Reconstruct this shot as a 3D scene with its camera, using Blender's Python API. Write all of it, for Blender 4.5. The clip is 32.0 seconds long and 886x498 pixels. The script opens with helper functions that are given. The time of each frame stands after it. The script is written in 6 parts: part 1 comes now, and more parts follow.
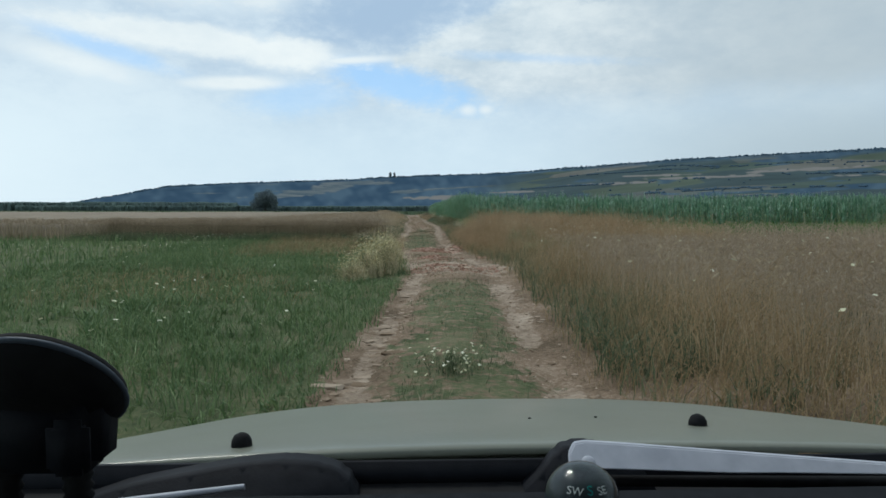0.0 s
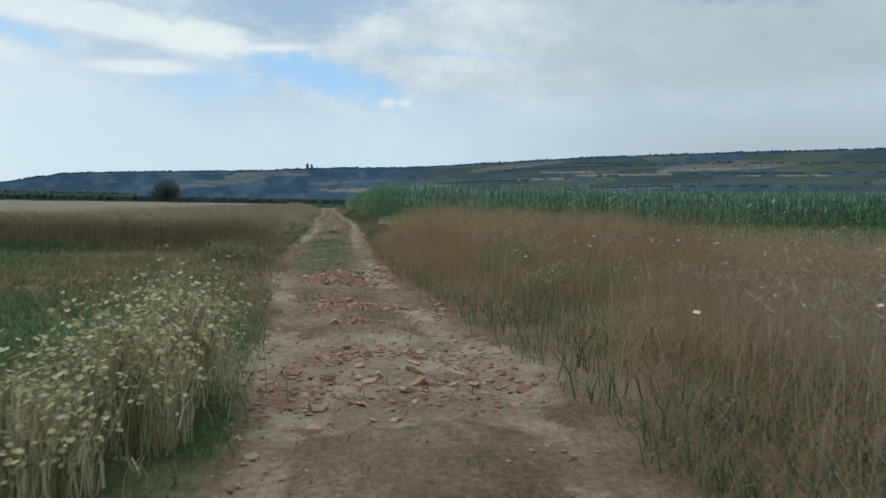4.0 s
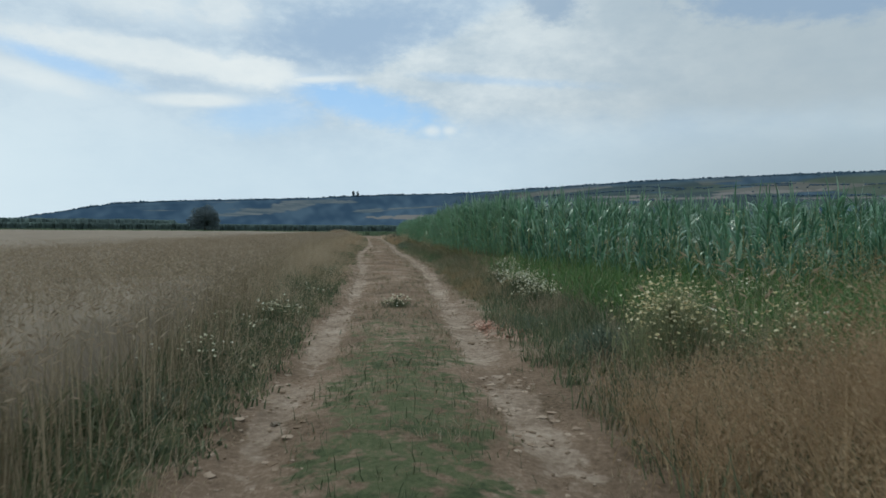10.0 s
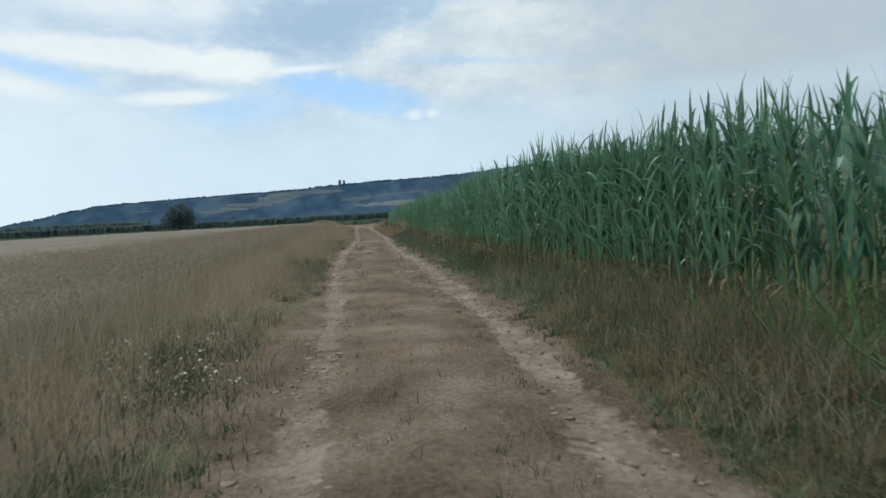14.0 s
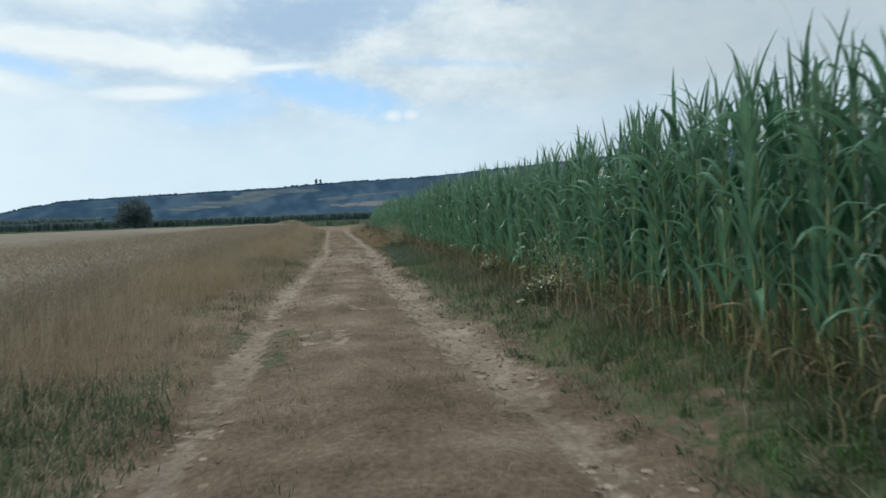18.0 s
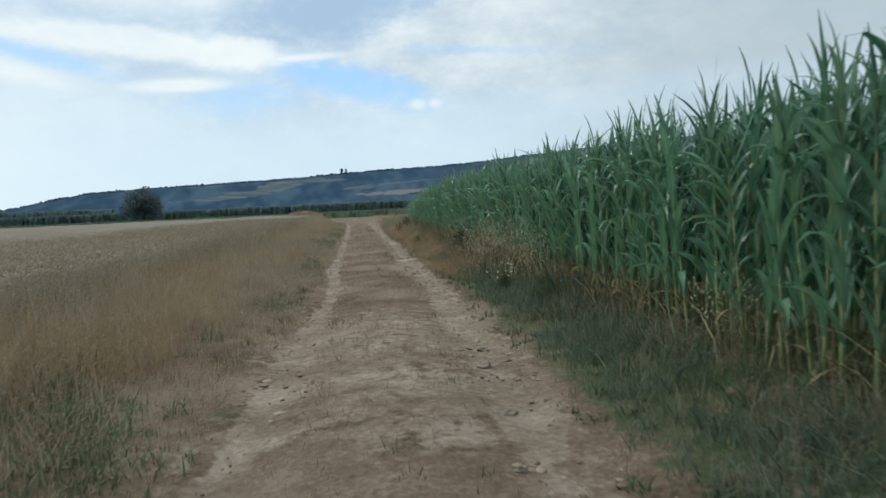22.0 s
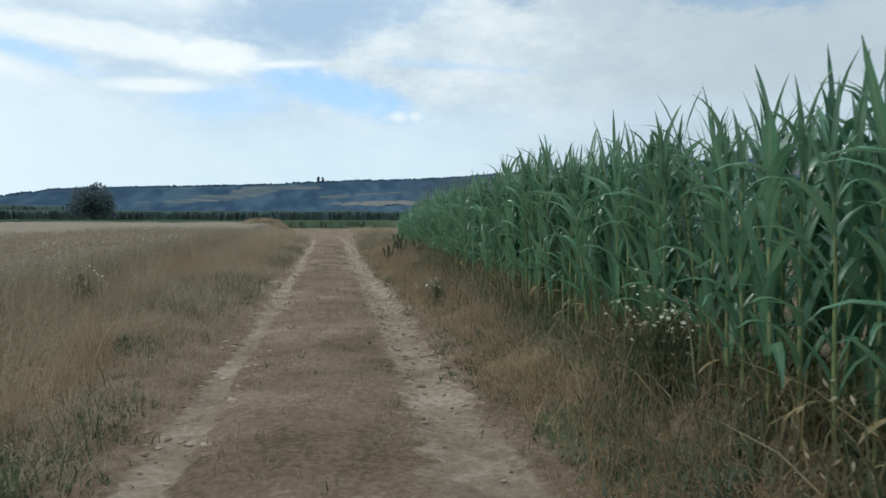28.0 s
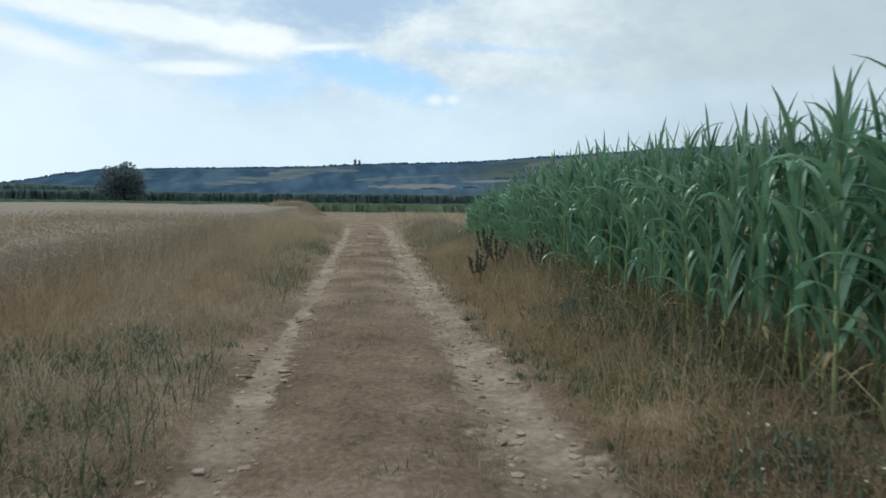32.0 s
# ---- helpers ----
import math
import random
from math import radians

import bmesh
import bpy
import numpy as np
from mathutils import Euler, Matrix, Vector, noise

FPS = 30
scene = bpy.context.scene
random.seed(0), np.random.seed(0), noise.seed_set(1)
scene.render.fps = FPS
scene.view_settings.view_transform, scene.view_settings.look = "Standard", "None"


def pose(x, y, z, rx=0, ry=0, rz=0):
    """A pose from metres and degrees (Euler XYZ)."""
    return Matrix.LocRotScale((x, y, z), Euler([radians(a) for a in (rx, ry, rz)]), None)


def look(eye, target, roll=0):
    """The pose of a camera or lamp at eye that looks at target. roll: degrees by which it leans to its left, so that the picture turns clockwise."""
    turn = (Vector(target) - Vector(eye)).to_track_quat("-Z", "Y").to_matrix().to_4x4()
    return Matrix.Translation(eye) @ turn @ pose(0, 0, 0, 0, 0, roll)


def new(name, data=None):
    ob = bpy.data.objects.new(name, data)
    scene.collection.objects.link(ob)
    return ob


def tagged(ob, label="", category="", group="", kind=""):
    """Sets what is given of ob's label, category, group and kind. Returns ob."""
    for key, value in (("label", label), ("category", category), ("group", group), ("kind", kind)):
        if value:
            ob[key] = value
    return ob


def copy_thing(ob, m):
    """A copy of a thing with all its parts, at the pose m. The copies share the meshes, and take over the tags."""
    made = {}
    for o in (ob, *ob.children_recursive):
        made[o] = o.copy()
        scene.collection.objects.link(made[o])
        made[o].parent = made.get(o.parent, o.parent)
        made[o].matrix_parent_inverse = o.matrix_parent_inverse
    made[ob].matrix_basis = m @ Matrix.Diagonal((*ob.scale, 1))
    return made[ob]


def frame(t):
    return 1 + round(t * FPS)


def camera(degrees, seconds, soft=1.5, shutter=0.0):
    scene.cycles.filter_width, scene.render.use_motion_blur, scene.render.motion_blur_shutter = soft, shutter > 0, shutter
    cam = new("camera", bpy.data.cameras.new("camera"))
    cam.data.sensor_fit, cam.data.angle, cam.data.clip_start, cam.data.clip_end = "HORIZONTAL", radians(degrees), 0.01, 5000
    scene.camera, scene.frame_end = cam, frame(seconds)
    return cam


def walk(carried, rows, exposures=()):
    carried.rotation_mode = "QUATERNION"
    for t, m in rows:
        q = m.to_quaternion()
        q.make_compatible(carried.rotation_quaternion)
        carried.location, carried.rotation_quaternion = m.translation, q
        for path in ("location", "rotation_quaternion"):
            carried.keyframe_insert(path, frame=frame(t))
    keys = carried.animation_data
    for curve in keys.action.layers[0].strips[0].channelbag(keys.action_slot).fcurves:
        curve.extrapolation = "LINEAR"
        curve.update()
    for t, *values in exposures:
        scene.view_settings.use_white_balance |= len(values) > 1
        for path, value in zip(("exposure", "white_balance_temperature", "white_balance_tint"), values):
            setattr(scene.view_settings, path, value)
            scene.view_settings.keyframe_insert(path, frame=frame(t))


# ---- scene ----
# ---- camera ----
# seconds, eye, heading to the left, pitch up and roll in degrees
PATH = [
    (0, 0.000, -0.000, 1.448, -2.36, -3.41, 0.06),
    (0.0334, 0.000, 0.000, 1.448, -2.36, -3.41, 0.06),
    (0.5, -0.003, 1.479, 1.445, -2.67, -3.89, 0.01),
    (1, 0.048, 2.886, 1.456, -3.65, -2.82, -0.02),
    (1.5, 0.043, 4.142, 1.445, -4.90, -1.62, 0.34),
    (2, 0.145, 5.473, 1.457, -6.20, -1.89, 0.74),
    (2.5, 0.182, 6.616, 1.448, -7.04, -2.47, 0.98),
    (3, 0.259, 7.887, 1.447, -7.85, -2.93, 1.17),
    (3.5, 0.332, 9.300, 1.447, -8.35, -3.28, 1.35),
    (4, 0.426, 10.742, 1.444, -9.35, -3.89, 0.90),
    (4.5, 0.515, 12.212, 1.439, -10.36, -4.46, 0.58),
    (5, 0.572, 13.711, 1.429, -10.86, -4.71, 0.65),
    (5.5, 0.572, 15.237, 1.409, -10.38, -4.34, 1.04),
    (6, 0.487, 16.790, 1.427, -8.40, -3.07, 1.32),
    (6.5, 0.404, 18.258, 1.403, -6.25, -2.86, 1.17),
    (7, 0.267, 19.800, 1.418, -4.84, -3.29, 0.97),
    (7.5, 0.120, 21.253, 1.429, -3.57, -2.37, 0.65),
    (8, 0.046, 22.809, 1.460, -2.71, -2.56, 0.02),
    (8.5, -0.043, 24.277, 1.438, -2.62, -3.09, 0.09),
    (9, -0.072, 25.711, 1.428, -3.17, -2.44, -0.00),
    (9.5, 0.016, 27.271, 1.443, -4.38, -2.20, 0.46),
    (10, 0.074, 28.778, 1.460, -5.49, -1.69, 0.47),
    (10.5, 0.112, 30.294, 1.468, -6.35, -1.72, 0.21),
    (11, 0.059, 31.752, 1.467, -6.68, -2.24, -0.58),
    (11.5, 0.014, 33.437, 1.466, -6.73, -2.76, -1.01),
    (12, 0.008, 35.200, 1.475, -6.52, -3.38, -1.59),
    (12.5, -0.005, 37.081, 1.472, -6.27, -4.12, -1.65),
    (13, 0.014, 38.868, 1.468, -6.11, -3.60, -2.82),
    (13.5, 0.073, 40.846, 1.474, -6.11, -3.84, -3.01),
    (14, 0.117, 42.850, 1.474, -6.24, -3.15, -3.12),
    (14.5, 0.172, 44.608, 1.459, -6.99, -1.48, -3.15),
    (15, 0.194, 46.448, 1.455, -7.77, -1.02, -2.08),
    (15.5, 0.193, 48.368, 1.453, -8.49, -1.33, -1.50),
    (16, 0.181, 50.365, 1.453, -9.03, -1.99, -1.83),
    (16.5, 0.170, 52.435, 1.454, -9.30, -2.58, -2.65),
    (17, 0.169, 54.577, 1.455, -9.20, -2.68, -2.49),
    (17.5, 0.184, 56.703, 1.456, -8.60, -3.05, -2.14),
    (18, 0.198, 58.868, 1.456, -8.28, -3.08, -2.12),
    (18.5, 0.227, 61.077, 1.458, -7.92, -2.99, -1.85),
    (19, 0.262, 63.289, 1.451, -7.71, -3.22, -1.91),
    (19.5, 0.281, 65.568, 1.454, -7.68, -3.66, -1.19),
    (20, 0.280, 67.765, 1.461, -7.26, -3.45, -1.53),
    (20.5, 0.276, 69.951, 1.465, -6.98, -3.67, -1.93),
    (21, 0.291, 72.026, 1.452, -6.64, -3.90, -2.70),
    (21.5, 0.249, 74.117, 1.454, -6.38, -3.77, -2.85),
    (22, 0.159, 76.055, 1.454, -6.04, -3.98, -2.66),
    (22.5, 0.124, 77.742, 1.460, -5.81, -3.72, -2.52),
    (23, 0.074, 79.334, 1.464, -5.73, -3.73, -1.93),
    (23.5, 0.059, 80.534, 1.464, -5.74, -3.64, -1.62),
    (24, 0.021, 81.538, 1.459, -5.75, -3.45, -0.27),
    (24.5, 0.020, 82.440, 1.439, -6.21, -4.00, 1.40),
    (25, 0.048, 83.215, 1.445, -6.79, -4.37, 1.65),
    (25.5, 0.107, 83.979, 1.447, -7.21, -3.43, 1.78),
    (26, 0.161, 84.886, 1.449, -7.58, -2.80, 1.15),
    (26.5, 0.208, 85.871, 1.451, -7.89, -2.46, 0.64),
    (27, 0.248, 86.866, 1.454, -8.12, -2.37, 0.45),
    (27.5, 0.276, 87.803, 1.458, -8.26, -2.50, 0.41),
    (28, 0.292, 88.617, 1.454, -8.29, -2.83, 0.12),
    (28.5, 0.240, 89.474, 1.453, -8.27, -2.89, 0.13),
    (29, 0.237, 90.392, 1.453, -8.13, -3.11, 0.67),
    (29.5, 0.194, 91.336, 1.449, -7.68, -3.37, 0.67),
    (30, 0.135, 92.316, 1.450, -7.00, -3.51, 0.66),
    (30.5, 0.108, 93.380, 1.443, -6.25, -3.56, 0.62),
    (31, 0.022, 94.674, 1.421, -5.64, -3.65, 0.60),
    (31.5, 0.009, 96.080, 1.426, -5.47, -4.18, 0.67),
    (32, -0.002, 97.397, 1.417, -5.29, -4.23, 0.65),
]


def aim(eye, yaw, pitch, roll):
    a, b = radians(yaw), radians(pitch)
    way = Vector((-math.sin(a) * math.cos(b), math.cos(a) * math.cos(b), math.sin(b)))
    return look(eye, Vector(eye) + 2 * way, roll)


cam = camera(67.0, 32.0, soft=1.6, shutter=0.2)
walk(cam, [(t, aim((x, y, z), yaw, pitch, roll)) for t, x, y, z, yaw, pitch, roll in PATH],
     exposures=[(0.0, 0.0, 6150, 4.0), (2.0, -0.15, 6150, 4.0), (4.0, -0.1, 6150, 4.0), (6.0, -0.05, 6150, 4.0), (8.0, -0.22, 6150, 4.0), (11.0, -0.1, 6150, 4.0), (14.0, 0.0, 6150, 4.0), (20.0, 0.04, 6150, 4.0), (29.0, 0.1, 6150, 4.0), (32.0, 0.12, 6150, 4.0)])

# ---- sky and sun ----
SUN_AZ, SUN_EL = -35.0, 52.0  # degrees from +y to the right, and above the horizon


def sky_world():
    world = bpy.data.worlds.new("sky")
    scene.world = world
    world.use_nodes = True
    nt = world.node_tree
    nt.nodes.clear()
    N, L = nt.nodes.new, nt.links.new

    def put(socket, value):
        if isinstance(value, bpy.types.NodeSocket):
            L(value, socket)
        else:
            socket.default_value = value

    def math_(op, a, b=0.0, c=0.0, clamp=False):
        n = N("ShaderNodeMath")
        n.operation, n.use_clamp = op, clamp
        for s, v in zip(n.inputs, (a, b, c)):
            put(s, v)
        return n.outputs[0]

    def noise_(vec, scale, detail, rough=0.55):
        n = N("ShaderNodeTexNoise")
        put(n.inputs["Vector"], vec)
        n.inputs["Scale"].default_value, n.inputs["Detail"].default_value = scale, detail
        n.inputs["Roughness"].default_value = rough
        return n.outputs["Fac"]

    def step_(v, lo, hi):
        n = N("ShaderNodeMapRange")
        n.interpolation_type = "SMOOTHSTEP"
        put(n.inputs[0], v)
        n.inputs[1].default_value, n.inputs[2].default_value = lo, hi
        return n.outputs[0]

    def mix_(f, a, b):
        n = N("ShaderNodeMix")
        n.data_type = "RGBA"
        put(n.inputs[0], f)
        put(n.inputs[6], a)
        put(n.inputs[7], b)
        return n.outputs[2]

    way = N("ShaderNodeTexCoord").outputs["Generated"]
    sep = N("ShaderNodeSeparateXYZ")
    L(way, sep.inputs[0])
    x, y, z = sep.outputs
    az = math_("MULTIPLY", math_("ARCTAN2", x, y), 57.29578)
    el = math_("MULTIPLY", math_("ARCSINE", z), 57.29578)
    flat = N("ShaderNodeCombineXYZ")
    put(flat.inputs[0], math_("MULTIPLY", az, 0.02))
    put(flat.inputs[1], math_("MULTIPLY", el, 0.036))
    vec = flat.outputs[0]
    n1, n2, n3, n4 = noise_(vec, 5.5, 8, 0.62), noise_(vec, 1.6, 6, 0.55), noise_(vec, 17.0, 8, 0.65), noise_(vec, 42.0, 6, 0.6)
    wobble = math_("MULTIPLY", math_("SUBTRACT", n1, 0.5), 2.6)
    ripple = math_("MULTIPLY_ADD", math_("SUBTRACT", n4, 0.5), 1.5, math_("MULTIPLY", math_("SUBTRACT", n3, 0.5), 2.0))

    def blot(a0, e0, ra, re, tilt=0.0, hard=0.55, ragged=1.0):
        """A soft patch of the sky, ra by re degrees round azimuth a0 and height e0."""
        c, s = math.cos(radians(tilt)), math.sin(radians(tilt))
        da, de = math_("SUBTRACT", az, a0), math_("SUBTRACT", el, e0)
        u = math_("DIVIDE", math_("MULTIPLY_ADD", da, c, math_("MULTIPLY", de, s)), ra)
        v = math_("DIVIDE", math_("MULTIPLY_ADD", de, c, math_("MULTIPLY", da, -s)), re)
        d = math_("SQRT", math_("MULTIPLY_ADD", u, u, math_("MULTIPLY", v, v)))
        return step_(math_("MULTIPLY_ADD", math_("ADD", wobble, ripple), ragged, d), 1.0 + hard, 1.0 - hard)

    nishita = N("ShaderNodeTexSky")
    nishita.sky_type, nishita.sun_disc = "NISHITA", False
    nishita.sun_elevation, nishita.sun_rotation = radians(SUN_EL), radians(SUN_AZ)
    nishita.air_density, nishita.dust_density, nishita.ozone_density = 1.0, 0.6, 1.5
    scale = N("ShaderNodeVectorMath")
    scale.operation = "SCALE"
    L(nishita.outputs[0], scale.inputs[0])
    scale.inputs["Scale"].default_value = 0.14
    # the white veil: bluish haze low down, mottled grey and white above
    shade = step_(math_("MULTIPLY_ADD", n2, 0.5, math_("MULTIPLY_ADD", n1, 0.5, math_("MULTIPLY_ADD", n3, 0.32, math_("MULTIPLY", n4, 0.12)))), 0.55, 0.88)
    veil = mix_(shade, (0.50, 0.61, 0.74, 1), (0.72, 0.80, 0.87, 1))
    low = step_(el, 12.5, 4.0)
    veil = mix_(math_("MULTIPLY", low, 0.8), veil, (0.70, 0.81, 0.89, 1))
    sky = mix_(blot(-2.0, 16.0, 7.5, 2.3, 12, 0.7, 0.5), veil, (0.42, 0.54, 0.70, 1))
    # the great cloud to the right, white and mottled above, grey towards its foot
    edge = math_("MULTIPLY_ADD", math_("ADD", az, 5.3), 0.43, math_("SUBTRACT", 11.6, el))
    great = math_("MULTIPLY", step_(math_("MULTIPLY_ADD", math_("ADD", wobble, ripple), 0.9, edge), -0.4, 1.3), step_(math_("MULTIPLY_ADD", wobble, 1.2, el), 7.6, 10.6))
    mottle = step_(math_("MULTIPLY_ADD", n3, 0.3, math_("MULTIPLY_ADD", n1, 0.9, math_("MULTIPLY", n4, 0.06))), 0.45, 0.82)
    body = mix_(mottle, (0.555, 0.635, 0.705, 1), (0.815, 0.85, 0.865, 1))
    body = mix_(math_("MULTIPLY", step_(az, 6.0, 34.0), 0.85), body, (0.46, 0.52, 0.565, 1))
    sky = mix_(math_("MULTIPLY", great, 0.9), sky, body)
    sky = mix_(math_("MULTIPLY", math_("MULTIPLY", step_(az, 4.0, 36.0), low), 0.85), sky, (0.43, 0.50, 0.55, 1))
    # blue gaps
    blue = math_("MAXIMUM", blot(-1.2, 10.3, 6.0, 1.35, -13, 0.6, 0.55), math_("MULTIPLY", blot(-9.0, 9.3, 4.5, 1.2, 8, 0.7, 0.5), 0.6))
    blue = math_("MAXIMUM", blue, math_("MULTIPLY", blot(-24.0, 11.9, 4.5, 0.7, -14, 0.6, 0.5), 0.7))
    blue = math_("MAXIMUM", blue, math_("MULTIPLY", blot(10.0, 12.4, 6.0, 0.35, -4, 0.8, 0.7), 0.4))
    sky = mix_(math_("MULTIPLY", blue, 0.9), sky, mix_(0.6, scale.outputs[0], (0.33, 0.57, 0.90, 1)))
    # dark hollows at the top of the great cloud
    hollow = math_("MAXIMUM", math_("MULTIPLY", blot(14.4, 18.2, 2.3, 1.5, 0, 0.5, 0.6), 0.75), math_("MULTIPLY", blot(34.0, 16.9, 7.6, 1.6, -3, 0.35, 0.5), 0.9))
    sky = mix_(hollow, sky, (0.34, 0.45, 0.60, 1))
    # bright banks of cloud
    bank = math_("MAXIMUM", blot(-17.5, 13.1, 11.0, 1.05, -3, 0.4, 0.6), blot(-10.6, 12.55, 4.2, 1.35, -3, 0.3, 0.45))
    bank = math_("MAXIMUM", bank, math_("MAXIMUM", blot(-5.6, 12.2, 3.4, 0.28, 4, 0.8, 0.35), blot(-14.6, 10.05, 3.6, 0.5, 3, 0.5, 0.45)))
    bank = math_("MAXIMUM", bank, math_("MULTIPLY", blot(-26.0, 10.7, 4.0, 0.75, -12, 0.6, 0.6), 0.75))
    bank = math_("MAXIMUM", bank, math_("MULTIPLY", math_("MAXIMUM", blot(-12.6, 17.2, 2.3, 1.4, 0, 0.5), blot(-19, 17.0, 5.5, 1.2, -5, 0.6)), 0.7))
    bank = math_("MAXIMUM", bank, math_("MULTIPLY", math_("MAXIMUM", blot(4.5, 8.3, 0.6, 0.36, 0, 0.8, 0.45), blot(5.95, 8.35, 0.5, 0.3, 0, 0.8, 0.45)), 0.8))
    sky = mix_(math_("MULTIPLY", bank, 0.92), sky, mix_(mottle, (0.82, 0.86, 0.88, 1), (0.93, 0.94, 0.93, 1)))
    glow = step_(az, -10.0, -38.0)
    sky = mix_(math_("MULTIPLY", math_("MULTIPLY", glow, low), 0.7), sky, (0.86, 0.94, 0.98, 1))
    ground = mix_(step_(el, -0.5, -3.0), sky, (0.10, 0.09, 0.07, 1))
    back = N("ShaderNodeBackground")
    L(ground, back.inputs[0])
    back.inputs[1].default_value = 1.0
    L(back.outputs[0], N("ShaderNodeOutputWorld").inputs[0])


sky_world()
sun = new("sun", bpy.data.lights.new("sun", "SUN"))
sun.data.energy, sun.data.angle, sun.data.color = 1.4, radians(14), (1.0, 0.94, 0.85)
sun_from = Vector((math.sin(radians(SUN_AZ)) * math.cos(radians(SUN_EL)), math.cos(radians(SUN_AZ)) * math.cos(radians(SUN_EL)), math.sin(radians(SUN_EL))))
sun.matrix_world = look(sun_from * 60, (0, 0, 0))

# ---- materials ----


def material(name, colours, scale=6.0, rough=0.8, bump=0.0, bump_scale=40.0, island=0.0, metal=0.0, leafy=0.0, big=0.0, spread=(0.3, 0.7), per_object=0.0, coat=0.0, shine=0.2, rib=False):
    """A procedural surface: noise from colour to colour in metres of the world, a second larger noise (big), a varied brightness for each
    loose piece (island) or each object, fine relief, and for leaves some light that comes through (leafy)."""
    m = bpy.data.materials.new(name)
    m.use_nodes = True
    nt = m.node_tree
    N, L = nt.nodes.new, nt.links.new
    bsdf = nt.nodes["Principled BSDF"]
    pos = N("ShaderNodeNewGeometry")
    tex = N("ShaderNodeTexNoise")
    L(pos.outputs["Position"], tex.inputs["Vector"])
    tex.inputs["Scale"].default_value, tex.inputs["Detail"].default_value = scale, 6.0
    fac = tex.outputs["Fac"]
    if big:
        wide = N("ShaderNodeTexNoise")
        L(pos.outputs["Position"], wide.inputs["Vector"])
        wide.inputs["Scale"].default_value, wide.inputs["Detail"].default_value = big, 3.0
        half = N("ShaderNodeMix")
        half.inputs[0].default_value = 0.5
        L(fac, half.inputs[2])
        L(wide.outputs["Fac"], half.inputs[3])
        fac = half.outputs[0]
    if island:
        part_ = N("ShaderNodeMix")
        part_.inputs[0].default_value = island
        L(fac, part_.inputs[2])
        L(pos.outputs["Random Per Island"], part_.inputs[3])
        fac = part_.outputs[0]
    if per_object:
        info = N("ShaderNodeObjectInfo")
        part_ = N("ShaderNodeMix")
        part_.inputs[0].default_value = per_object
        L(fac, part_.inputs[2])
        L(info.outputs["Random"], part_.inputs[3])
        fac = part_.outputs[0]
    ramp = N("ShaderNodeValToRGB")
    cr = ramp.color_ramp
    lo, hi = spread
    while len(cr.elements) < len(colours):
        cr.elements.new(0.5)
    for i, (e, c) in enumerate(zip(cr.elements, colours)):
        e.position = lo + (hi - lo) * i / max(1, len(colours) - 1)
        e.color = (*c, 1)
    L(fac, ramp.inputs[0])
    tint = ramp.outputs[0]
    if rib:
        # the pale middle vein of a leaf
        vein, narrow, over = N("ShaderNodeAttribute"), N("ShaderNodeMath"), N("ShaderNodeMix")
        vein.attribute_name = "rib"
        narrow.operation = "POWER"
        narrow.inputs[1].default_value = 7.0
        L(vein.outputs["Fac"], narrow.inputs[0])
        over.data_type = "RGBA"
        L(narrow.outputs[0], over.inputs[0])
        L(tint, over.inputs[6])
        over.inputs[7].default_value = (0.30, 0.40, 0.24, 1)
        tint = over.outputs[2]
    L(tint, bsdf.inputs["Base Color"])
    bsdf.inputs["Roughness"].default_value, bsdf.inputs["Metallic"].default_value = rough, metal
    bsdf.inputs["Specular IOR Level"].default_value = shine
    if coat:
        bsdf.inputs["Coat Weight"].default_value, bsdf.inputs["Coat Roughness"].default_value = coat, 0.12
    if bump:
        fine = N("ShaderNodeTexNoise")
        L(pos.outputs["Position"], fine.inputs["Vector"])
        fine.inputs["Scale"].default_value, fine.inputs["Detail"].default_value = bump_scale, 5.0
        b = N("ShaderNodeBump")
        b.inputs["Strength"].default_value, b.inputs["Distance"].default_value = bump, 0.5 / bump_scale
        L(fine.outputs["Fac"], b.inputs["Height"])
        L(b.outputs[0], bsdf.inputs["Normal"])
    if leafy:
        thin, both = N("ShaderNodeBsdfTranslucent"), N("ShaderNodeMixShader")
        L(tint, thin.inputs[0])
        both.inputs[0].default_value = leafy
        L(bsdf.outputs[0], both.inputs[1])
        L(thin.outputs[0], both.inputs[2])
        L(both.outputs[0], nt.nodes["Material Output"].inputs[0])
    return m


M_CORN = material("corn_leaf", [(0.055, 0.145, 0.085), (0.122, 0.262, 0.155), (0.188, 0.355, 0.215), (0.43, 0.58, 0.45)], 9.0, 0.28, 0.3, 60, island=0.6, spread=(0.24, 0.84), leafy=0.34, shine=0.6, rib=True)
M_CORN_TOP = material("corn_top_leaf", [(0.058, 0.138, 0.08), (0.108, 0.215, 0.126), (0.16, 0.285, 0.17), (0.34, 0.47, 0.34)], 9.0, 0.32, island=0.6, spread=(0.24, 0.84), leafy=0.34, shine=0.6, rib=True)
M_CORN_DRY = material("dry_corn_leaf", [(0.16, 0.125, 0.06), (0.28, 0.22, 0.115), (0.42, 0.34, 0.20)], 5.0, 0.8, 0.3, 60, island=0.5, leafy=0.2)
M_STALK = material("corn_stalk", [(0.17, 0.225, 0.09), (0.27, 0.32, 0.135), (0.42, 0.42, 0.21)], 4.0, 0.55, island=0.4)
# paler and bluer than real maize leaves: aerial haze painted in
M_CORN_FAR = material("hazed_far_corn", [(0.15, 0.205, 0.20), (0.165, 0.225, 0.215), (0.18, 0.245, 0.225)], 0.05, 0.9, leafy=0.5, shine=0.0)
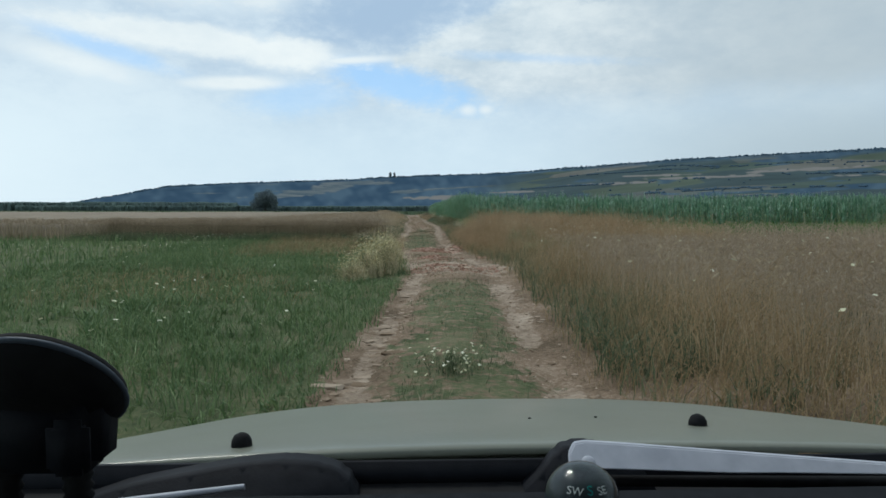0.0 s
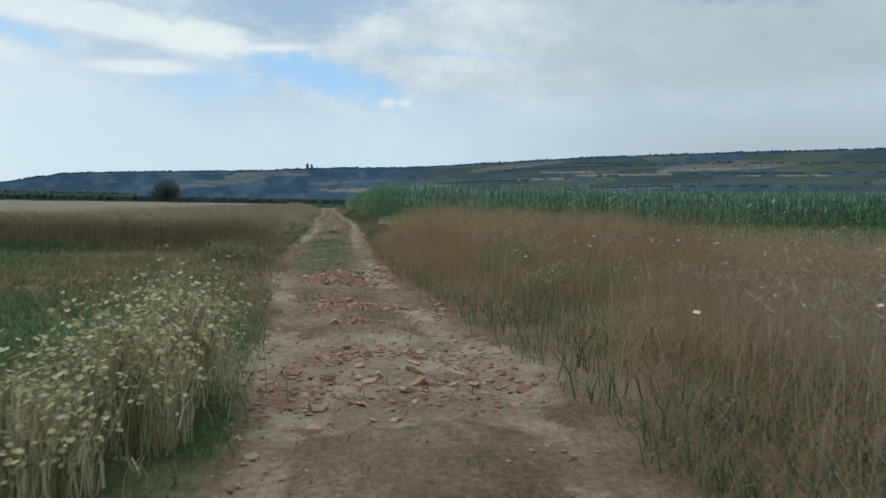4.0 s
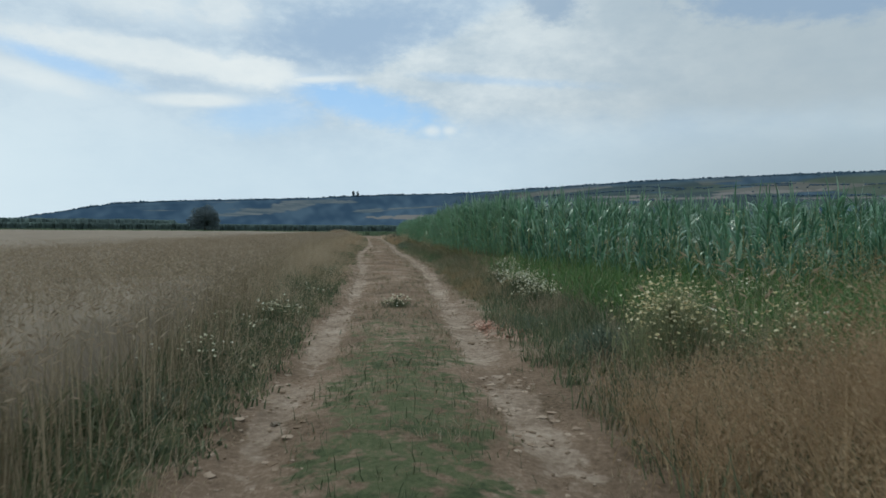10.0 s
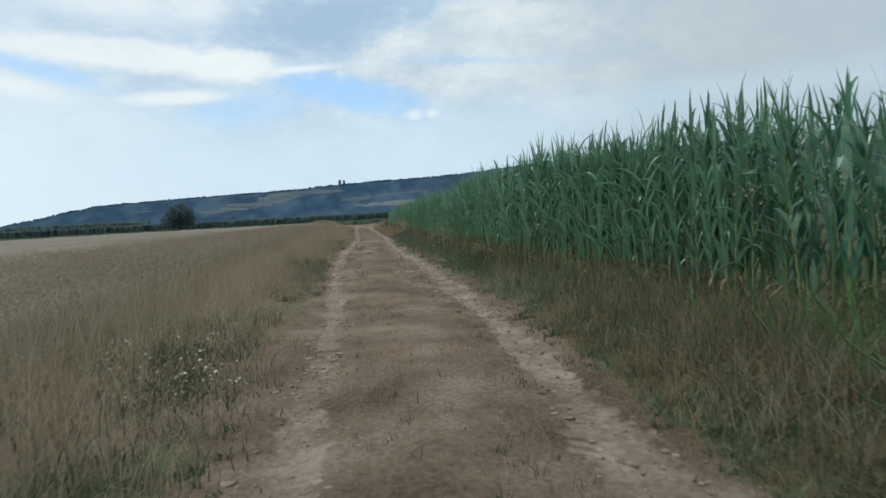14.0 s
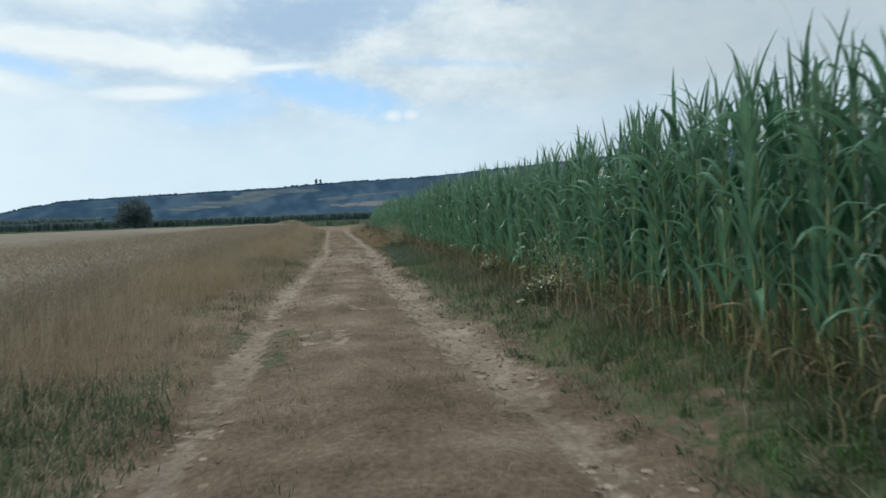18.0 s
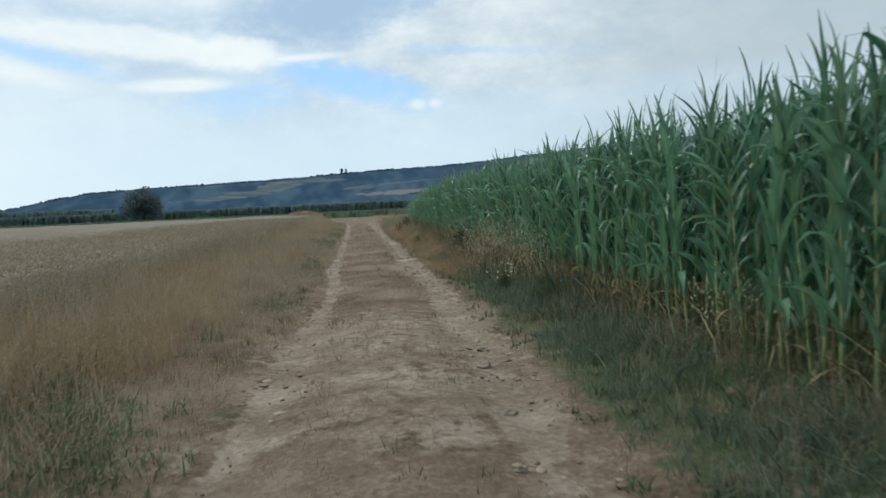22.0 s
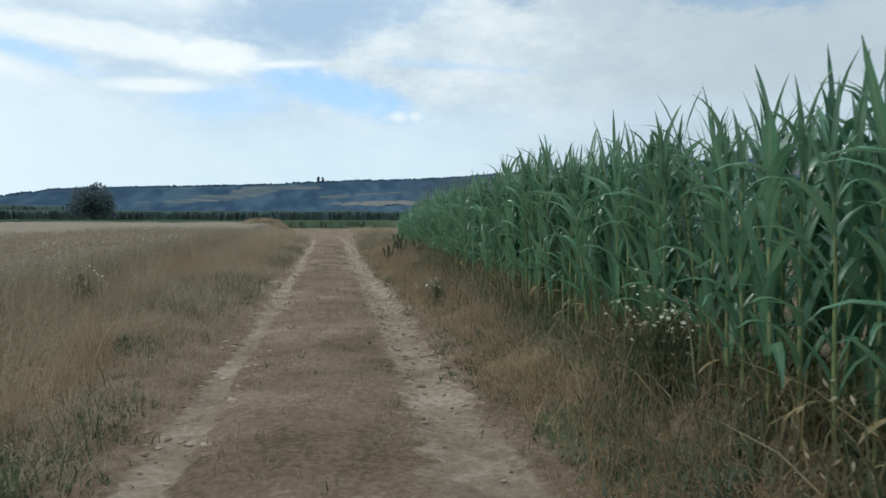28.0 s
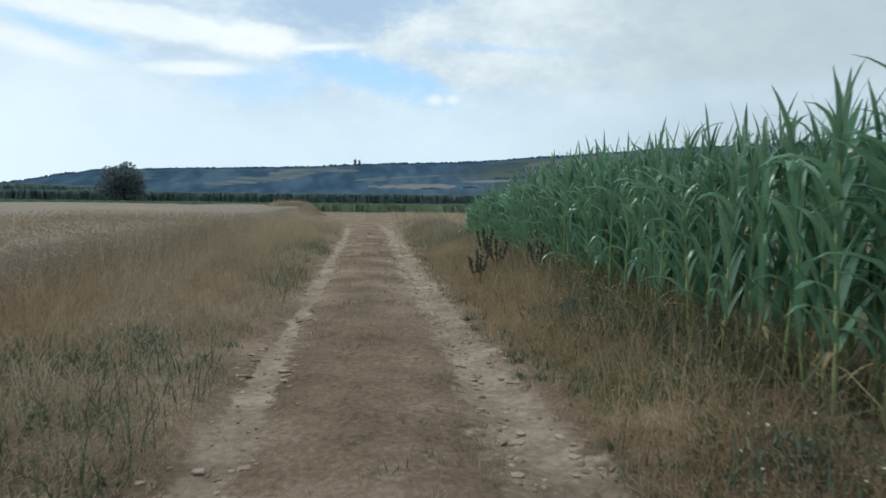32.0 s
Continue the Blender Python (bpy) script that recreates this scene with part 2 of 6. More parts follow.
M_FARGREEN = material("far_green_crop", [(0.15, 0.20, 0.12), (0.18, 0.23, 0.14), (0.21, 0.25, 0.155)], 0.3, 0.85, island=0.4)
M_MEADOW = material("meadow_grass", [(0.08, 0.135, 0.055), (0.13, 0.20, 0.082), (0.20, 0.265, 0.12)], 0.6, 0.6, island=0.55, leafy=0.2)
M_WEED = material("weed_leaf", [(0.075, 0.10, 0.055), (0.12, 0.15, 0.082), (0.20, 0.22, 0.125)], 2.0, 0.6, island=0.5, leafy=0.32)
M_TALLGREEN = material("tall_green_grass", [(0.065, 0.135, 0.042), (0.115, 0.21, 0.066), (0.175, 0.27, 0.10)], 1.0, 0.5, island=0.5, leafy=0.25)
M_DRY = material("dry_grass", [(0.19, 0.13, 0.07), (0.31, 0.22, 0.12), (0.44, 0.335, 0.19)], 0.8, 0.8, island=0.5, leafy=0.15)
M_DRYPALE = material("pale_dry_grass", [(0.280, 0.219, 0.142), (0.415, 0.337, 0.228), (0.540, 0.455, 0.325)], 0.9, 0.8, island=0.3, leafy=0.42)
M_VERGE = material("verge_grass", [(0.197, 0.160, 0.103), (0.307, 0.253, 0.170), (0.442, 0.374, 0.267)], 1.3, 0.8, island=0.35, leafy=0.42)
M_TAN = material("tan_grass", [(0.294, 0.232, 0.157), (0.430, 0.350, 0.247), (0.565, 0.478, 0.350)], 1.3, 0.8, island=0.3, leafy=0.42)
M_LOWGREEN = material("low_green_grass", [(0.07, 0.092, 0.05), (0.112, 0.138, 0.076), (0.19, 0.198, 0.118)], 1.4, 0.7, island=0.5, leafy=0.32)
M_STRAW = material("orange_straw", [(0.28, 0.195, 0.112), (0.43, 0.31, 0.19), (0.58, 0.455, 0.295)], 1.2, 0.8, island=0.25, leafy=0.35)
M_PALEGREEN = material("pale_green_oats", [(0.17, 0.20, 0.11), (0.25, 0.275, 0.15), (0.36, 0.36, 0.21)], 1.0, 0.7, island=0.5, leafy=0.35)
M_OAT = material("ripe_oats", [(0.46, 0.385, 0.235), (0.61, 0.525, 0.345), (0.73, 0.65, 0.46)], 2.0, 0.6, island=0.5, leafy=0.4)
M_BLUEWEED = material("blue_green_weed", [(0.095, 0.13, 0.092), (0.15, 0.19, 0.13), (0.23, 0.26, 0.18)], 1.5, 0.7, island=0.5, leafy=0.3)
M_RED = material("reddish_dry_grass", [(0.17, 0.135, 0.07), (0.33, 0.24, 0.135), (0.53, 0.40, 0.245)], 1.3, 0.8, island=0.2, leafy=0.42, big=0.35)
M_STRIP = material("track_grass", [(0.218, 0.133, 0.081), (0.315, 0.195, 0.119), (0.40, 0.264, 0.171)], 0.7, 0.85, island=0.35, leafy=0.1)
M_WHEAT = material("wheat", [(0.28, 0.226, 0.162), (0.385, 0.315, 0.23), (0.52, 0.435, 0.33)], 1.1, 0.75, island=0.35, leafy=0.42)
M_STEM = material("wheat_stem", [(0.18, 0.15, 0.095), (0.28, 0.232, 0.152), (0.41, 0.34, 0.235)], 0.8, 0.75, island=0.5, leafy=0.35)
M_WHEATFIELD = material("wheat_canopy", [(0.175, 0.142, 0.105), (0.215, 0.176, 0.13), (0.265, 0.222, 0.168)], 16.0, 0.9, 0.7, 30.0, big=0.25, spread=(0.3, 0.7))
M_FLOWER = material("white_petal", [(0.52, 0.50, 0.31), (0.66, 0.645, 0.46), (0.78, 0.765, 0.63)], 30, 0.6, island=0.5, leafy=0.2)
M_YELLOW = material("yellow_flower", [(0.42, 0.355, 0.17), (0.54, 0.47, 0.25), (0.64, 0.585, 0.38)], 20, 0.6, island=0.6, leafy=0.2)
M_BLUE = material("blue_flower", [(0.16, 0.17, 0.42), (0.26, 0.27, 0.55)], 20, 0.6, island=0.5)
M_DOCK = material("dock_seed", [(0.05, 0.065, 0.045), (0.085, 0.09, 0.06)], 20, 0.85, island=0.5)
M_BRICK = material("brick_shard", [(0.25, 0.14, 0.10), (0.35, 0.205, 0.148), (0.46, 0.33, 0.25)], 14, 0.9, 0.6, 60, per_object=0.5)
M_STONE = material("pale_stone", [(0.19, 0.15, 0.11), (0.29, 0.24, 0.185)], 12, 0.9, 0.6, 60, per_object=0.5)
M_CLOD = material("dry_clod", [(0.19, 0.135, 0.09), (0.28, 0.21, 0.15), (0.38, 0.30, 0.225)], 9, 0.95, 0.6, 80, island=0.5)
M_BARK = material("bark", [(0.05, 0.04, 0.03), (0.10, 0.085, 0.07)], 6, 0.9, 0.8, 20)
# leaf green lightened towards blue-grey, painting in the haze of distance
M_TREE = material("hazed_tree_leaf", [(0.115, 0.15, 0.168), (0.138, 0.176, 0.19), (0.16, 0.20, 0.205)], 0.6, 0.7, island=0.5, leafy=0.25)
# tree colours carry the same blue distance haze as the hill
M_WOODS = material("hazed_far_woods", [(0.055, 0.09, 0.125), (0.066, 0.104, 0.14), (0.082, 0.118, 0.145)], 0.01, 0.95, island=0.5, shine=0.0)


def ground_material():
    """Soil, dry sward and green sward, laid out by two fields of the ground: how bare and how green it is."""
    m = bpy.data.materials.new("field_ground")
    m.use_nodes = True
    nt = m.node_tree
    N, L = nt.nodes.new, nt.links.new
    bsdf = nt.nodes["Principled BSDF"]
    pos = N("ShaderNodeNewGeometry").outputs["Position"]

    def noise_(scale, detail=6.0, rough=0.6):
        n = N("ShaderNodeTexNoise")
        L(pos, n.inputs["Vector"])
        n.inputs["Scale"].default_value, n.inputs["Detail"].default_value, n.inputs["Roughness"].default_value = scale, detail, rough
        return n.outputs["Fac"]

    def ramp_(fac, *cols):
        n = N("ShaderNodeValToRGB")
        while len(n.color_ramp.elements) < len(cols):
            n.color_ramp.elements.new(0.5)
        for i, (e, c) in enumerate(zip(n.color_ramp.elements, cols)):
            e.position, e.color = 0.3 + 0.4 * i / (len(cols) - 1), (*c, 1)
        L(fac, n.inputs[0])
        return n.outputs[0]

    def mix_(f, a, b):
        n = N("ShaderNodeMix")
        n.data_type = "RGBA"
        L(f, n.inputs[0])
        L(a, n.inputs[6])
        L(b, n.inputs[7])
        return n.outputs[2]

    def mask_(layer, rough_scale, amount):
        a = N("ShaderNodeAttribute")
        a.attribute_name = layer
        add = N("ShaderNodeMath")
        add.operation = "MULTIPLY_ADD"
        L(noise_(rough_scale), add.inputs[0])
        add.inputs[1].default_value = amount
        L(a.outputs["Fac"], add.inputs[2])
        r = N("ShaderNodeMapRange")
        r.interpolation_type = "SMOOTHSTEP"
        L(add.outputs[0], r.inputs[0])
        r.inputs[1].default_value, r.inputs[2].default_value = amount / 2 + 0.35, amount / 2 + 0.65
        return r.outputs[0]

    def two_(fine, broad, share=0.5):
        n = N("ShaderNodeMix")
        n.inputs[0].default_value = share
        L(noise_(fine, 9.0, 0.7), n.inputs[2])
        L(noise_(broad, 4.0), n.inputs[3])
        return n.outputs[0]

    def spread_(fac, gain=1.7):
        n = N("ShaderNodeMapRange")
        L(fac, n.inputs[0])
        n.inputs[1].default_value, n.inputs[2].default_value = 0.5 - 0.5 / gain, 0.5 + 0.5 / gain
        return n.outputs[0]

    soil = ramp_(spread_(two_(16.0, 1.6)), (0.19, 0.14, 0.10), (0.30, 0.232, 0.172), (0.45, 0.365, 0.285))
    dry = ramp_(spread_(two_(22.0, 0.9), 2.0), (0.112, 0.082, 0.052), (0.183, 0.13, 0.088), (0.238, 0.171, 0.119), (0.325, 0.251, 0.184))
    green = ramp_(spread_(two_(18.0, 1.1), 1.8), (0.055, 0.072, 0.035), (0.088, 0.11, 0.052), (0.125, 0.136, 0.07), (0.19, 0.168, 0.102))
    sward = mix_(mask_("green", 6.5, 1.7), dry, green)
    crumbs = ramp_(noise_(28.0, 8.0), (0.17, 0.10, 0.07), (0.27, 0.135, 0.09), (0.36, 0.22, 0.155))
    earth = mix_(mask_("bare", 5.0, 1.7), sward, soil)
    L(mix_(mask_("brick", 6.0, 1.0), earth, crumbs), bsdf.inputs["Base Color"])
    bsdf.inputs["Roughness"].default_value, bsdf.inputs["Specular IOR Level"].default_value = 0.95, 0.12
    b = N("ShaderNodeBump")
    b.inputs["Strength"].default_value, b.inputs["Distance"].default_value = 0.9, 0.03
    L(noise_(30.0, 10.0, 0.75), b.inputs["Height"])
    L(b.outputs[0], bsdf.inputs["Normal"])
    return m


def hill_material():
    """Far slopes: woods, pale strips of stubble and green fields, with blue distance haze put into their colours."""
    m = bpy.data.materials.new("hazed_hill_fields")
    m.use_nodes = True
    nt = m.node_tree
    N, L = nt.nodes.new, nt.links.new
    bsdf = nt.nodes["Principled BSDF"]
    geo = N("ShaderNodeNewGeometry").outputs["Position"]
    mapping = N("ShaderNodeMapping")
    mapping.inputs["Scale"].default_value = (0.0045, 0.0075, 0.0)
    mapping.inputs["Rotation"].default_value = (0, 0, 0.12)
    L(geo, mapping.inputs[0])
    vor = N("ShaderNodeTexVoronoi")
    vor.inputs["Scale"].default_value, vor.inputs["Randomness"].default_value = 1.0, 0.85
    L(mapping.outputs[0], vor.inputs["Vector"])
    sep = N("ShaderNodeSeparateColor")
    L(vor.outputs["Color"], sep.inputs[0])
    ramp = N("ShaderNodeValToRGB")
    cr = ramp.color_ramp
    cr.interpolation = "CONSTANT"
    # field colours, each greyed and blued to paint in distance haze
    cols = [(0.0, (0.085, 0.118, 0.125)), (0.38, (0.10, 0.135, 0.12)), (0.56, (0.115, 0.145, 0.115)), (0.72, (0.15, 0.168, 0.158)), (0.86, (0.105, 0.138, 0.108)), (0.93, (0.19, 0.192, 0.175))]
    while len(cr.elements) < len(cols):
        cr.elements.new(0.5)
    for e, (p, c) in zip(cr.elements, cols):
        e.position, e.color = p, (*c, 1)
    L(sep.outputs[0], ramp.inputs[0])
    fine = N("ShaderNodeTexNoise")
    L(geo, fine.inputs["Vector"])
    fine.inputs["Scale"].default_value, fine.inputs["Detail"].default_value = 0.011, 8.0
    dark = N("ShaderNodeMix")
    dark.data_type, dark.blend_type = "RGBA", "MULTIPLY"
    dark.inputs[0].default_value = 0.6
    L(ramp.outputs[0], dark.inputs[6])
    L(fine.outputs["Fac"], dark.inputs[7])
    woods = N("ShaderNodeAttribute")
    woods.attribute_name = "woods"
    mix = N("ShaderNodeMix")
    mix.data_type = "RGBA"
    L(woods.outputs["Fac"], mix.inputs[0])
    clear = N("ShaderNodeValToRGB")
    # clearings, with pale haze mixed into both colours
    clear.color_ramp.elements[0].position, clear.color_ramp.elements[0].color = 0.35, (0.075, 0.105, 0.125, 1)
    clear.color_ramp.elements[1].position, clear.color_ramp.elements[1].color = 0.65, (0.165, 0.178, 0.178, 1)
    grain = N("ShaderNodeTexNoise")
    L(geo, grain.inputs["Vector"])
    grain.inputs["Scale"].default_value, grain.inputs["Detail"].default_value = 0.02, 6.0
    L(grain.outputs["Fac"], clear.inputs[0])
    west = N("ShaderNodeAttribute")
    west.attribute_name = "west"
    side = N("ShaderNodeMix")
    side.data_type = "RGBA"
    L(west.outputs["Fac"], side.inputs[0])
    L(dark.outputs[2], side.inputs[6])
    L(clear.outputs[0], side.inputs[7])
    L(side.outputs[2], mix.inputs[6])
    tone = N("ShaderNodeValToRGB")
    # woods, their green shifted to blue as painted haze
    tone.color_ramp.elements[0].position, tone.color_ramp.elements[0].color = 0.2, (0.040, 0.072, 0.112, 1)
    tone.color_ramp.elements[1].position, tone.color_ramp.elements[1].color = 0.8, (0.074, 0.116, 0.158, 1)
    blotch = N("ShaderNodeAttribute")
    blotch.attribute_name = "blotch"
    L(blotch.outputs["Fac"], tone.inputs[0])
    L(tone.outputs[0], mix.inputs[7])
    tan = N("ShaderNodeAttribute")
    tan.attribute_name = "tan"
    last = N("ShaderNodeMix")
    last.data_type = "RGBA"
    L(tan.outputs["Fac"], last.inputs[0])
    L(mix.outputs[2], last.inputs[6])
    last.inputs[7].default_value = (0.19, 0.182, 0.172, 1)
    L(last.outputs[2], bsdf.inputs["Base Color"])
    bsdf.inputs["Roughness"].default_value = 0.95
    bsdf.inputs["Specular IOR Level"].default_value = 0.0
    return m


M_GROUND, M_HILL = ground_material(), hill_material()

# ---- mesh helpers ----
RNG = np.random.default_rng(7)


def mesh_of(name, verts, faces, mats, smooth=True, slots=None, layers=()):
    """A mesh from arrays: verts (n, 3), faces (m, 3 or 4)."""
    verts, faces = np.asarray(verts, np.float32), np.asarray(faces, np.int32)
    me = bpy.data.meshes.new(name)
    k = faces.shape[1]
    me.vertices.add(len(verts))
    me.vertices.foreach_set("co", verts.ravel())
    me.loops.add(faces.size)
    me.loops.foreach_set("vertex_index", faces.ravel())
    me.polygons.add(len(faces))
    me.polygons.foreach_set("loop_start", np.arange(0, faces.size, k, dtype=np.int32))
    if slots is not None:
        me.polygons.foreach_set("material_index", np.asarray(slots, np.int32))
    me.polygons.foreach_set("use_smooth", np.full(len(faces), smooth))
    for m in mats if isinstance(mats, (list, tuple)) else [mats]:
        me.materials.append(m)
    for layer, values in layers:
        me.attributes.new(layer, "FLOAT", "POINT").data.foreach_set("value", np.asarray(values, np.float32))
    me.update(calc_edges=True)
    return me


def part(name, me, parent, label=""):
    ob = new(name, me)
    ob.parent = parent
    return tagged(ob, label)


def join(pieces):
    """One pair of arrays from several of (verts, faces)."""
    verts, faces, at = [], [], 0
    for v, f in pieces:
        verts.append(v)
        faces.append(np.asarray(f) + at)
        at += len(v)
    return np.concatenate(verts), np.concatenate(faces)


def fade(v, lo, hi):
    s = np.clip((v - lo) / (hi - lo), 0, 1)
    return s * s * (3 - 2 * s)


# soft noise over the plan, from a few sines
WAVES = [(RNG.normal(0, 1, 2), RNG.uniform(0, 6.28)) for _ in range(24)]


def wavy(x, y, size):
    out = 0
    for k, p in WAVES:
        out = out + np.sin((k[0] * x + k[1] * y) * 2.2 / size + p)
    return out / 5.0


# ---- the lie of the land ----
def rut_left(y):
    return np.interp(y, [-8, 6, 11, 15, 20, 25, 34, 41, 46, 52, 63, 71, 78, 88, 92, 100, 108, 125, 160], [-0.65, -0.5, -0.15, 0.1, -0.2, -0.7, -0.75, -0.5, -0.45, -0.45, -0.9, -0.98, -0.8, -0.55, -0.8, -0.87, -1.05, -1.4, -3.0])


def rut_right(y):
    return np.interp(y, [-8, 6, 11, 15, 20, 25, 34, 41, 46, 52, 63, 71, 78, 88, 92, 100, 108, 125, 160], [1.1, 1.2, 1.5, 1.8, 1.5, 1.15, 1.25, 1.4, 1.55, 1.75, 1.6, 1.22, 1.15, 1.22, 1.05, 0.93, 0.68, 0.4, -1.2])


def corn_edge(y):
    return np.interp(y, [40, 43, 46, 52, 58, 66, 76, 82, 88, 94, 108, 117], [7.5, 5.4, 4.5, 3.8, 3.4, 3.3, 3.12, 2.92, 2.78, 2.62, 2.52, 2.6])


def wheat_edge(y):
    return np.interp(y, [27, 31, 35, 41, 46, 52, 60, 75, 95, 110, 165], [-1.7, -1.45, -1.4, -1.85, -2.3, -2.8, -3.0, -3.1, -3.3, -3.4, -6.0])


def lift(x, y):
    """Height of the ground."""
    l, r = rut_left(y), rut_right(y)
    near = fade(np.abs(y - 60), 120, 90)
    dent = np.exp(-(((x - l) / 0.24) ** 2)) + np.exp(-(((x - r) / 0.27) ** 2))
    crown = np.exp(-(((x - (l + r) / 2) / 0.38) ** 2))
    z = (-0.055 * dent + 0.03 * crown) * near
    z = z + 0.17 * fade(x, r + 0.5, r + 1.7) * fade(y, 36, 52) * fade(y, 170, 120) * (1 + 0.6 * fade(y, 84, 94))
    z = z + 0.06 * fade(-x, 1.2 - 0.0 * y, 3.0) * near
    z = z + (0.012 * wavy(x, y, 0.5) + 0.02 * wavy(x, y, 2.5)) * near
    z = z - 0.012 * dent * wavy(3 * x, y, 0.22) * near
    far = np.hypot(x, y - 50)
    z = z + 0.006 * np.maximum(x - 12, 0) * fade(x, 12, 40) * fade(far, 3000, 600)
    return z + 0.15 * wavy(x, y, 60) * fade(far, 60, 200) * fade(far, 900, 300)


def axis_of(fine_lo, fine_hi, step, reach, grow=1.16):
    a = list(np.arange(fine_lo, fine_hi + 1e-6, step))
    d, hi, lo = step, a[-1], a[0]
    while hi < reach:
        d *= grow
        hi += d
        lo -= d
        a = [lo] + a + [hi]
    return np.array(a)


def grid_faces(nx, ny):
    i = np.arange(nx * ny).reshape(ny, nx)
    return np.stack([i[:-1, :-1], i[:-1, 1:], i[1:, 1:], i[1:, :-1]], -1).reshape(-1, 4)


def rubble(x, y):
    """How thickly broken brick covers the track."""
    a = fade(((x - 0.75) / 1.0) ** 2 + ((y - 23.6) / 1.1) ** 2, 1.3, 0.5) + 1.5 * fade(((x - 2.05) / 0.75) ** 2 + ((y - 25.5) / 1.3) ** 2, 1.3, 0.5)
    b = fade(((x - 0.75) / 0.65) ** 2 + ((y - 19.8) / 1.3) ** 2, 1.3, 0.5) + fade(((x - 2.6) / 0.85) ** 2 + ((y - 19.9) / 0.9) ** 2, 1.3, 0.5)
    c = 0.35 * fade(((x - 0.9) / 1.3) ** 2 + ((y - 16.2) / 1.2) ** 2, 1.3, 0.5)
    d = 0.8 * fade(((x - 1.95) / 0.45) ** 2 + ((y - 38.7) / 1.3) ** 2, 1.3, 0.5)
    return np.clip((a + b + c + d) * (0.72 + 0.55 * wavy(x, y, 0.7)), 0, 1)


def bareness(x, y):
    l, r = rut_left(y), rut_right(y)
    wide = 0.19 + 0.04 * np.sin(y * 0.7) + 0.02 * fade(y, 40, 20) - 0.06 * fade(y, 17, 10) - 0.05 * fade(y, 80, 88)
    b = np.maximum(np.exp(-(((x - l) / wide) ** 2)), np.exp(-(((x - r) / (wide + 0.06 + 0.1 * fade(y, 62, 66))) ** 2)))
    b = b * (1 - (0.38 + 0.27 * fade(y, 46, 40)) * fade(wavy(x + 11, y, 1.7), 0.3, -0.7) * fade(y, 88, 82))
    b = np.maximum(b, 0.45 * fade(wavy(x - 3, y * 0.6, 1.0), 0.35, 0.9) * fade(np.abs(x - 0.3), 2.2, 1.4) * fade(y, 44, 52) * fade(y, 90, 84))
    b = np.maximum(b, rubble(x, y) * 1.1)
    # worn open ground round the rubble, and a washed-out hollow further on
    b = np.maximum(b, 0.8 * fade(((x - 0.9) / 1.6) ** 2 + ((y - 16.5) / 1.8) ** 2, 1.4, 0.4))
    b = np.maximum(b, 0.6 * fade(((x - 0.3) / 1.5) ** 2 + ((y - 82.5) / 3.2) ** 2, 1.4, 0.4))
    b = np.maximum(b, 0.5 * fade(((x - 2.0) / 0.5) ** 2 + ((y - 41.5) / 1.8) ** 2, 1.4, 0.4))
    return b * fade(y, 150, 118)


def greenness(x, y):
    meadow = fade(rut_left(y) - x, 0.15, 0.6) * fade(y, 31, 28) * (1 - 0.8 * fade(y, 18, 21) * fade(x, -6.5, -4.5))
    strip = 0.6 * fade(np.abs(x - (rut_left(y) + rut_right(y)) / 2) + 0.16 * wavy(x, y, 0.5), 1.0, 0.45) * fade(y, 47, 34) * (1 - 0.6 * fade(np.abs(y - 18.5), 6.3, 4.6))
    verge = 0.75 * fade(-x, 1.0, 1.4) * fade(y, 27, 30) * fade(y, 50, 40)
    tall = fade(y, 31, 34) * fade(y, 48, 44) * fade(x, 3.5, 5)
    right = fade(x - rut_right(y), 0.25, 0.7) * fade(y, 34, 40) * ((0.56 - 0.25 * fade(y, 88, 93)) + 0.45 * fade(wavy(x, y + 4, 2.6) + 0.7 * wavy(x, y, 0.5), -0.6, 0.7)) * fade(y, 125, 110)
    left = fade(-x + rut_left(y), 0.3, 0.8) * fade(y, 40, 48) * ((0.15 - 0.1 * fade(y, 84, 90)) + 0.5 * fade(wavy(x - 7, y, 2.8) + 0.6 * wavy(x, y, 0.6), -0.1, 0.7)) * fade(y, 128, 118)
    corn = fade(x - corn_edge(y), -0.2, 0.6) * fade(y, 40, 44) * fade(y, 115, 113)
    mats = 0.5 * fade(wavy(x + 6, y, 1.3), 0.3, 0.9) * fade(y, 46, 54) * fade(y, 90, 80) * fade(np.abs(x - 0.4), 3.0, 2.0) * (1 - 0.7 * fade(np.abs(x - 0.3), 0.9, 0.5))
    return np.maximum.reduce([mats, 1.7 * meadow, strip, verge, tall, left, right, 0.4 * corn, 0.9 * fade(y, 160, 168)])


def build_ground():
    gx, gy = axis_of(-3.6, 4.4, 0.10, 4300), axis_of(-3.0, 124.0, 0.16, 4300)
    x, y = np.meshgrid(gx, gy)
    v = np.stack([x, y, lift(x, y)], -1).reshape(-1, 3)
    me = mesh_of("ground", v, grid_faces(len(gx), len(gy)), M_GROUND, layers=(("bare", bareness(v[:, 0], v[:, 1])), ("green", greenness(v[:, 0], v[:, 1])), ("brick", rubble(v[:, 0], v[:, 1]))))
    tagged(new("ground", me), "dry field ground with a rutted dirt track", "ground", kind="structure")


build_ground()

# ---- the hills behind ----
HILL_AZ = [-75, -45, -38, -31, -27, -24, -20, -16, -12, -7, -2, 2, 6, 9.3, 15, 21.4, 28, 35, 45, 80]
HILL_EL = [0.35, 0.4, 0.44, 0.42, 0.42, 1.0, 1.82, 2.06, 2.2, 2.45, 2.68, 2.86, 3.02, 3.18, 3.56, 4.0, 4.26, 4.4, 4.5, 4.5]


